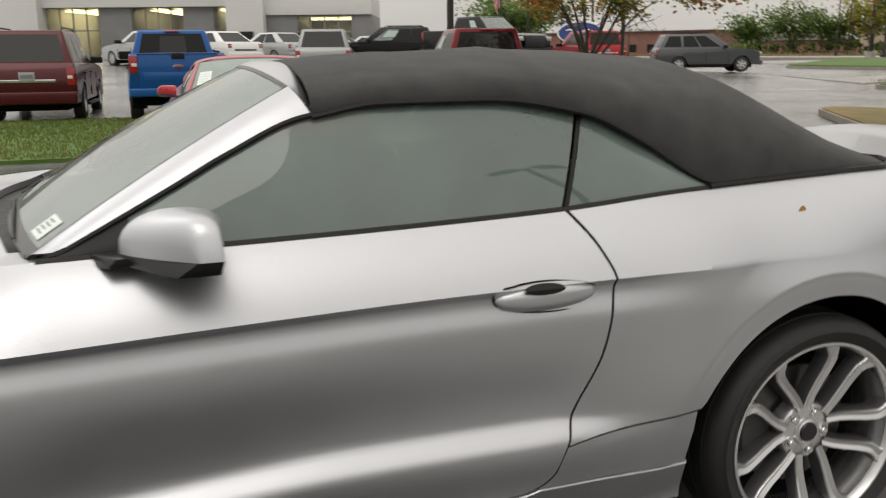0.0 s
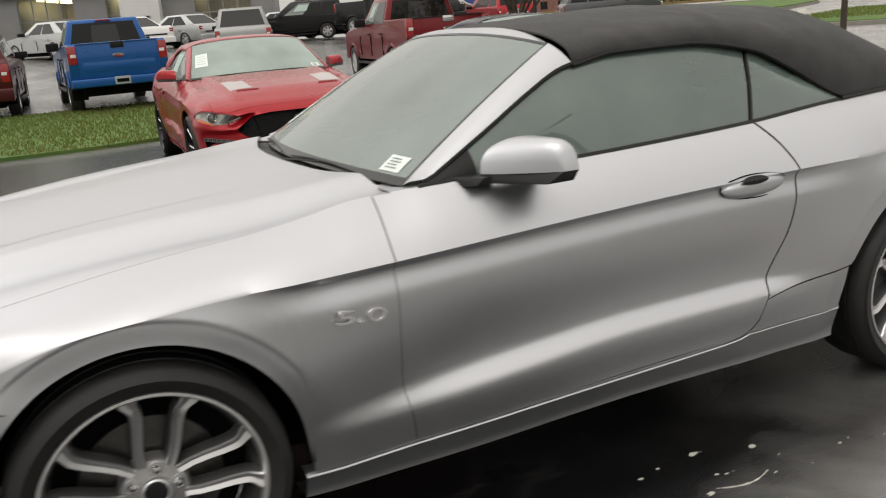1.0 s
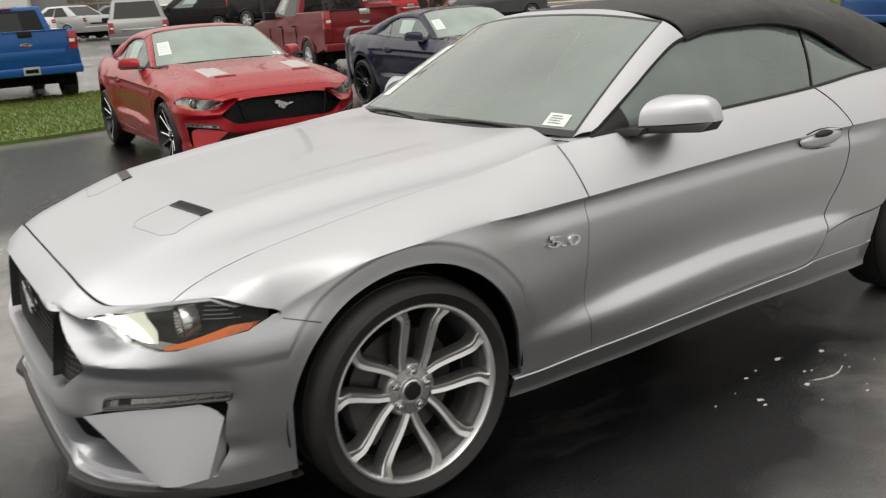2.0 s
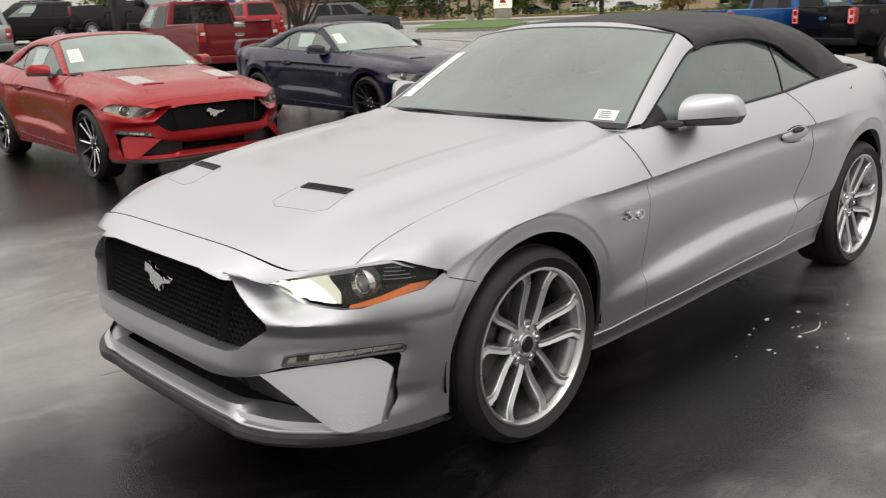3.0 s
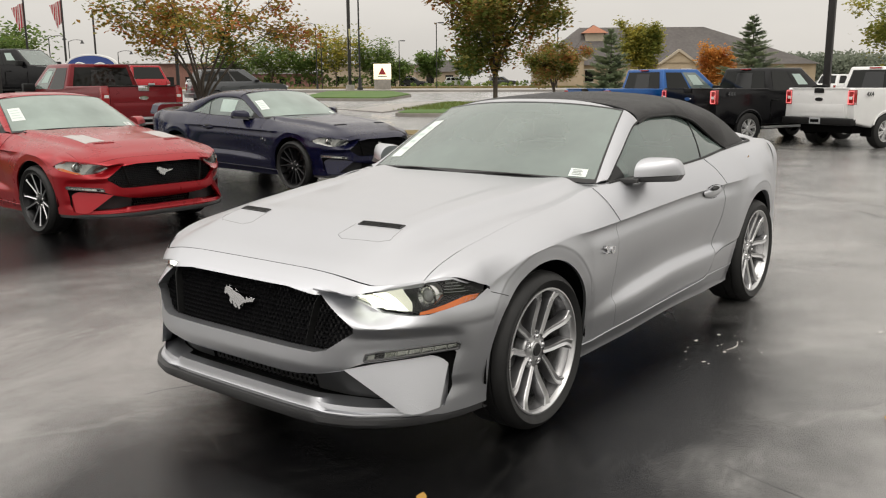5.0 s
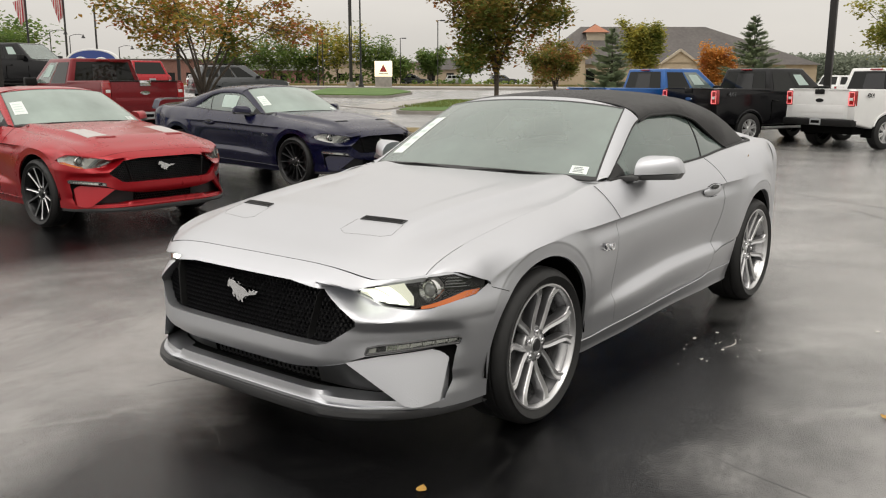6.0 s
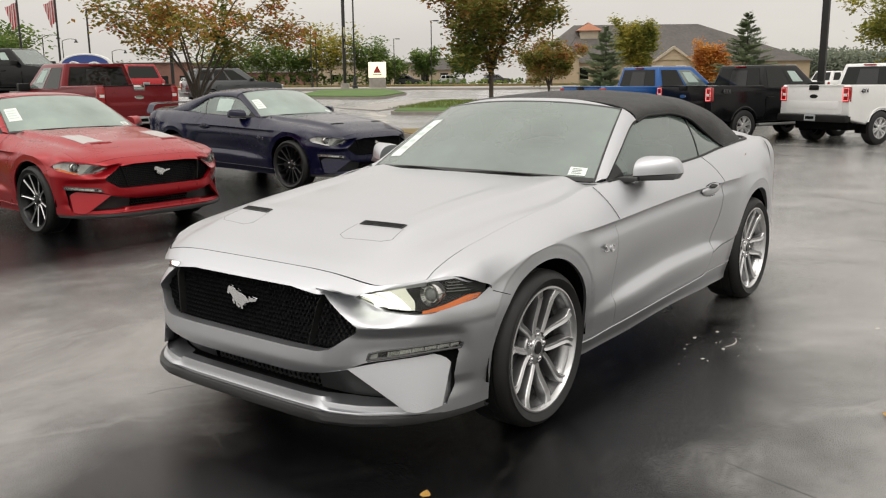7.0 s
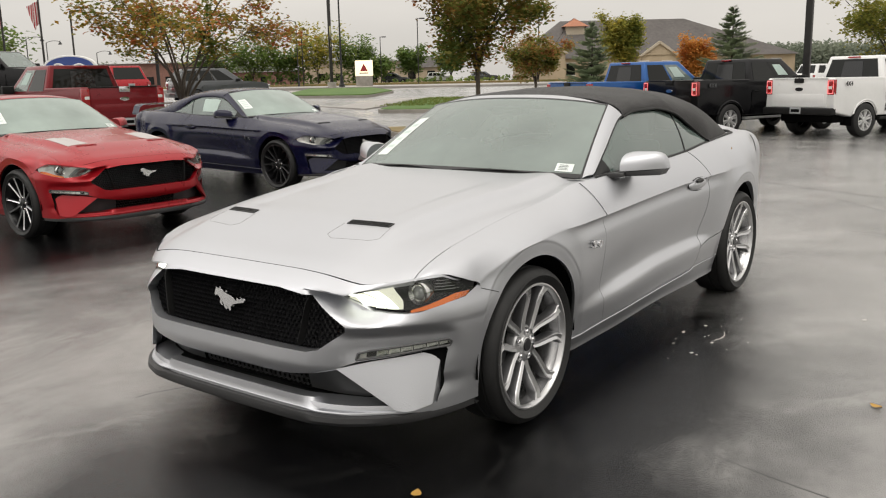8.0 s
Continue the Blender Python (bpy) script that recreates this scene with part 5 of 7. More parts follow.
def asphalt():
    m = shader("wet_asphalt", (0.04, 0.04, 0.04), 0.3, 0.0, IOR=1.5, Coat_Weight=1.0, Coat_Roughness=0.19, Coat_IOR=1.33, Specular_IOR_Level=0.06)
    base_tone = noise_mix(m, "Base Color", [(0.32, (0.11, 0.109, 0.108)), (0.50, (0.21, 0.205, 0.20)), (0.70, (0.36, 0.352, 0.34))], 0.5, 7.0, distort=0.6)
    car_shade = noise_mix(m, "Base Color", [(0.30, (0.0025, 0.0025, 0.003)), (0.55, (0.005, 0.005, 0.0053)), (0.75, (0.012, 0.012, 0.0122))], 0.6, 7.0, distort=0.6)
    # darker tone round the cars: their shade and dark reflection painted into the colour
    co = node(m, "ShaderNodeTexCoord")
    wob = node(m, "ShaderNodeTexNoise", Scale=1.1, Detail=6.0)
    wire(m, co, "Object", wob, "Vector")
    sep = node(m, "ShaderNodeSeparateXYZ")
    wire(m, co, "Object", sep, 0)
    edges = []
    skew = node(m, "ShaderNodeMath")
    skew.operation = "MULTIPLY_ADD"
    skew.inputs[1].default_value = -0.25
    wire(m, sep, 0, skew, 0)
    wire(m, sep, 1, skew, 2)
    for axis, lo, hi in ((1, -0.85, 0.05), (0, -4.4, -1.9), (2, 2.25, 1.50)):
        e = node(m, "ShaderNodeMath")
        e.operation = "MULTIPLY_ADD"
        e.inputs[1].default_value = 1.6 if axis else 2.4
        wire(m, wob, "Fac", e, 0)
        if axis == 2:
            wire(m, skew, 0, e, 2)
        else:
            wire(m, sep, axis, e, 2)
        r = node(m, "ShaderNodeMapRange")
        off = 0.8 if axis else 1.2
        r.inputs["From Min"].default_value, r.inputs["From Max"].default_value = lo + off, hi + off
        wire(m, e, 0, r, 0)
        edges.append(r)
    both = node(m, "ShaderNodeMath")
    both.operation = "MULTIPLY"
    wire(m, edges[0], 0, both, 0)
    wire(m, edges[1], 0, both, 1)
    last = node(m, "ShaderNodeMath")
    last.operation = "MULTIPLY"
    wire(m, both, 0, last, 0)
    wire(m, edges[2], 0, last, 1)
    # the same painted shade under the row of parked coupes
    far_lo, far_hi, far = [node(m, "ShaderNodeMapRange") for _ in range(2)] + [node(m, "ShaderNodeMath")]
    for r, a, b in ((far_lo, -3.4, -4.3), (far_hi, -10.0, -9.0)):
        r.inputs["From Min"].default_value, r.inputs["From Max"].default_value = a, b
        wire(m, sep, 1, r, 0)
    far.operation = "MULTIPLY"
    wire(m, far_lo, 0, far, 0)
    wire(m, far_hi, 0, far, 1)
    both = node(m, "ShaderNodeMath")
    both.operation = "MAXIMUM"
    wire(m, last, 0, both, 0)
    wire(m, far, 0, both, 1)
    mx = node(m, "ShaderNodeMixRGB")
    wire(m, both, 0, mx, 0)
    wire(m, base_tone, 0, mx, 1)
    wire(m, car_shade, 0, mx, 2)
    # pale tide marks left where the film of water has drawn back
    tn = node(m, "ShaderNodeTexNoise", Scale=0.42, Detail=6.0, Distortion=1.1, Roughness=0.6)
    mp = node(m, "ShaderNodeMapping", Scale=(0.7, 1.3, 1.0))
    wire(m, co, "Object", mp, 0)
    wire(m, mp, 0, tn, "Vector")
    dist = node(m, "ShaderNodeMath")
    dist.operation = "SUBTRACT"
    dist.inputs[1].default_value = 0.5
    wire(m, tn, "Fac", dist, 0)
    ab = node(m, "ShaderNodeMath")
    ab.operation = "ABSOLUTE"
    wire(m, dist, 0, ab, 0)
    tide = node(m, "ShaderNodeMapRange")
    tide.inputs["From Min"].default_value, tide.inputs["From Max"].default_value = 0.0, 0.022
    tide.inputs["To Min"].default_value, tide.inputs["To Max"].default_value = 0.42, 0.0
    wire(m, ab, 0, tide, 0)
    tm = node(m, "ShaderNodeMath")
    tm.operation = "MULTIPLY"
    dry = node(m, "ShaderNodeMapRange")
    dry.inputs["From Min"].default_value, dry.inputs["From Max"].default_value = 0.42, 0.62
    wire(m, wob, "Fac", dry, 0)
    wire(m, tide, 0, tm, 0)
    wire(m, dry, 0, tm, 1)
    keep = node(m, "ShaderNodeMath")
    keep.operation = "MULTIPLY_ADD"
    keep.inputs[1].default_value, keep.inputs[2].default_value = -0.92, 1.0
    wire(m, both, 0, keep, 0)
    tk = node(m, "ShaderNodeMath")
    tk.operation = "MULTIPLY"
    wire(m, tm, 0, tk, 0)
    wire(m, keep, 0, tk, 1)
    pale = node(m, "ShaderNodeMixRGB", Color2=(0.34, 0.335, 0.32, 1))
    wire(m, tk, 0, pale, 0)
    wire(m, mx, 0, pale, 1)
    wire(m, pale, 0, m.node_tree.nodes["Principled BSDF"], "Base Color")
    r = noise_mix(m, "Roughness", [(0.36, (0.07, 0.07, 0.07)), (0.50, (0.15, 0.15, 0.15)), (0.66, (0.28, 0.28, 0.28))], 0.33, 6.0, stretch=(1.0, 0.55, 1.0), distort=0.8)
    b = m.node_tree.nodes["Principled BSDF"]
    co = node(m, "ShaderNodeTexCoord")
    n = node(m, "ShaderNodeTexNoise", Scale=130.0, Detail=2.0)
    wire(m, co, "Object", n, "Vector")
    n2 = node(m, "ShaderNodeTexVoronoi", Scale=160.0)
    wire(m, co, "Object", n2, "Vector")
    add = node(m, "ShaderNodeMath")
    add.operation = "ADD"
    wire(m, n, "Fac", add, 0)
    wire(m, n2, "Distance", add, 1)
    bp = node(m, "ShaderNodeBump", Strength=0.5, Distance=0.004)
    wire(m, add, 0, bp, "Height")
    wire(m, bp, 0, b, "Normal")
    wet = node(m, "ShaderNodeMapRange")
    wet.inputs["From Min"].default_value, wet.inputs["From Max"].default_value = -2.6, -0.6
    wet.inputs["To Min"].default_value, wet.inputs["To Max"].default_value = 0.55, 1.0
    wire(m, sep, 1, wet, 0)
    less = node(m, "ShaderNodeMath")
    less.operation = "MULTIPLY_ADD"
    less.inputs[1].default_value, less.inputs[2].default_value = -0.18, 1.0
    wire(m, both, 0, less, 0)
    film_w = node(m, "ShaderNodeMath")
    film_w.operation = "MULTIPLY"
    wire(m, wet, 0, film_w, 0)
    wire(m, less, 0, film_w, 1)
    wire(m, film_w, 0, b, "Coat Weight")
    gloss = node(m, "ShaderNodeMapRange")
    gloss.inputs["To Min"].default_value, gloss.inputs["To Max"].default_value = 0.24, 0.05
    wire(m, both, 0, gloss, 0)
    wire(m, gloss, 0, b, "Coat Roughness")
    film = node(m, "ShaderNodeBump", Strength=0.22, Distance=0.004)
    wire(m, add, 0, film, "Height")
    wire(m, film, 0, b, "Coat Normal")
    return m


ASPHALT = asphalt()
CONCRETE = speckle(shader("damp_concrete", (0.30, 0.28, 0.26), 0.6), 0.25, 0.6, rough=(0.35, 0.7))
KERB = speckle(shader("kerb_concrete", (0.27, 0.25, 0.22), 0.75), 0.3, 3.0)
TURF = shader("turf_soil", (0.10, 0.11, 0.03), 0.9)
noise_mix(TURF, "Base Color", [(0.35, (0.055, 0.095, 0.018)), (0.55, (0.10, 0.125, 0.03)), (0.70, (0.20, 0.15, 0.055))], 0.45, 5.0)
STRAW = shader("straw_turf", (0.2, 0.15, 0.06), 0.9)
noise_mix(STRAW, "Base Color", [(0.35, (0.13, 0.12, 0.035)), (0.6, (0.24, 0.17, 0.07)), (0.75, (0.16, 0.10, 0.05))], 0.6, 5.0)
LAWN = shader("green_lawn", (0.07, 0.13, 0.025), 0.9)
noise_mix(LAWN, "Base Color", [(0.35, (0.06, 0.125, 0.02)), (0.6, (0.09, 0.16, 0.03)), (0.78, (0.16, 0.16, 0.05))], 0.6, 5.0)

def gz(x, y):
    """The lot rises gently behind the first rows and dips towards the pickups."""
    dip = -0.18 * ease(-11, -19, x) * ease(-46, -18, x) * ease(-16, -10, y) * ease(16, 8, y)
    return (max(0.42, 1.1 - 0.022 * abs(x)) if x < 0 else 1.1) * ease(-19, -41, y) + dip


bm = bmesh.new()
axis_x = [-1500, -400, -160] + [-120 + 6 * k for k in range(28)] + [60, 160, 400, 1500]
axis_y = [-1500, -400, -160, -110] + [-90 + 2.5 * k for k in range(37)] + [10, 40, 160, 400, 1500]
sheet(bm, [[(x, y, gz(x, y)) for x in axis_x] for y in axis_y])
tagged(part("ground", bm, ASPHALT, None), "wet dark asphalt lot with glossy damp patches, shade painted in round cars", "asphalt", kind="structure")


def slab(name, poly, z0, z1, mat, label, category, bevel=0.0):
    bm = bmesh.new()
    prism(bm, poly, lambda a, b, c: (a, b, c + gz(a, b)), z0, z1, bevel)
    return tagged(part(name, bm, mat, None), label, category, kind="structure")


def grow(poly, d):
    """The polygon pushed out by d from its middle."""
    cx, cy = sum(p[0] for p in poly) / len(poly), sum(p[1] for p in poly) / len(poly)
    return [(x + d * (x - cx) / math.hypot(x - cx, y - cy), y + d * (y - cy) / math.hypot(x - cx, y - cy)) for x, y in poly]


def rounded(poly, cut, n=4):
    out = []
    for i, p in enumerate(poly):
        a, b = Vector(poly[i - 1]), Vector(poly[(i + 1) % len(poly)])
        p = Vector(p)
        u, v = (a - p), (b - p)
        ca, cb = p + u.normalized() * min(cut, u.length / 2.2), p + v.normalized() * min(cut, v.length / 2.2)
        for k in range(n + 1):
            t = k / n
            out.append(tuple((1 - t) ** 2 * ca + 2 * t * (1 - t) * p + t * t * cb))
    return out


def blades(name, poly, z, count, height, mat, label, seed):
    """Short grass blades over a plot, one mesh."""
    rnd = random.Random(seed)
    xs, ys = [p[0] for p in poly], [p[1] for p in poly]
    ring = poly if sum(a[0] * b[1] - b[0] * a[1] for a, b in zip(poly, poly[1:] + poly[:1])) > 0 else poly[::-1]
    verts, faces = [], []
    while len(faces) < count:
        x, y = rnd.uniform(min(xs), max(xs)), rnd.uniform(min(ys), max(ys))
        if not inside((x, y), ring):
            continue
        a, h, w = rnd.uniform(0, 6.28), height * rnd.uniform(0.5, 1.3), 0.012 + 0.01 * rnd.random()
        lean = rnd.uniform(0, 0.6) * h
        n = len(verts)
        verts += [(x - w * math.cos(a), y - w * math.sin(a), z), (x + w * math.cos(a), y + w * math.sin(a), z), (x + lean * math.sin(a), y - lean * math.cos(a), z + h)]
        faces.append((n, n + 1, n + 2))
    me = bpy.data.meshes.new(name)
    me.from_pydata(verts, [], faces)
    me.materials.append(mat)
    return tagged(new(name, me), label, "grass", kind="stuff")


def island_colour(name, cols, scale=0.5):
    """Colour that differs from blade to blade or leaf to leaf, and in drifts."""
    m = shader(name, cols[0], 0.75)
    b = m.node_tree.nodes["Principled BSDF"]
    g = node(m, "ShaderNodeNewGeometry")
    co = node(m, "ShaderNodeTexCoord")
    n = node(m, "ShaderNodeTexNoise", Scale=scale, Detail=3.0)
    wire(m, co, "Object", n, "Vector")
    mul = node(m, "ShaderNodeMath")
    mul.operation = "MULTIPLY_ADD"
    mul.inputs[1].default_value, mul.inputs[2].default_value = 0.38, 0.0
    wire(m, g, "Random Per Island", mul, 0)
    add = node(m, "ShaderNodeMath")
    add.operation = "MULTIPLY_ADD"
    add.inputs[1].default_value = 1.25
    wire(m, n, "Fac", add, 0)
    wire(m, mul, 0, add, 2)
    sub = node(m, "ShaderNodeMath")
    sub.operation = "SUBTRACT"
    sub.inputs[1].default_value = 0.32
    wire(m, add, 0, sub, 0)
    r = m.node_tree.nodes.new("ShaderNodeValToRGB")
    els = r.color_ramp.elements
    els[0].position, els[1].position = 0.12, 0.88
    els[0].color, els[1].color = (*cols[0], 1), (*cols[-1], 1)
    for k, c in enumerate(cols[1:-1]):
        els.new(0.12 + 0.76 * (k + 1) / (len(cols) - 1)).color = (*c, 1)
    wire(m, sub, 0, r, 0)
    wire(m, r, 0, b, "Base Color")
    tl = node(m, "ShaderNodeBsdfTranslucent")
    wire(m, r, 0, tl, "Color")
    mix = node(m, "ShaderNodeMixShader", Fac=0.45)
    wire(m, b, 0, mix, 1)
    wire(m, tl, 0, mix, 2)
    wire(m, mix, 0, m.node_tree.nodes["Material Output"], 0)
    return m


GRASS = island_colour("grass_blades", [(0.095, 0.15, 0.030), (0.13, 0.175, 0.036), (0.17, 0.185, 0.045), (0.22, 0.19, 0.06)], 0.35)

strip = [(-3.3, -17.6), (16, -17.6), (16, -9.8), (-1.5, -9.8), (-3.1, -11.5)]
slab("grass_strip", rounded(strip, 1.2), 0.0, 0.05, LAWN, "mown grass strip with yellowing patches", "grass")
blades("grass", strip, 0.04, 42000, 0.055, GRASS, "short green and yellowing lawn grass", 3)
tan_island = [(-15.6, -13.6), (-11.0, -6.6), (-13.2, -5.6), (-18.0, -12.2)]
slab("kerb", grow(rounded(tan_island, 0.8), 0.16), 0.0, 0.13, KERB, "weathered concrete kerb round a planted island", "kerb")
slab("grass_island", rounded(tan_island, 0.8), 0.0, 0.16, STRAW, "dry straw-coloured grass island with a kerb", "grass")
far_island = [(-25.0, -21.6), (-37.6, -28.4), (-40.0, -23.0), (-29.0, -16.0)]
slab("kerb", grow(rounded(far_island, 1.2), 0.2), 0.0, 0.14, KERB, "weathered concrete kerb round a grass island", "kerb")
slab("grass_island", rounded(far_island, 1.2), 0.0, 0.17, LAWN, "green grass island inside a concrete kerb", "grass")
blades("grass", far_island, 0.30, 5000, 0.09, GRASS, "short green grass on the island", 5)
pole_island = [(-34.5, -37.5), (-38.0, -33.6), (-46.5, -38.5), (-67.0, -59.0), (-69.0, -69.0)]
slab("kerb", grow(rounded(pole_island, 1.4), 0.3), 0.0, 0.14, KERB, "pale concrete kerb round a far grass island", "kerb")
slab("grass_island", rounded(pole_island, 1.4), 0.0, 0.2, LAWN, "green grass island with lamp posts beside the road", "grass")
drive = [(-30.0, -40.0), (-44.0, -60.0), (-57.0, -63.0), (-62.0, -52.0), (-84.0, -52.0), (-62.0, -22.0), (-44.0, -22.0), (-38.5, -29.0), (-27.0, -24.0)]
slab("driveway", drive, -0.3, 0.05, CONCRETE, "pale damp concrete driveway between islands", "driveway")


def along(l, d):
    """A place fitted to the camera's view: d metres out, l metres to its right."""
    return (3.08 - 0.795 * d - 0.607 * l, 2.70 - 0.607 * d + 0.795 * l)


slab("road", [along(-120, 88), along(140, 88), along(140, 132), along(-120, 132)], -0.3, 0.06, CONCRETE, "wide pale grey public road", "road")
slab("verge", [along(-130, 132), along(150, 132), along(150, 150), along(-130, 150)], 0.0, 0.45, STRAW, "dry grass verge beyond the road", "verge")


# ---- other cars ----
def arc(cx, cz, r, lo, n=12):
    """Points over a wheel arch, from its rear to its front foot at height lo."""
    a = math.asin(max(-1, min(1, (lo - cz) / r)))
    return [(cx - r * math.cos(t), cz + r * math.sin(t)) for t in spread(a, math.pi - a, n)]


def simple_wheels(rim_mat, r, tread):
    ms = {}
    w = tread / 2

    def finish(name, bm, mat):
        me = bpy.data.meshes.new(name)
        bm.to_mesh(me)
        bm.free()
        me.materials.append(mat)
        for f in me.polygons:
            f.use_smooth = True
        me.set_sharp_from_angle(angle=radians(35))
        ms[name] = me
    q = 0.62 * r
    bm = bmesh.new()
    lathe(bm, [(q, w - 0.02), (q + 0.02, w), (r - 0.04, w), (r - 0.008, w - 0.02), (r, w - 0.05), (r, -w + 0.05), (r - 0.04, -w), (q, -w)], 36)
    finish("tyre", bm, RUBBER)
    bm = bmesh.new()
    lathe(bm, [(q + 0.004, w - 0.012), (q - 0.014, w - 0.012), (q - 0.02, w - 0.06), (q - 0.03, 0)], 36)
    for k in range(12):
        a = math.pi * (k // 2) / 3 + (0.17 if k % 2 else -0.17)
        c, s = math.cos(a), math.sin(a)
        rows = []
        for t in spread(0, 1, 3):
            rr = 0.05 + (q - 0.06) * t
            ww = 0.017 + 0.004 * t
            rows.append([(c * rr - s * ww * f, w - 0.022 - d, s * rr + c * ww * f) for f, d in ((-1.2, 0.05), (-1, 0.006), (-0.3, 0.0), (0.3, 0.0), (1, 0.006), (1.2, 0.05))])
        sheet(bm, rows)
    lathe(bm, [(0.0, w - 0.012), (0.06, w - 0.014), (0.075, w - 0.03)], 20)
    finish("rim", bm, rim_mat)
    bm = bmesh.new()
    lathe(bm, [(0.0, w - 0.09), (q - 0.01, w - 0.10)], 20)
    finish("brake", bm, CAVITY)
    return ms


WHEELS_BIG = simple_wheels(POLISHED, 0.405, 0.27)
WHEELS_MID = simple_wheels(ALLOY, 0.36, 0.24)


def vehicle(kind, m, paint, label, name, rear_lamp=RED_LENS, bumper=None, wheels=None, text="", plate=True, sticker=False, rack=False, group="", clear=False):
    """A pickup, an SUV or a saloon: nose towards +x, middle of the wheelbase at the origin."""
    m = Matrix.Translation((0, 0, gz(m.translation.x, m.translation.y))) @ m
    car = thing(name, m, label, {"pickup": "pickup truck", "suv": "suv", "saloon": "car"}[kind], group)
    big = kind == "pickup"
    sp = {"pickup": dict(ax=1.84, f=2.78, r=-3.00, w=1.0, lo=0.50, belt=1.30, nose=1.16, roof=1.94, base=(1.08, -1.10), top=(0.28, -0.98), gw=(0.93, 0.73), rr=0.405, ar=0.47),
          "suv": dict(ax=1.47, f=2.40, r=-2.52, w=0.98, lo=0.36, belt=1.12, nose=0.98, roof=1.78, base=(1.02, -2.42), top=(0.10, -2.10), gw=(0.92, 0.72), rr=0.375, ar=0.43),
          "saloon": dict(ax=1.38, f=2.30, r=-2.42, w=0.91, lo=0.28, belt=0.94, nose=0.78, roof=1.43, base=(0.98, -1.95), top=(0.05, -1.10), gw=(0.84, 0.60), rr=0.33, ar=0.375)}[kind]
    ax, f, r, w, lo, belt = sp["ax"], sp["f"], sp["r"], sp["w"], sp["lo"], sp["belt"]
    poly = [(f - 0.06, lo), (f, lo + 0.22), (f - 0.01, sp["nose"] - 0.1), (f - 0.10, sp["nose"]), (f - 0.45, sp["nose"] + 0.07), (sp["base"][0], belt)]
    if big:
        poly += [(-1.12, belt + 0.02), (-1.14, belt + 0.12), (r + 0.05, belt + 0.13), (r, belt + 0.08), (r + 0.01, 0.72), (r + 0.06, 0.62)]
    elif kind == "suv":
        poly += [(r + 0.12, belt + 0.03), (r + 0.02, belt - 0.10), (r, 0.70), (r + 0.06, lo)]
    else:
        poly += [(sp["base"][1], belt + 0.04), (r + 0.12, belt + 0.03), (r + 0.02, belt - 0.10), (r, 0.55), (r + 0.08, lo)]
    poly += arc(-ax, sp["rr"], sp["ar"], lo) + arc(ax, sp["rr"], sp["ar"], lo)
    bm = bmesh.new()
    prism(bm, poly, lambda a, b, c: (a - (0.0 if a < f - 0.3 else 0.10 * (c / w) ** 4 * (a - f + 0.3) / 0.3), c * (1 - 0.05 * ease(belt - 0.25, belt + 0.1, b) - 0.04 * ease(lo + 0.3, lo, b)), b), -w, w, 0.035, 3)
    part("body", bm, paint, car)
    bx, tx, (gb, gt), roof = sp["base"], sp["top"], sp["gw"], sp["roof"]
    zb = belt - 0.03
    low = [(bx[0], -gb, zb), (bx[0], gb, zb), (bx[1], gb, zb), (bx[1], -gb, zb)]
    high = [(tx[0], -gt, roof), (tx[0], gt, roof), (tx[1], gt, roof), (tx[1], -gt, roof)]
    bm = bmesh.new()
    hull8(bm, low, high, 0.055, 3)
    part("cab" if big else "roof", bm, paint, car)

    def face(k, u, v, off):
        a, b = Vector(low[k]), Vector(low[(k + 1) % 4])
        c, d = Vector(high[k]), Vector(high[(k + 1) % 4])
        p = a.lerp(b, u).lerp(c.lerp(d, u), v)
        n = (b - a).cross(c - a).normalized()
        if n.dot(p - Vector((0, 0, 1))) < 0:
            n = -n
        return p + n * off

    def pane(k, u0, u1, v0, v1, nm, mat, skew=(0, 0), off=0.006):
        bm = bmesh.new()
        sheet(bm, [[face(k, u + (skew[0] if u == u0 else skew[1]) * (v - v0), v, off) for u in (u0, u1)] for v in (v0, v1)], None)
        ob = part(nm, bm, mat, car, smooth=False)
        return ob
    pane(0, 0.07, 0.93, 0.10, 0.92, "windshield", GLASS if sticker or clear else DARK_GLASS)
    pane(2, 0.08, 0.92, 0.18 if big else 0.12, 0.88, "rear_window", DARK_GLASS)
    if big:
        pane(2, 0.33, 0.67, 0.22, 0.80, "sliding_window", SLIDER_GLASS, off=0.012)
    cuts = {"pickup": [(0.10, 0.49), (0.53, 0.93)], "suv": [(0.13, 0.40), (0.43, 0.66), (0.69, 0.94)], "saloon": [(0.16, 0.50), (0.53, 0.86)]}[kind]
    for k in (1, 3):
        for i, (u0, u1) in enumerate(cuts):
            a, b = (u0, u1) if k == 1 else (1 - u1, 1 - u0)
            sk = (0.10, 0.02) if i == 0 else (0.0, -0.04 if kind != "pickup" else 0.0)
            if k == 3:
                sk = (-sk[1], -sk[0])
            pane(k, a, b, 0.13, 0.86, "side_window", DARK_GLASS if i else (GLASS if sticker else DARK_GLASS), sk)
    if sticker or big:
        for k, u0, u1 in ((1, 0.22, 0.42), (3, 0.58, 0.78)):
            bm = bmesh.new()
            sheet(bm, [[face(k, u, v, 0.011) for u in (u0, u1)] for v in (0.35, 0.76)])
            part("window_paper", bm, GREEN_PAPER, car, "pale sheet in the front side window")
    if sticker:
        bm = bmesh.new()
        sheet(bm, [[face(0, u, v, 0.012) for u in (0.12, 0.22)] for v in (0.25, 0.55)])
        part("sticker", bm, PAPER, car, "white paper window sticker")
    doors = {"pickup": (1.0, -0.02, -1.08), "suv": (0.85, -0.20, -1.20), "saloon": (0.85, -0.25, -1.15)}[kind]
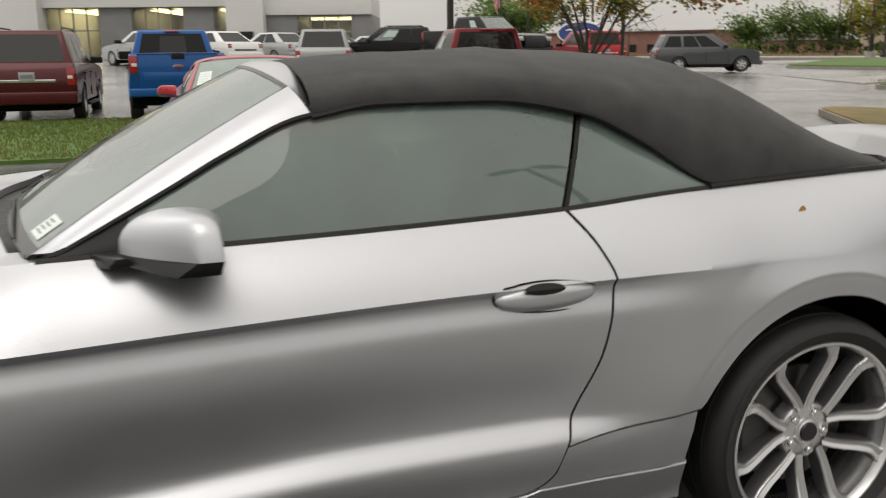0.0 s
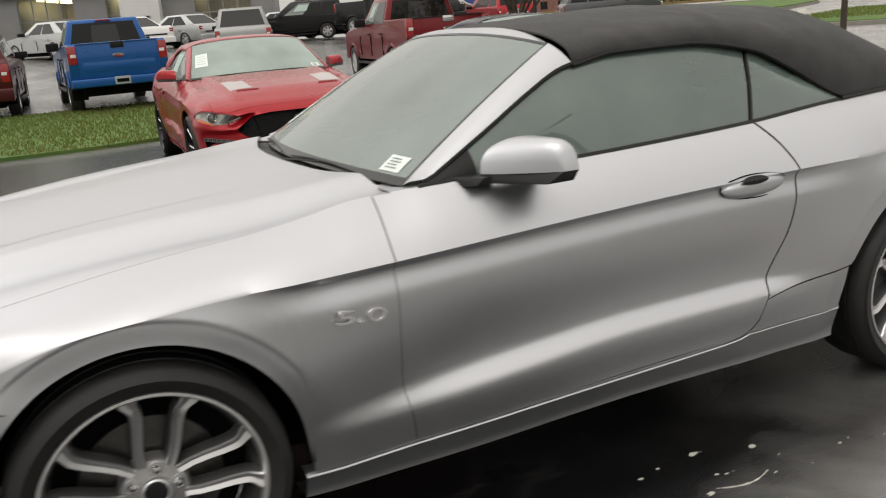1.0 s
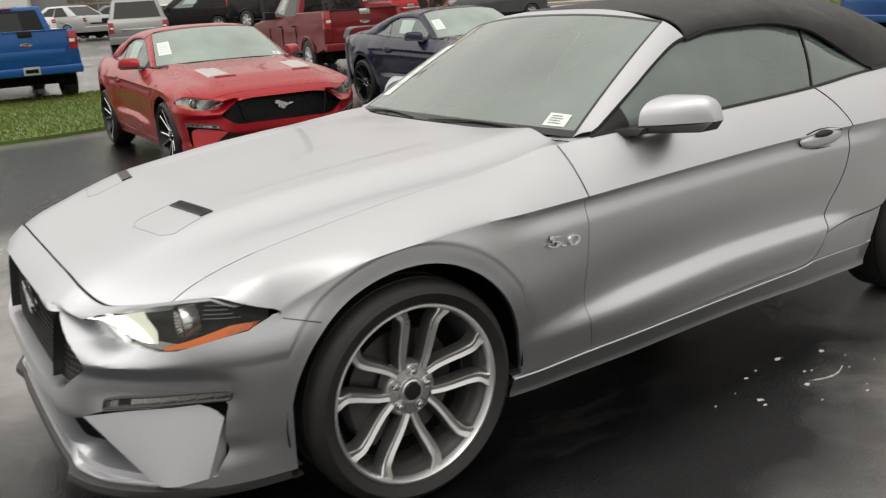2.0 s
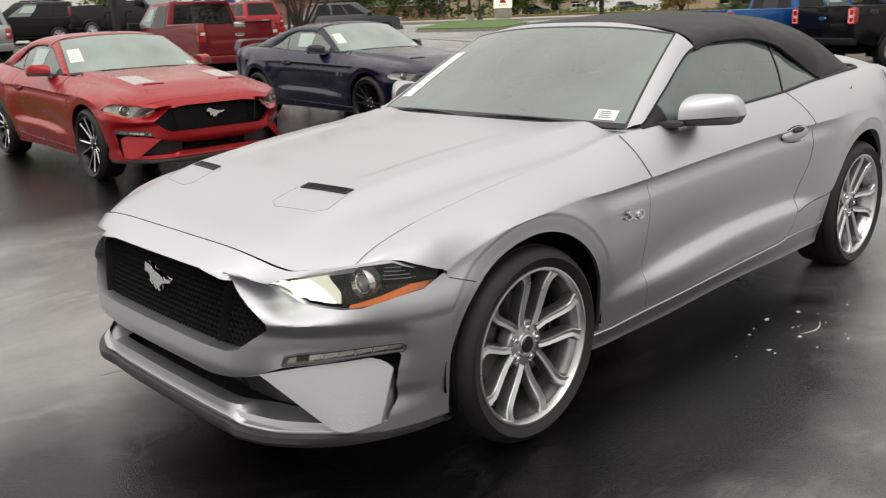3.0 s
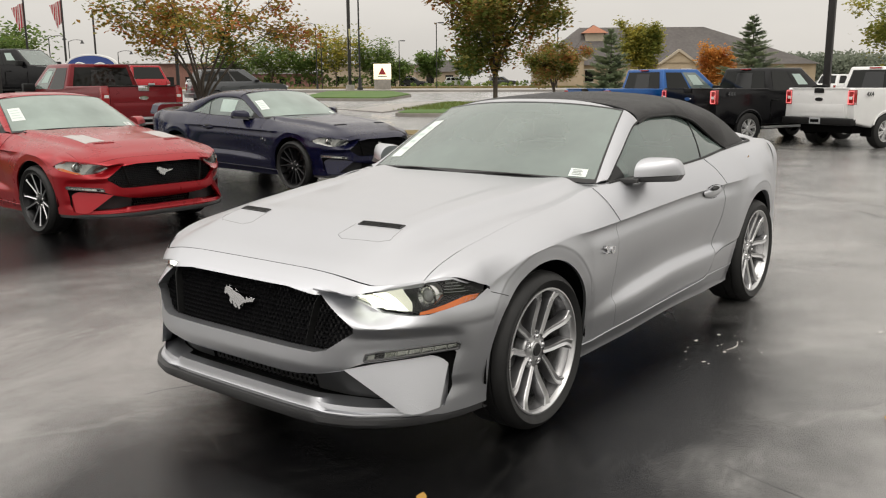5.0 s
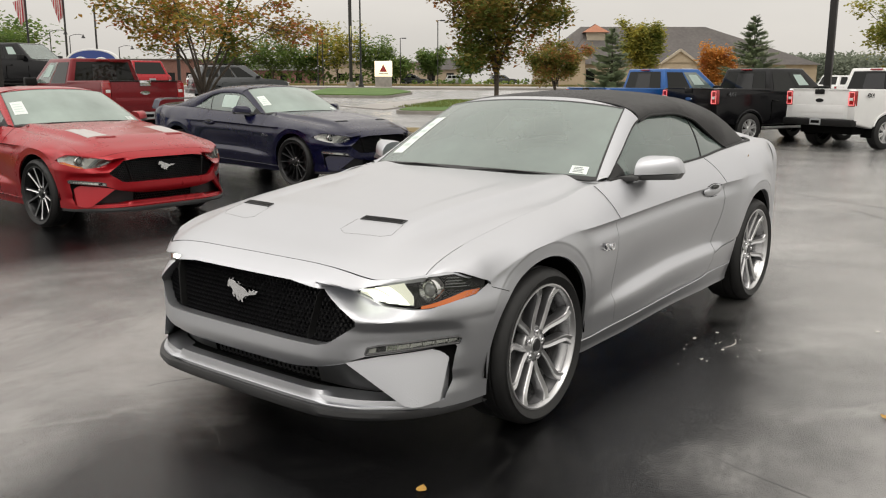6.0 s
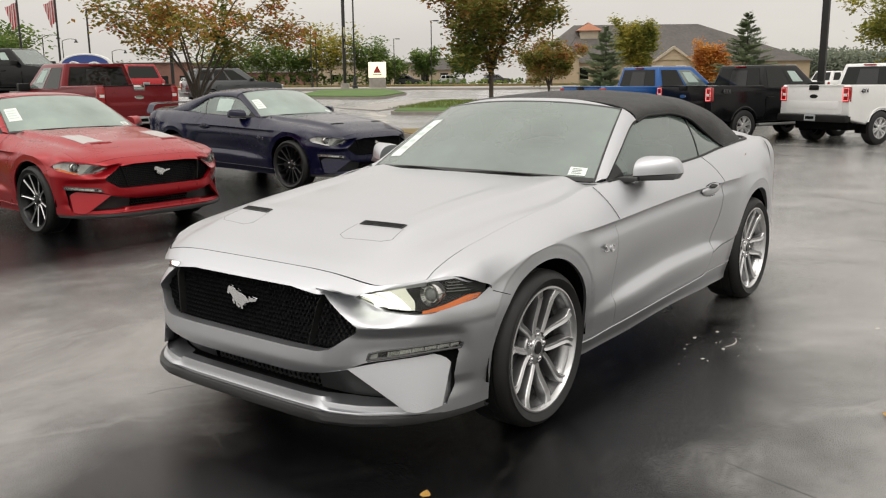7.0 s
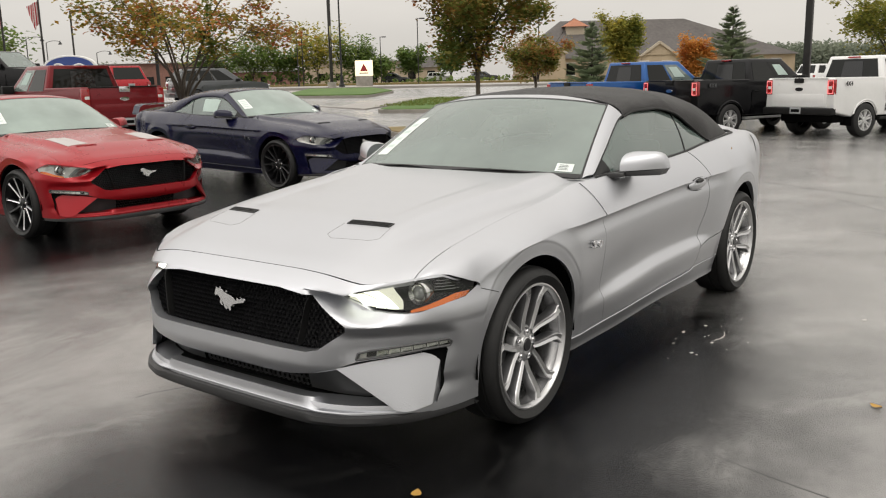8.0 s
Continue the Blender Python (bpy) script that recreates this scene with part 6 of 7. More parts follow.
    for s in (1, -1):
        for x in doors:
            bm = bmesh.new()
            box(bm, (x - 0.004, s * (w - 0.02), lo + 0.10), (x + 0.004, s * (w + 0.0015), belt - 0.22))
            part("door_seam", bm, CAVITY, car)
        for x in doors[1:]:
            bm = bmesh.new()
            box(bm, (x + 0.06, s * (w - 0.03), belt - 0.20), (x + 0.26, s * (w + 0.025), belt - 0.165), 0.008)
            part("door_handle", bm, paint if not big else TRIM, car)
        bm = bmesh.new()
        box(bm, (bx[0] - 0.42, s * (gb - 0.02), belt + 0.0), (bx[0] - 0.28, s * (gb + 0.26), belt + 0.19 if big else belt + 0.14), 0.03, 3)
        part("door_mirror", bm, TRIM, car)
        if kind != "saloon":
            bm = bmesh.new()
            box(bm, (-ax + 0.52, s * (w - 0.10), lo - 0.10), (ax - 0.52, s * (w + 0.03), lo - 0.04), 0.02)
            part("running_board", bm, POLISHED if paint is BLACK and text else TRIM, car)
        # lamps
        bm = bmesh.new()
        zt = belt + 0.09 if big else belt - 0.06
        hgt = 0.36 if big else 0.34 if kind == "suv" else 0.16
        box(bm, (r - 0.012, s * (w - 0.205), zt - hgt), (r + 0.10, s * (w - 0.035), zt), 0.02)
        lit = rear_lamp is RED_GLOW
        tl = part("tail_lamp", bm, RED_LENS if lit else rear_lamp, car)
        if lit:
            bm = bmesh.new()
            ya, yb = s * (w - 0.19), s * (w - 0.05)
            tube(bm, [(r - 0.016, ya, zt - hgt + 0.035), (r - 0.016, yb, zt - hgt + 0.035), (r - 0.016, yb, zt - hgt * 0.42), (r - 0.016, s * (w - 0.10), zt - hgt * 0.42), (r - 0.016, yb, zt - hgt * 0.42), (r - 0.016, yb, zt - 0.035), (r - 0.016, ya, zt - 0.035), (r - 0.016, ya, zt - hgt + 0.035)], 0.014, 5)
            part("light_bar", bm, RED_GLOW, tl)
        bm = bmesh.new()
        box(bm, (r - 0.017, s * (w - 0.19), zt - hgt * 0.62), (r, s * (w - 0.085), zt - hgt * 0.44), 0.004)
        part("reverse_lamp", bm, WHITE_PLASTIC, tl)
        bm = bmesh.new()
        box(bm, (f - 0.16, s * (w - 0.36), sp["nose"] - 0.20), (f + 0.004, s * (w - 0.07), sp["nose"] - 0.04), 0.025)
        part("headlight", bm, REFLECTOR, car)
        for x in (ax, -ax):
            ms = wheels or (WHEELS_BIG if big else WHEELS_MID)
            wh = shared("wheel", ms["tyre"], car, pose(x, s * (w - 0.125), 0.405 if ms is not WHEELS_MID else 0.36, 0, 20, 0 if s > 0 else 180))
            shared("rim", ms["rim"], wh)
            shared("brake", ms["brake"], wh)
            bm = bmesh.new()
            lathe(bm, [(sp["ar"] - 0.004, 0.0), (sp["ar"] - 0.004, -0.30), (0.05, -0.30)], 16, start=radians(-15), sweep=radians(210))
            for v in bm.verts:
                v.co = Vector((x + v.co.x, s * (w - 0.04 + v.co.y), sp["rr"] + v.co.z))
            part("wheel_well", bm, CAVITY, car)
            if big:
                bm = bmesh.new()
                pts = arc(x, sp["rr"], sp["ar"] + 0.012, lo + 0.06, 16)
                tube(bm, [(p, s * (w - 0.006), q) for p, q in pts], 0.022, 6)
                part("arch_trim", bm, paint, car)
    bm = bmesh.new()
    box(bm, (f - 0.02, -0.55, sp["nose"] - 0.42), (f + 0.015, 0.55, sp["nose"] - 0.06), 0.02)
    part("front_grille", bm, GRILLE, car)
    bm = bmesh.new()
    box(bm, (f - 0.20, -w + 0.03, lo - 0.02), (f + 0.06, w - 0.03, lo + 0.20), 0.05, 3)
    part("front_bumper", bm, bumper or paint, car)
    bm = bmesh.new()
    zb0 = 0.56 if big else lo
    box(bm, (r - 0.10, -w + 0.02, zb0), (r + 0.12, w - 0.02, zb0 + (0.17 if big else 0.24)), 0.045, 3)
    part("rear_bumper", bm, bumper or paint, car)
    bm = bmesh.new()
    box(bm, (r + 0.3, -w + 0.25, lo - 0.14), (f - 0.4, w - 0.25, lo + 0.05), 0.03)
    part("underbody", bm, CAVITY, car)
    if big:
        bm = bmesh.new()
        box(bm, (r - 0.008, -w + 0.215, 0.74), (r + 0.03, w - 0.215, belt + 0.115), 0.012)
        gate = part("tailgate", bm, paint, car)
        bm = bmesh.new()
        box(bm, (r - 0.013, -w + 0.30, 0.86), (r, w - 0.30, 1.05), 0.004)
        part("gate_panel", bm, paint, gate)
        bm = bmesh.new()
        box(bm, (r - 0.03, -w + 0.20, belt + 0.105), (r + 0.06, w - 0.20, belt + 0.135), 0.012)
        part("gate_lip", bm, TRIM if paint is DARK_RED else paint, gate)
        bm = bmesh.new()
        box(bm, (r - 0.034, -0.13, 1.31), (r, 0.13, 1.43), 0.012)
        part("gate_handle", bm, TRIM if paint is not DARK_RED else CHROME, gate)
        bm = bmesh.new()
        lathe(bm, [(0.0, 0.012), (0.05, 0.011), (0.055, 0.0)], 24, axis="x")
        for v in bm.verts:
            v.co = Vector((r - 0.008 - v.co.x, v.co.y * 2.1, 1.16 + v.co.z * 0.85))
        part("badge", bm, TRIM if paint is WHITE else CHROME, gate, "dark oval badge" if paint is WHITE else "chrome oval badge")
        bm = bmesh.new()
        box(bm, (-1.14, -w + 0.09, belt + 0.10), (r + 0.08, w - 0.09, belt + 0.112))
        part("bed_floor", bm, TRIM, car)
        bm = bmesh.new()
        box(bm, (tx[1] - 0.055, -0.16, roof - 0.05), (tx[1] + 0.01, 0.16, roof - 0.015), 0.008)
        part("brake_lamp", bm, RED_LENS, car)
        if text:
            for s in (1, -1):
                lettering("bed_lettering", text, 0.15, 0.004, GREY if paint is not WHITE else BLACK, car, Matrix.Translation((-2.5, s * (w + 0.001), 1.28)) @ pose(0, 0, 0, 90, 0, 180 if s > 0 else 0))
    else:
        bm = bmesh.new()
        box(bm, (r - 0.012, -0.55, belt - 0.34), (r + 0.01, 0.55, belt - 0.28), 0.006)
        part("trunk_trim", bm, CHROME if kind == "suv" else TRIM, car)
    if plate:
        bm = bmesh.new()
        zc = 0.66 if big else belt - 0.22
        box(bm, (r - (0.112 if big else 0.016), -0.155, zc - 0.08), (r - (0.10 if big else 0.0), 0.155, zc + 0.08), 0.004)
        pl = part("plate", bm, PLATE, car)
        bm = bmesh.new()
        box(bm, (r - (0.116 if big else 0.020), -0.12, zc - 0.04), (r - (0.112 if big else 0.016), 0.12, zc + 0.03))
        part("plate_bar", bm, INK if not big else CAVITY, pl)
    if rack:
        for s in (1, -1):
            bm = bmesh.new()
            tube(bm, [(tx[0] - 0.15, s * (gt - 0.05), roof), (tx[0] - 0.25, s * (gt - 0.05), roof + 0.06), (tx[1] + 0.3, s * (gt - 0.05), roof + 0.06), (tx[1] + 0.2, s * (gt - 0.05), roof)], 0.02, 6)
            part("roof_rail", bm, TRIM, car)
    return car


sports_car(pose(-2.107, -5.62, 0, 0, 0, 88.4), RED, "bright red fastback sports car with silver hood decals", "coupe_car", coupe=True, fine=0.6, badge=False, wheels="thin", rim_mat=DARK_ALLOY, hood_stripe=True)
sports_car(pose(-6.0, -6.15, 0, 0, 0, 88.4), NAVY, "dark navy fastback sports car with rear spoiler", "coupe_car", coupe=True, fine=0.6, wheels="mesh", rim_mat=DARK_ALLOY, spoiler=True)
vehicle("pickup", pose(-1.55, -19.15, 0, 0, 0, -89), BLUE, "bright blue pickup parked facing away", "pickup_truck", bumper=BLUE)
vehicle("suv", pose(1.28, -20.0, 0, 0, 0, -93), MAROON, "dark red boxy suv with privacy glass", "suv", rack=True).scale = (1.04, 1.0, 1.08)
vehicle("pickup", pose(-8.64, -17.5, 0, 0, 0, -96), DARK_RED, "dark red crew cab pickup facing away", "pickup_truck", bumper=DARK_RED, sticker=True)
vehicle("pickup", pose(-21.28, -4.72, 0, 0, 0, 155.5), BLACK, "black crew cab pickup with bright wheels", "pickup_truck", rear_lamp=RED_GLOW, bumper=TRIM, text="4X4", plate=False)
vehicle("pickup", pose(-21.83, -1.66, 0, 0, 0, 155.5), WHITE, "white pickup with black rear bumper", "pickup_truck", rear_lamp=RED_GLOW, bumper=TRIM, text="4X4")
vehicle("pickup", pose(-20.64, -7.32, 0, 0, 0, 155), BLUE, "bright blue crew cab pickup beside black one", "pickup_truck", bumper=BLUE, plate=False, sticker=True)
vehicle("pickup", pose(-14.75, -32.5, 0.3, 0, 0, 112), BLACK, "tall black pickup on dark wheels", "pickup_truck", bumper=TRIM, plate=False, clear=True).scale = (1.04, 1.04, 1.06)
vehicle("suv", pose(-26.65, -33.7, 0, 0, 0, 158), GREY, "charcoal grey suv parked side on", "suv", rack=True)
vehicle("suv", pose(-7.3, -29.6, 0, 0, 0, -104), DULL_SILVER, "dull silver suv facing away", "suv", plate=False)
vehicle("suv", pose(-11.8, -38.4, 0, 0, 0, -18), BLACK, "black suv with pale roof rails", "suv", rack=True, sticker=True)
vehicle("suv", pose(-20.5, -34.5, 0, 0, 0, -95), RED, "red suv parked in the row", "suv")
vehicle("suv", pose(-24.0, -40.5, 0, 0, 0, -95), RED, "red suv parked further back", "suv")
vehicle("suv", pose(-61.5, -11.6, 0, 0, 0, 150), WHITE, "white suv far behind the pickups", "suv")
for k in range(6):
    vehicle("saloon", pose(-1.0 - 2.75 * k, -36.0 - 1.6 * k, 0, 0, 0, -60), (PALE, WHITE, PALE, GREY, PALE, BLACK)[k], ("pale silver saloon in a parked row", "white saloon in a parked row", "pale silver saloon in a parked row", "grey saloon in a parked row", "pale silver saloon in a parked row", "black saloon in a parked row")[k], "saloon_car", group="cars in front of the dealership", plate=False)
vehicle("pickup", pose(-6.0, -60.6, 0, 0, 0, 150), WHITE, "white pickup near the dealership front", "pickup_truck", plate=False)
for l, d, p, lab in ((-46, 160, WHITE, "white car beyond the road"), (-6, 158, GREY, "grey car beyond the road"), (2, 160, WHITE, "white car beyond the road"), (10, 158, GREY, "grey car beyond the road"), (18, 160, WHITE, "white car beyond the road"), (24, 158, NAVY, "navy car beyond the road")):
    x, y = along(l, d)
    vehicle("suv", pose(x, y, 0.1, 0, 0, 127 + l), p, lab, "suv", plate=False, group="cars beyond the road")


# ---- trees ----
BARK = speckle(shader("tree_bark", (0.085, 0.07, 0.055), 0.9), 0.4, 8.0, bump=0.4, bump_scale=40)
MAPLE = island_colour("maple_leaves", [(0.085, 0.142, 0.023), (0.190, 0.209, 0.038), (0.380, 0.247, 0.048), (0.456, 0.123, 0.038), (0.304, 0.057, 0.034)], 0.55)
MAPLE_RED = island_colour("reddish_maple_leaves", [(0.095, 0.142, 0.027), (0.150, 0.185, 0.034), (0.270, 0.225, 0.050), (0.400, 0.172, 0.057), (0.340, 0.120, 0.050)], 0.6)
GREEN_LEAF = island_colour("green_leaves", [(0.075, 0.14, 0.03), (0.14, 0.21, 0.05), (0.25, 0.29, 0.075)], 0.4)
YELLOW_LEAF = island_colour("yellowing_leaves", [(0.133, 0.190, 0.038), (0.323, 0.304, 0.057), (0.600, 0.456, 0.076)], 0.4)
ORANGE_LEAF = island_colour("orange_leaves", [(0.475, 0.152, 0.038), (0.600, 0.285, 0.057), (0.570, 0.323, 0.095)], 0.5)
NEEDLE = island_colour("spruce_needles", [(0.16, 0.21, 0.12), (0.24, 0.29, 0.17), (0.34, 0.36, 0.22)], 1.0)
# air haze painted into the leaf colour, which is paler and greyer for it
HAZE_LEAF = island_colour("hazed_leaves", [(0.17, 0.20, 0.15), (0.24, 0.27, 0.20), (0.31, 0.32, 0.24)], 0.05)


def leaf_mesh(name, spots, size, mat, parent, seed, droop=0.4):
    rnd = random.Random(seed)
    verts, faces = [], []
    for p, r in spots:
        a, b, s = rnd.uniform(0, 6.283), rnd.gauss(0, droop), size * rnd.uniform(0.6, 1.35)
        u = Vector((math.cos(a), math.sin(a), b)).normalized()
        v = Vector((-math.sin(a), math.cos(a), rnd.gauss(0, 0.5))).normalized()
        n = len(verts)
        mid = u.cross(v) * 0.12 * s
        verts += [p - u * s * 0.5, p - v * s * 0.42 + mid, p + u * s * 0.5, p + v * s * 0.42 + mid]
        faces += [(n, n + 1, n + 2), (n, n + 2, n + 3)]
    me = bpy.data.meshes.new(name)
    me.from_pydata([tuple(v) for v in verts], [], faces)
    me.materials.append(mat)
    ob = new(name, me)
    ob.parent = parent
    return ob


def broadleaf(m, height, fork, spread_r, mat, leaves, size, label, seed, limbs=7, trunk_r=0.09, clump=0.35, upright=0.75, bare=0.0):
    """A tapered trunk, limbs that fork twice, and leaves in drifts round the twigs."""
    rnd = random.Random(seed)
    m = Matrix.Translation((0, 0, gz(m.translation.x, m.translation.y))) @ m
    tree = thing("tree", m, label, "tree")
    bm = bmesh.new()
    tube(bm, [(0, 0, 0), (0.02, 0.01, fork * 0.5), (0, 0.03, fork), (0.03, 0.02, fork * 1.15)], [trunk_r * 1.25, trunk_r, trunk_r * 0.9, trunk_r * 0.7], 10)
    part("trunk", bm, BARK, tree)
    tips = []
    bm = bmesh.new()
    for k in range(limbs):
        a = 6.283 * (k + rnd.uniform(-0.3, 0.3)) / limbs
        reach = spread_r * rnd.uniform(0.55, 1.0)
        top = fork + (height - fork) * rnd.uniform(0.55, 1.0) * (1.15 - 0.45 * reach / spread_r)
        p0 = Vector((0, 0, fork * rnd.uniform(0.8, 1.1)))
        p3 = Vector((reach * math.cos(a), reach * math.sin(a), top))
        p1 = p0.lerp(p3, 0.35) + Vector((-0.1 * p3.x, -0.1 * p3.y, upright * 0.12 * height))
        pts = []
        for t in spread(0, 1, 8):
            q = (1 - t) ** 2 * p0 + 2 * t * (1 - t) * p1 + t * t * p3
            pts.append(q + Vector((rnd.gauss(0, 0.02), rnd.gauss(0, 0.02), 0)) * (height * 0.2))
        tube(bm, pts, [trunk_r * 0.55 * (1 - 0.88 * t) for t in spread(0, 1, 8)], 6)
        for j in range(7):
            t = rnd.uniform(0.3, 1.0)
            i = min(7, int(t * 8))
            q0 = pts[i].lerp(pts[i + 1], t * 8 - i) if i < 8 else pts[-1]
            d = Vector((rnd.gauss(0, 1) + 0.6 * math.cos(a), rnd.gauss(0, 1) + 0.6 * math.sin(a), rnd.gauss(0.25, 0.5))).normalized()
            ln = spread_r * rnd.uniform(0.25, 0.5)
            q1, q2 = q0 + d * ln * 0.5 + Vector((0, 0, 0.05)), q0 + d * ln
            tube(bm, [q0, q1, q2], [trunk_r * 0.16, trunk_r * 0.10, trunk_r * 0.04], 5)
            for _ in range(3):
                e = (d + Vector((rnd.gauss(0, 0.7), rnd.gauss(0, 0.7), rnd.gauss(0, 0.5)))).normalized()
                b0 = q0.lerp(q2, rnd.uniform(0.4, 1))
                b1 = b0 + e * ln * rnd.uniform(0.3, 0.6)
                tube(bm, [b0, b1], [trunk_r * 0.06, trunk_r * 0.03], 4)
                if b1.z > fork + bare * (height - fork):
                    tips.append((b0, b1))
    tagged(part("branching", bm, BARK, tree), kind="stuff")
    spots = []
    while len(spots) < leaves:
        b0, b1 = rnd.choice(tips)
        p = b0.lerp(b1, rnd.uniform(0.2, 1.15)) + Vector((rnd.gauss(0, 1), rnd.gauss(0, 1), rnd.gauss(0, 0.8))) * clump * spread_r * 0.28
        spots.append((p, 0))
    crown = leaf_mesh("crown", spots, size, mat, tree, seed + 1)
    return tree


def spruce(m, height, radius, label, seed):
    rnd = random.Random(seed)
    m = Matrix.Translation((0, 0, gz(m.translation.x, m.translation.y))) @ m
    tree = thing("spruce_tree", m, label, "tree")
    bm = bmesh.new()
    tube(bm, [(0, 0, 0), (0, 0, height * 0.5), (0, 0, height)], [0.11, 0.06, 0.012], 8)
    part("trunk", bm, BARK, tree)
    verts, faces = [], []
    for k in range(int(height * 42)):
        t = rnd.random() ** 1.2
        z = 0.3 + t * (height - 0.35)
        a = rnd.uniform(0, 6.283)
        ln = radius * (1 - t) ** 0.9 * rnd.uniform(0.65, 1.12) + 0.07
        for j in range(int(14 + 42 * ln)):
            s = rnd.uniform(0.15, 1.0)
            p = Vector((math.cos(a) * ln * s, math.sin(a) * ln * s, z - 0.20 * ln * s + 0.30 * ln * s * s + rnd.gauss(0, 0.03)))
            side = Vector((-math.sin(a), math.cos(a), 0)) * rnd.uniform(-1, 1) * 0.30 * ln * (1 - s * 0.7)
            d = (Vector((math.cos(a), math.sin(a), 0.35)) + side * 1.5).normalized() * 0.22
            u = Vector((-d.y, d.x, 0.05)).normalized() * 0.05
            q = p + side
            i = len(verts)
            verts += [q - u, q + u, q + d * 1.1 + Vector((0, 0, rnd.gauss(0, 0.03)))]
            faces.append((i, i + 1, i + 2))
    me = bpy.data.meshes.new("crown")
    me.from_pydata([tuple(v) for v in verts], [], faces)
    me.materials.append(NEEDLE)
    ob = new("crown", me)
    ob.parent = tree
    return tree


broadleaf(pose(-10.75, -15.6, 0, 0, 0, 20), 5.8, 0.95, 2.5, MAPLE, 8000, 0.115, "young maple turning red and gold, half bare", 11, limbs=9, trunk_r=0.075, clump=0.24, bare=0.26)
broadleaf(pose(-13.0, -8.2, 0.1, 0, 0, 70), 4.6, 1.65, 1.45, MAPLE_RED, 11000, 0.11, "young maple with olive and rust leaves", 23, limbs=8, trunk_r=0.055, upright=1.0)
spruce(pose(-46.9, -22.5, 0), 4.6, 2.1, "dark green young spruce behind pickups", 4)
spruce(pose(-52.0, -15.4, 0), 5.4, 2.5, "blue-green young spruce behind pickups", 8)
broadleaf(pose(-62.0, -27.4, 0, 0, 0, 0), 8.0, 1.3, 1.6, YELLOW_LEAF, 9000, 0.24, "round yellow-green tree beside the far building", 31, limbs=12, clump=0.6)
broadleaf(pose(-58.0, -19.9, 0, 0, 0, 40), 4.9, 0.4, 1.05, ORANGE_LEAF, 9000, 0.18, "small tree in bright orange autumn leaf", 37, limbs=13, clump=0.75)
broadleaf(pose(-36.0, -3.6, 0, 0, 0, 40), 6.2, 1.6, 2.4, YELLOW_LEAF, 7000, 0.15, "green and yellow tree behind white pickup", 41)
broadleaf(pose(-48.3, -27.4, 0, 0, 0, 0), 5.6, 0.8, 2.2, MAPLE_RED, 9000, 0.18, "small olive and yellow tree by the road", 43)
k = 0
for l, d, h, r, mat in ((-30, 150, 9, 4, GREEN_LEAF), (-24, 152, 8, 4, GREEN_LEAF), (-19, 150, 11, 4.5, YELLOW_LEAF), (-13, 154, 9, 4, GREEN_LEAF), (-9, 152, 6, 3, GREEN_LEAF), (-38, 155, 7, 4, GREEN_LEAF), (-3, 156, 7, 2.6, GREEN_LEAF), (4, 156, 6, 2.6, GREEN_LEAF), (-46, 90, 8, 4, GREEN_LEAF), (-52, 98, 9.5, 5, GREEN_LEAF), (33, 156, 6.5, 3, GREEN_LEAF), (26, 150, 7, 3, YELLOW_LEAF)):
    x, y = along(l, d)
    broadleaf(pose(x, y, 0.3, 0, 0, 50 * k), h, h * 0.16, r, mat, 2600, 0.5, "dense green tree beyond the road" if mat is GREEN_LEAF else "yellowing tree beyond the road", 60 + k, limbs=9, clump=0.6)
    k += 1


def hedge(name, pts, height, width, label, seed, mat=GREEN_LEAF, size=0.35, per=26):
    rnd = random.Random(seed)
    verts, faces = [], []
    for (x0, y0), (x1, y1) in zip(pts, pts[1:]):
        n = int(math.hypot(x1 - x0, y1 - y0) * per)
        for _ in range(n):
            t = rnd.random()
            h = height * (0.75 + 0.35 * noise.noise((x0 * (1 - t) + x1 * t, y0 * 0.2, seed)) + 0.2 * rnd.random())
            p = Vector((x0 + (x1 - x0) * t + rnd.gauss(0, width / 3), y0 + (y1 - y0) * t + rnd.gauss(0, width / 3), h * rnd.random() ** 0.6))
            u = Vector((rnd.gauss(0, 1), rnd.gauss(0, 1), rnd.gauss(0, 0.6))).normalized() * size
            v = u.cross(Vector((rnd.gauss(0, 1), rnd.gauss(0, 1), rnd.gauss(0, 1)))).normalized() * size * 0.7
            i = len(verts)
            verts += [p - u, p - v, p + u, p + v]
            faces += [(i, i + 1, i + 2), (i, i + 2, i + 3)]
    me = bpy.data.meshes.new(name)
    me.from_pydata([tuple(v) for v in verts], [], faces)
    me.materials.append(mat)
    return tagged(new(name, me), label, "hedge", kind="stuff")


hedge("hedge", [along(-40, 151), along(-8, 151)], 3.0, 2.5, "dense green hedge along the far verge", 2)
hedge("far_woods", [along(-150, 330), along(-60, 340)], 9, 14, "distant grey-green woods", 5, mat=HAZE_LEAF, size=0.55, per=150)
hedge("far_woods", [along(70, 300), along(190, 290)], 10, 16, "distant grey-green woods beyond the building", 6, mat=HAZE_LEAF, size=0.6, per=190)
# unseen trees behind the view, added to darken reflections in the car's side
hedge("reflection_tree_line", [(-75, 44), (-20, 48), (45, 50)], 5.0, 5, "tall dark unseen tree line added for the car's reflections", 15, size=0.34, per=190)
hedge("shrubs", [along(-6, 149), along(26, 149)], 1.5, 1.6, "low clipped shrubs along the far verge", 9, per=14)


# ---- poles, lamps, flags, signs ----
POLE = speckle(shader("bronze_pole", (0.03, 0.028, 0.026), 0.45, 0.3), 0.25, 4.0)
LAMP_HEAD = speckle(shader("lamp_head", (0.02, 0.02, 0.02), 0.4), 0.2, 6.0)
BANNER = speckle(shader("banner_cloth", (0.45, 0.43, 0.22), 0.8), 0.2, 3.0)


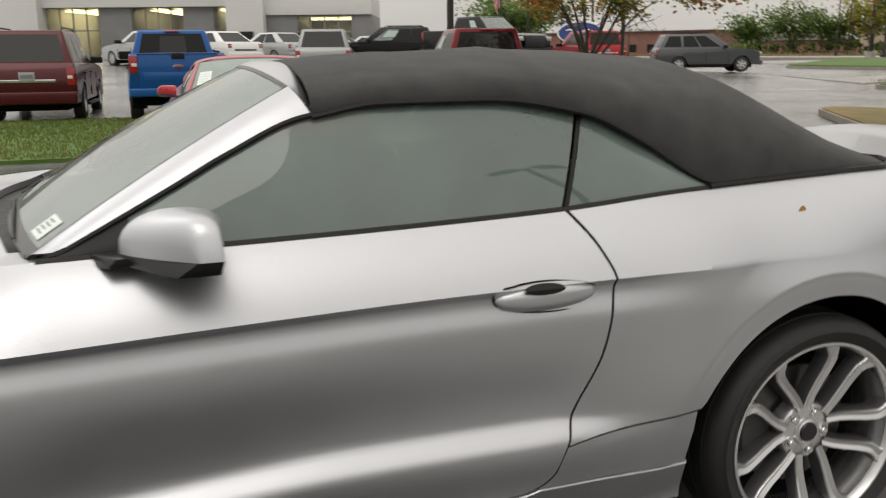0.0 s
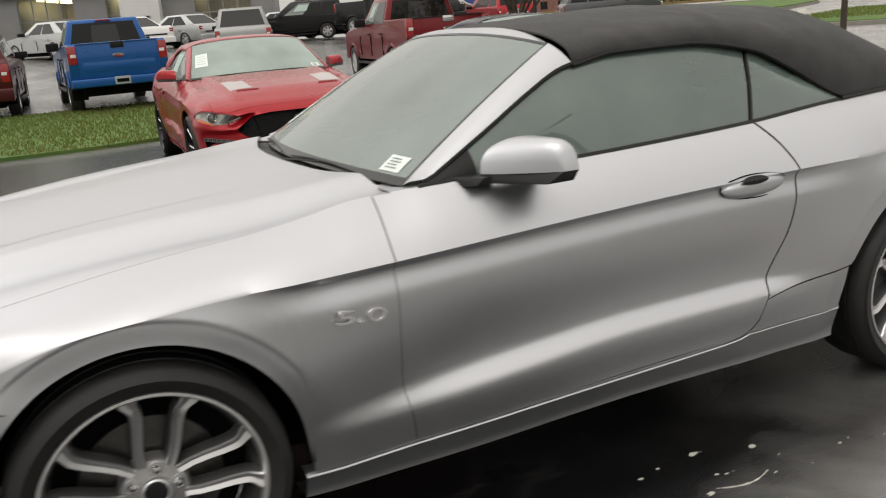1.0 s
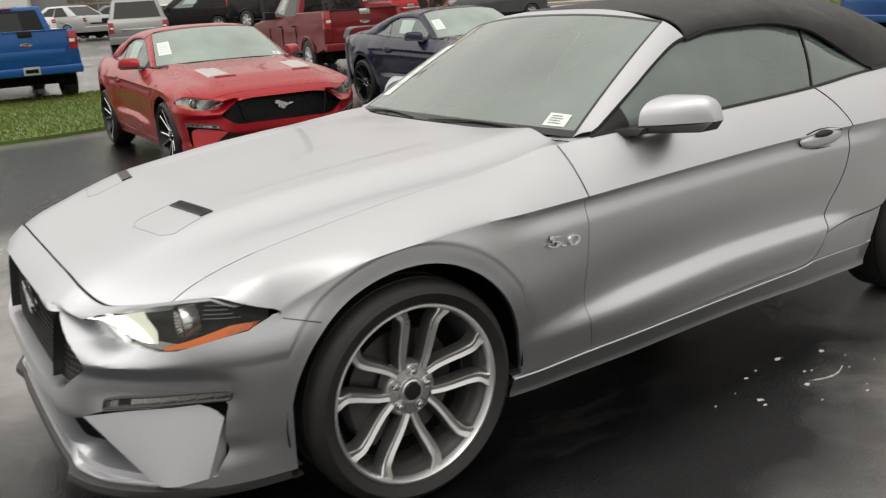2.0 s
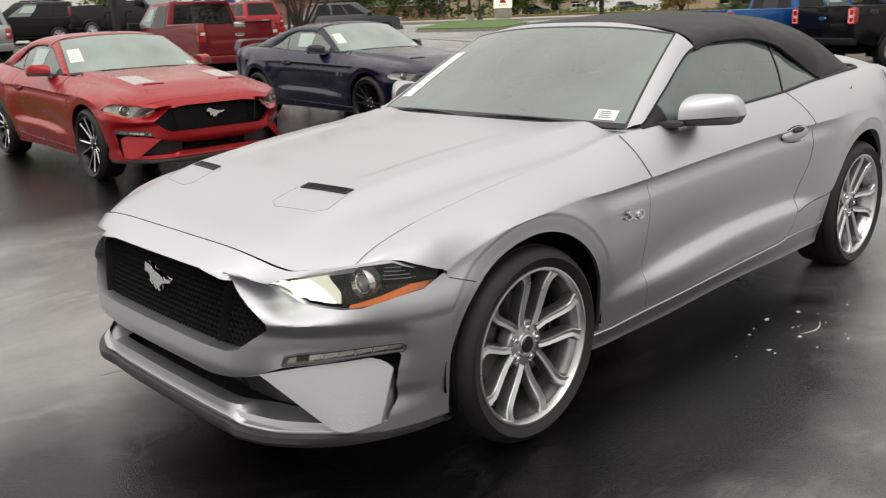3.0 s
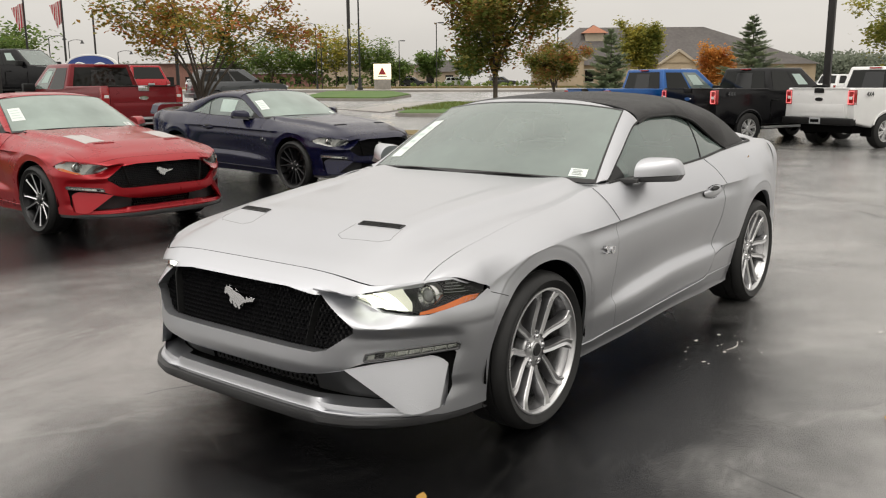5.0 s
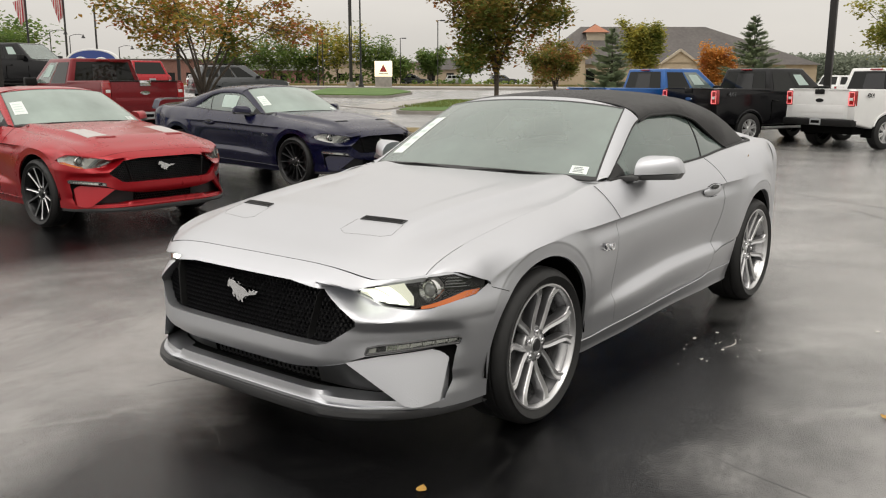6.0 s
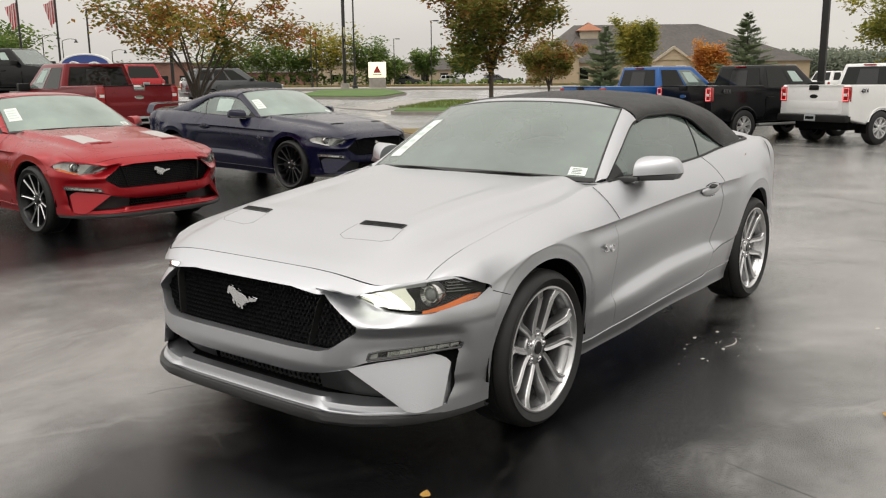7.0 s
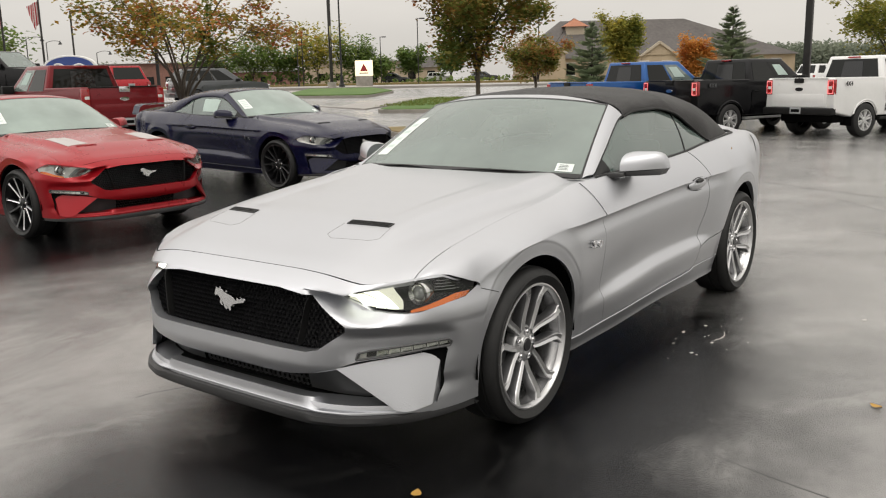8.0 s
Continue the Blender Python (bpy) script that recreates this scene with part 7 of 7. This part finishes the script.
def light_pole(m, height, r, label, heads=2, base=True, banner=False):
    m = Matrix.Translation((0, 0, gz(m.translation.x, m.translation.y))) @ m
    p = thing("light_pole", m, label, "light pole")
    bm = bmesh.new()
    box(bm, (-r, -r, 0), (r, r, height), r * 0.3)
    part("pole", bm, POLE, p)
    if base:
        bm = bmesh.new()
        lathe(bm, [(0.0, 0.6), (r * 2.6, 0.6), (r * 2.8, 0.55), (r * 2.8, 0)], 20, axis="z")
        part("footing", bm, KERB, p)
    for k in range(heads):
        s = 1 if k == 0 else -1
        bm = bmesh.new()
        box(bm, (s * 0.25, -0.17, height - 0.10), (s * 0.95, 0.17, height + 0.05), 0.03)
        hd = part("lamp_head", bm, LAMP_HEAD, p)
        bm = bmesh.new()
        box(bm, (0, -0.03, height - 0.05), (s * 0.3, 0.03, height + 0.01))
        part("lamp_arm", bm, POLE, p)
    if banner:
        bm = bmesh.new()
        sheet(bm, [[(0.12 + 0.75 * u, 0.04 * math.sin(3 * u + 5 * v), 4.1 + 2.0 * v) for u in spread(0, 1, 6)] for v in spread(0, 1, 8)])
        part("banner", bm, BANNER, p, "pale green cloth banner")
    return p


def street_lamp(m, height, label):
    m = Matrix.Translation((0, 0, gz(m.translation.x, m.translation.y))) @ m
    p = thing("street_lamp", m, label, "street lamp")
    bm = bmesh.new()
    tube(bm, [(0, 0, 0), (0, 0, 0.9), (0, 0, 0.95), (0, 0, height)], [0.16, 0.13, 0.07, 0.05], 10)
    part("pole", bm, POLE, p)
    bm = bmesh.new()
    tube(bm, [(0, 0, height - 0.05)] + [(-1.7 * t, 0, height + 0.42 * math.sin(math.pi * (0.15 + 0.6 * t)) - 0.2) for t in spread(0, 1, 10)], 0.035, 6)
    part("arm", bm, POLE, p)
    bm = bmesh.new()
    lathe(bm, [(0.03, 0.12), (0.07, 0.0), (0.22, -0.28), (0.24, -0.34), (0.0, -0.36)], 16, axis="z")
    part("lamp_head", shift(bm, (-1.7, 0, height + 0.1)), LAMP_HEAD, p)
    return p


light_pole(pose(-11.8, -28.6, 0, 0, 0, 10), 9.0, 0.10, "dark bronze lot light pole behind cars")
light_pole(pose(-18.3, -27.2, 0, 0, 0, 40), 8.0, 0.06, "slim dark light pole behind the maple", base=False)
light_pole(pose(-61.5, -59.0, 0.2, 0, 0, 50), 10.0, 0.16, "tall bronze pole with a footing on grass", banner=True)
light_pole(pose(-24.9, -4.2, 0, 0, 0, 0), 9.0, 0.10, "dark bronze pole behind black pickup")
light_pole(pose(-31.0, -1.2, 0, 0, 0, 30), 4.3, 0.06, "short dark pole behind white pickup", heads=1, base=False)
light_pole(pose(-7.6, 8.9, 0, 0, 0, 40), 11.0, 0.09, "dark lot light pole with two heads")
p = thing("lamp_post", pose(-63.3, -59.3, 0.6), "black cast iron lamp post on grass", "lamp post")
bm = bmesh.new()
tube(bm, [(0, 0, 0), (0, 0, 0.35), (0, 0, 0.4), (0, 0, 1.2), (0, 0, 1.25), (0, 0, 9.5)], [0.32, 0.30, 0.2, 0.16, 0.10, 0.08], 12)
part("pole", bm, LAMP_HEAD, p)
for l, d, h, turn in ((-15.6, 105, 7.8, 217), (-43, 95, 6.0, 40), (-46.5, 108, 6.2, 40), (-42, 112, 5.0, 40)):
    x, y = along(l, d)
    street_lamp(pose(x, y, 0, 0, 0, 127 + (0 if turn == 217 else 180)), h, "black gooseneck street lamp by the road")
for l, d, h in ((-1.3, 112, 8.4), (-7.6, 140, 7.5), (13.6, 108, 9.0), (-18.6, 130, 7.6), (-28, 70, 6.8)):
    x, y = along(l, d)
    light_pole(pose(x, y, 0, 0, 0, 127), h, 0.06, "slim dark light pole by the road", heads=1, base=False)


def striped():
    m = shader("striped_flag", (0.5, 0.03, 0.04), 0.8)
    b = m.node_tree.nodes["Principled BSDF"]
    co = node(m, "ShaderNodeTexCoord")
    sp = node(m, "ShaderNodeSeparateXYZ")
    wire(m, co, "Generated", sp, 0)
    mu = node(m, "ShaderNodeMath")
    mu.operation = "MULTIPLY"
    mu.inputs[1].default_value = 6.5
    wire(m, sp, 0, mu, 0)
    fr = node(m, "ShaderNodeMath")
    fr.operation = "FRACT"
    wire(m, mu, 0, fr, 0)
    gt = node(m, "ShaderNodeMath")
    gt.operation = "GREATER_THAN"
    gt.inputs[1].default_value = 0.5
    wire(m, fr, 0, gt, 0)
    mx = node(m, "ShaderNodeMixRGB")
    mx.inputs[1].default_value, mx.inputs[2].default_value = (0.42, 0.03, 0.04, 1), (0.62, 0.58, 0.56, 1)
    wire(m, gt, 0, mx, 0)
    wire(m, mx, 0, b, "Base Color")
    return m


FLAG = striped()
FLAG_BLUE = shader("flag_blue", (0.03, 0.04, 0.14), 0.8)
for l, d, h, top in ((-29.6, 62, 10, 6.6), (-27.8, 64, 11, 7.0), (-31.4, 61, 9, 5.8)):
    x, y = along(l, d)
    fp = thing("flagpole", pose(x, y, gz(x, y), 0, 0, 127), "tall flagpole with limp striped flag", "flagpole", "flagpoles by the dealership")
    bm = bmesh.new()
    tube(bm, [(0, 0, 0), (0, 0, h)], [0.09, 0.05], 10)
    part("pole", bm, POLE, fp)
    bm = bmesh.new()
    sheet(bm, [[(-0.08 - 0.75 * u * (0.45 + 0.55 * v), 0.10 * math.sin(9 * u + 2 * v), top - 1.5 * (1 - v) - 0.5 * u * (1 - 0.3 * v)) for u in spread(0, 1, 14)] for v in spread(0, 1, 10)])
    flag = part("flag", bm, FLAG, fp, "limp red and white striped flag")
    bm = bmesh.new()
    sheet(bm, [[(-0.08 - 0.75 * u * (0.45 + 0.55 * v), 0.10 * math.sin(9 * u + 2 * v) + 0.012, top - 1.5 * (1 - v) - 0.5 * u * (1 - 0.3 * v)) for u in spread(0, 0.45, 7)] for v in spread(0.5, 1, 6)])
    part("canton", bm, FLAG_BLUE, flag)
sg = thing("oval_sign", pose(-30.0, -53.3, 0.75, 0, 0, 36), "blue oval dealer sign with white rim", "sign")
for nm, sx, mat, off in (("rim", 1.0, WHITE_PLASTIC, 0.0), ("face", 0.92, BADGE_BLUE, 0.02)):
    bm = bmesh.new()
    lathe(bm, [(0.0, 0.16), (0.96, 0.16), (1.0, 0.10), (1.0, -0.10)], 48, axis="x")
    for v in bm.verts:
        v.co = Vector((v.co.x + off, v.co.y * 1.85 * sx, 1.95 + v.co.z * 0.80 * (sx - (0.03 if off else 0))))
    part(nm, bm, mat, sg)
bm = bmesh.new()
tube(bm, [(0.19, 1.05 - 2.1 * t, 2.0 + 0.12 * math.sin(9.0 * t) + 0.05 * t) for t in spread(0, 1, 24)], [0.10 - 0.05 * abs(2 * t - 1) for t in spread(0, 1, 24)], 6)
part("emblem_stroke", bm, WHITE_PLASTIC, sg)
bm = bmesh.new()
box(bm, (-0.2, -0.9, 0), (0.1, 0.9, 1.3), 0.05)
part("sign_base", bm, KERB, sg)
x, y = along(-7.0, 95)
sg = thing("illuminated_sign", pose(x, y, gz(x, y), 0, 0, 36), "small glowing white and yellow roadside sign", "sign")
SIGN_GLOW = lamp_glow("sign_glow", (1.0, 0.86, 0.6), 0.75)
bm = bmesh.new()
box(bm, (-0.15, -0.95, 1.35), (0.15, 0.95, 3.0), 0.04)
part("cabinet", bm, SIGN_GLOW, sg)
bm = bmesh.new()
prism(bm, [(-0.42, 1.85), (0.42, 1.85), (0.0, 2.65)], lambda a, b, c: (c, a, b), 0.152, 0.165)
part("emblem", bm, RED_LENS, sg)
bm = bmesh.new()
box(bm, (0.152, -0.5, 1.60), (0.162, 0.5, 1.70))
part("print_bar", bm, INK, sg)
bm = bmesh.new()
box(bm, (-0.2, -0.9, 0), (0.2, 0.9, 1.35), 0.03)
part("sign_base", bm, KERB, sg)


# ---- buildings ----
SHINGLE = speckle(shader("brown_shingle", (0.105, 0.095, 0.09), 0.85), 0.25, 2.0)
STUCCO = speckle(shader("tan_stucco", (0.42, 0.34, 0.24), 0.85), 0.15, 1.0)
GABLE_TRIM = speckle(shader("cream_trim", (0.46, 0.40, 0.31), 0.75), 0.12, 2.0)
TRIM_WHITE = speckle(shader("white_trim", (0.62, 0.60, 0.56), 0.7), 0.1, 2.0)
BRICK = speckle(shader("red_brown_masonry", (0.22, 0.11, 0.085), 0.85), 0.3, 4.0)
PANEL_WHITE = speckle(shader("white_metal_panel", (0.66, 0.66, 0.65), 0.45), 0.06, 0.8)
PANEL_GREY = speckle(shader("grey_cladding", (0.20, 0.20, 0.20), 0.5), 0.15, 0.8)
STORE_GLASS = see_through("shop_glass", (0.75, 0.78, 0.75), 1.5)
COPPER = speckle(shader("terracotta_roof", (0.38, 0.16, 0.09), 0.7), 0.2, 4.0)
WARM = lamp_glow("warm_ceiling_light", (1.0, 0.80, 0.42), 6.0)


def roof_block(b, name, x0, x1, y0, y1, eave, ridge, mat, hip=0.5, hip_low=None):
    """A hipped roof over a box, ridge along x."""
    bm = bmesh.new()
    o = 0.6
    c = [(x0 - o, y0 - o, eave), (x1 + o, y0 - o, eave), (x1 + o, y1 + o, eave), (x0 - o, y1 + o, eave)]
    dy = (y1 - y0) / 2
    rr = [(x0 + (hip_low or hip) * dy, (y0 + y1) / 2, ridge), (x1 - hip * dy, (y0 + y1) / 2, ridge)]
    v = [bm.verts.new(p) for p in c + rr]
    for f in ((0, 1, 5, 4), (2, 3, 4, 5), (1, 2, 5), (3, 0, 4), (3, 2, 1, 0)):
        bm.faces.new([v[i] for i in f])
    part(name, bm, mat, b, smooth=False)


x, y = along(39.3, 150)
hall = thing("brown_roofed_building", pose(x, y, 0.3, 0, 0, -53), "low tan building with large brown shingle roof", "building")
bm = bmesh.new()
box(bm, (-20, -9, 0), (24, 9, 3.6))
part("wall", bm, STUCCO, hall)
roof_block(hall, "roof", -20, 24, -9, 9, 3.6, 10.0, SHINGLE, 0.8, 1.75)
GABLES = ((20.4, 3.1), (2.8, 3.1))
for gx, gw in GABLES:
    dz = 0.35 if gx > 10 else -0.35
    bm = bmesh.new()
    prism(bm, [(gx - gw, 4.2 + dz), (gx + gw, 4.2 + dz), (gx, 6.2 + dz)], lambda a, b, c: (a, c, b), 3.0, 12.0)
    gb = part("gable_roof", bm, SHINGLE, hall, smooth=False)
    bm = bmesh.new()
    prism(bm, [(gx - gw * 0.86, 4.2 + dz), (gx + gw * 0.86, 4.2 + dz), (gx, 5.9 + dz)], lambda a, b, c: (a, c, b), 11.9, 12.08)
    part("gable_face", bm, STUCCO, gb, smooth=False)
    for q in (1, -1):
        bm = bmesh.new()
        hull8(bm, [(gx + q * (gw + 0.2), 11.9, 4.0 + dz), (gx + q * (gw + 0.2), 12.4, 4.0 + dz), (gx + q * (gw - 0.3), 12.4, 4.0 + dz), (gx + q * (gw - 0.3), 11.9, 4.0 + dz)], [(gx + q * 0.1, 11.9, 6.3 + dz), (gx + q * 0.1, 12.4, 6.3 + dz), (gx - q * 0.1, 12.4, 5.98 + dz), (gx - q * 0.1, 11.9, 5.98 + dz)])
        part("gable_trim", bm, GABLE_TRIM, gb, smooth=False)
    bm = bmesh.new()
    box(bm, (gx - gw * 0.9, 8.9, 0), (gx + gw * 0.9, 11.9, 4.2 + dz))
    part("porch_wall", bm, STUCCO, hall)
cup = 14.7
bm = bmesh.new()
box(bm, (cup - 1.5, 0.4, 6.6), (cup + 1.5, 3.6, 8.9))
cp = part("cupola", bm, GABLE_TRIM, hall)
roof_block(cp, "cupola_roof", cup - 1.5, cup + 1.5, 0.4, 3.6, 8.9, 10.3, COPPER, 1.0)
for k in range(10):
    bm = bmesh.new()
    wx = -17 + 3.7 * k
    yy = 11.9 if any(abs(wx - gx) < gw - 0.6 for gx, gw in GABLES) else 9.0
    box(bm, (wx - 0.7, yy - 0.05, 1.0), (wx + 0.7, yy + 0.03, 2.9))
    wi = part("window", bm, DARK_GLASS, hall)
    for zz in (0.92, 2.92):
        bm = bmesh.new()
        box(bm, (wx - 0.82, yy, zz - 0.08), (wx + 0.82, yy + 0.06, zz + 0.08))
        part("window_trim", bm, TRIM_WHITE, wi)
for l, d, wd, dp, hgt, ridge, mat, rf, lab in ((-2, 185, 9, 7, 3.2, 5.6, STUCCO, SHINGLE, "small tan building with grey hipped roof"), (-16, 210, 26, 10, 5.0, 5.4, STUCCO, SHINGLE, "long low tan commercial building"), (-80, 190, 56, 14, 5.2, 5.5, BRICK, SHINGLE, "long low brick building in the distance"), (-52, 230, 40, 14, 3.4, 3.7, BRICK, SHINGLE, "low brick building beyond the road")):
    x, y = along(l, d)
    b = thing("far_building", pose(x, y, 0.3, 0, 0, -53), lab, "building")
    bm = bmesh.new()
    box(bm, (-wd / 2, -dp / 2, 0), (wd / 2, dp / 2, hgt))
    part("wall", bm, mat, b)
    roof_block(b, "roof", -wd / 2, wd / 2, -dp / 2, dp / 2, hgt, ridge, rf)
    for k in range(int(wd / 4)):
        bm = bmesh.new()
        wx = -wd / 2 + 2 + 4 * k
        box(bm, (wx - 0.8, dp / 2 - 0.05, 0.9), (wx + 0.8, dp / 2 + 0.04, 2.5))
        part("window", bm, DARK_GLASS, b)

# dealership: x runs along its front, y towards the lot
shop = thing("dealership_building", pose(-18.4, -67.5, 0.6, 0, 0, -19.3), "white and grey dealership with lit glass showroom", "building")


def wall_box(name, x0, x1, y0, y1, z0, z1, mat, parent=None):
    bm = bmesh.new()
    box(bm, (x0, y0, z0), (x1, y1, z1), 0.02)
    return part(name, bm, mat, parent or shop)


def glazing(x0, x1, z0, z1, n, y=0.0, mat=STORE_GLASS):
    g = wall_box("glazing", x0, x1, y - 0.06, y - 0.03, z0, z1, mat)
    for k in range(n + 1):
        xx = x0 + (x1 - x0) * k / n
        wall_box("mullion", xx - 0.05, xx + 0.05, y - 0.10, y + 0.05, z0, z1, PANEL_GREY, g)
    wall_box("transom", x0, x1, y - 0.08, y + 0.04, (z0 + z1) / 2 + 0.4, (z0 + z1) / 2 + 0.5, PANEL_GREY, g)


wall_box("wing_fascia", 0.0, 8.6, -8, 0.25, 3.9, 5.6, PANEL_WHITE)
wall_box("wing_wall", 0.0, 1.6, -8, 0.0, 0, 3.9, PANEL_GREY)
wall_box("wing_wall", 6.1, 8.6, -8, 0.0, 0, 3.9, PANEL_GREY)
wall_box("wing_back", 1.6, 6.1, -8, -7.8, 0, 3.9, PANEL_GREY)
wall_box("wing_roof", 0.0, 8.6, -8, 0.0, 5.6, 5.75, PANEL_GREY)
glazing(1.6, 6.1, 0.3, 3.9, 4)
wall_box("ceiling_lights", 2.0, 5.8, -6, -5.0, 3.7, 3.8, WARM)
wall_box("entry_tower", 8.6, 11.6, -9, 1.2, 0, 9.5, PANEL_WHITE)
glazing(9.4, 10.5, 0.1, 2.6, 1, 1.27, DARK_GLASS)
wall_box("tower_roof", 11.6, 26.6, -12, 0.8, 4.6, 9.0, PANEL_WHITE)
wall_box("grey_wall", 12.8, 15.3, -12, 0.3, 0, 4.6, PANEL_GREY)
wall_box("grey_wall", 19.5, 22.2, -12, 0.3, 0, 4.6, PANEL_GREY)
wall_box("showroom_back", 11.6, 30.0, -12.2, -12, 0, 4.6, STUCCO)
wall_box("showroom_floor", 11.6, 30.0, -12, 0.2, 0, 0.1, STUCCO)
for a, b, n in ((11.6, 12.8, 1), (15.3, 19.5, 4), (22.2, 26.6, 4)):
    glazing(a, b, 0.1, 4.6, n)
for xx in (12.0, 15.8, 17.8, 22.8, 25.0):
    wall_box("ceiling_light", xx, xx + 0.9, -10, -2, 4.4, 4.5, WARM)
wall_box("white_tower", 26.6, 30.2, -12, 1.6, 0, 10.0, PANEL_WHITE)
wall_box("service_wing", 30.2, 60.0, -12, 0.0, 0, 5.5, PANEL_GREY)
for k in range(7):
    wall_box("name_bar", 18.0 + 0.75 * k, 18.45 + 0.75 * k, 0.8, 0.9, 6.0, 6.5, PANEL_GREY)


# ---- small things on the lot ----
SPLAT = speckle(shader("pale_paint_spot", (0.5, 0.48, 0.44), 0.6), 0.2, 30)
CRACK = shader("dark_sealant", (0.032, 0.032, 0.032), 0.3)
rnd = random.Random(5)
for k in range(26):
    if k < 5:
        x, y = ((-1.60, 0.972), (-1.79, 1.04), (-1.49, 1.18), (-1.26, 1.15), (-2.4, 1.78))[k]
    else:
        x, y = rnd.gauss(-1.62, 0.24), rnd.gauss(1.15, 0.13)
    r = 0.011 if k < 5 else rnd.uniform(0.002, 0.006)
    bm = bmesh.new()
    n = 9
    ring = [bm.verts.new((x + r * rnd.uniform(0.5, 1.3) * 1.6 * math.cos(6.283 * i / n), y + r * rnd.uniform(0.5, 1.3) * math.sin(6.283 * i / n), 0.002)) for i in range(n)]
    bm.faces.new(ring)
    tagged(part("paint_spot", bm, SPLAT, None), "small pale dried spot on wet asphalt", "stain", "pale spots on the asphalt")
bm = bmesh.new()
tube(bm, [(-1.52 - 0.20 * t, 1.165 + 0.03 * math.sin(3.0 * t), 0.001) for t in spread(0, 1, 16)], [0.004 * rnd.uniform(0.2, 1.3) for _ in range(17)], 5, 0.3)
tagged(part("paint_spot", bm, SPLAT, None), "thin pale curved scrape mark on wet asphalt", "stain", "pale spots on the asphalt")
for k, (x, y, a, ln) in enumerate(((-0.12, 1.58, 1.3, 1.3), (-3.97, 0.62, 1.5, 0.5), (-4.0, 0.95, 2.6, 0.4), (0.04, -3.32, 2.5, 0.16), (-5.4, 1.05, 1.7, 1.1), (0.8, -0.82, 2.9, 0.34), (-7.5, 0.5, 1.0, 4.0), (-9.5, -1.5, 0.8, 5.0))):
    bm = bmesh.new()
    pts, p = [], Vector((x, y, 0.0))
    for i in range(14):
        pts.append(p.copy())
        a += rnd.gauss(0, 0.13)
        p = p + Vector((math.cos(a), math.sin(a), 0)) * ln / 14
    tube(bm, pts, [0.0032 * rnd.uniform(0.4, 1.5) for _ in pts], 5, 0.35)
    tagged(part("crack", bm, CRACK, None), "thin sealed crack in the asphalt", "crack")
DEAD_LEAF = shader("dead_leaf", (0.42, 0.24, 0.05), 0.7)
for x, y, a in ((0.82, 0.91, 0.4), (-0.96, 2.10, 1.2), (-3.2, 2.9, 2.0)):
    bm = bmesh.new()
    s = 0.028
    sheet(bm, [[(x + s * (u * math.cos(a) - v * (1 - u * u) * math.sin(a)), y + s * (u * math.sin(a) + v * (1 - u * u) * math.cos(a)), 0.004 + 0.006 * u * u + 0.006 * abs(v)) for v in (-0.7, 0, 0.7)] for u in spread(-1, 1, 6)])
    tagged(part("fallen_leaf", bm, DEAD_LEAF, None), "small yellow fallen leaf lying on asphalt", "leaf", "fallen leaves")
bm = bmesh.new()
lx = -2.658
ly, lz = shoulder(lx, 0.55)
sheet(bm, [[(lx + 0.012 * u, ly + 0.004 + 0.001 * v, lz + 0.016 * v * (1 - u * u)) for v in (-0.7, 0, 0.7)] for u in spread(-1, 1, 5)])
tagged(part("fallen_leaf", bm, DEAD_LEAF, None), "tiny orange leaf stuck on silver paint", "leaf", "fallen leaves")
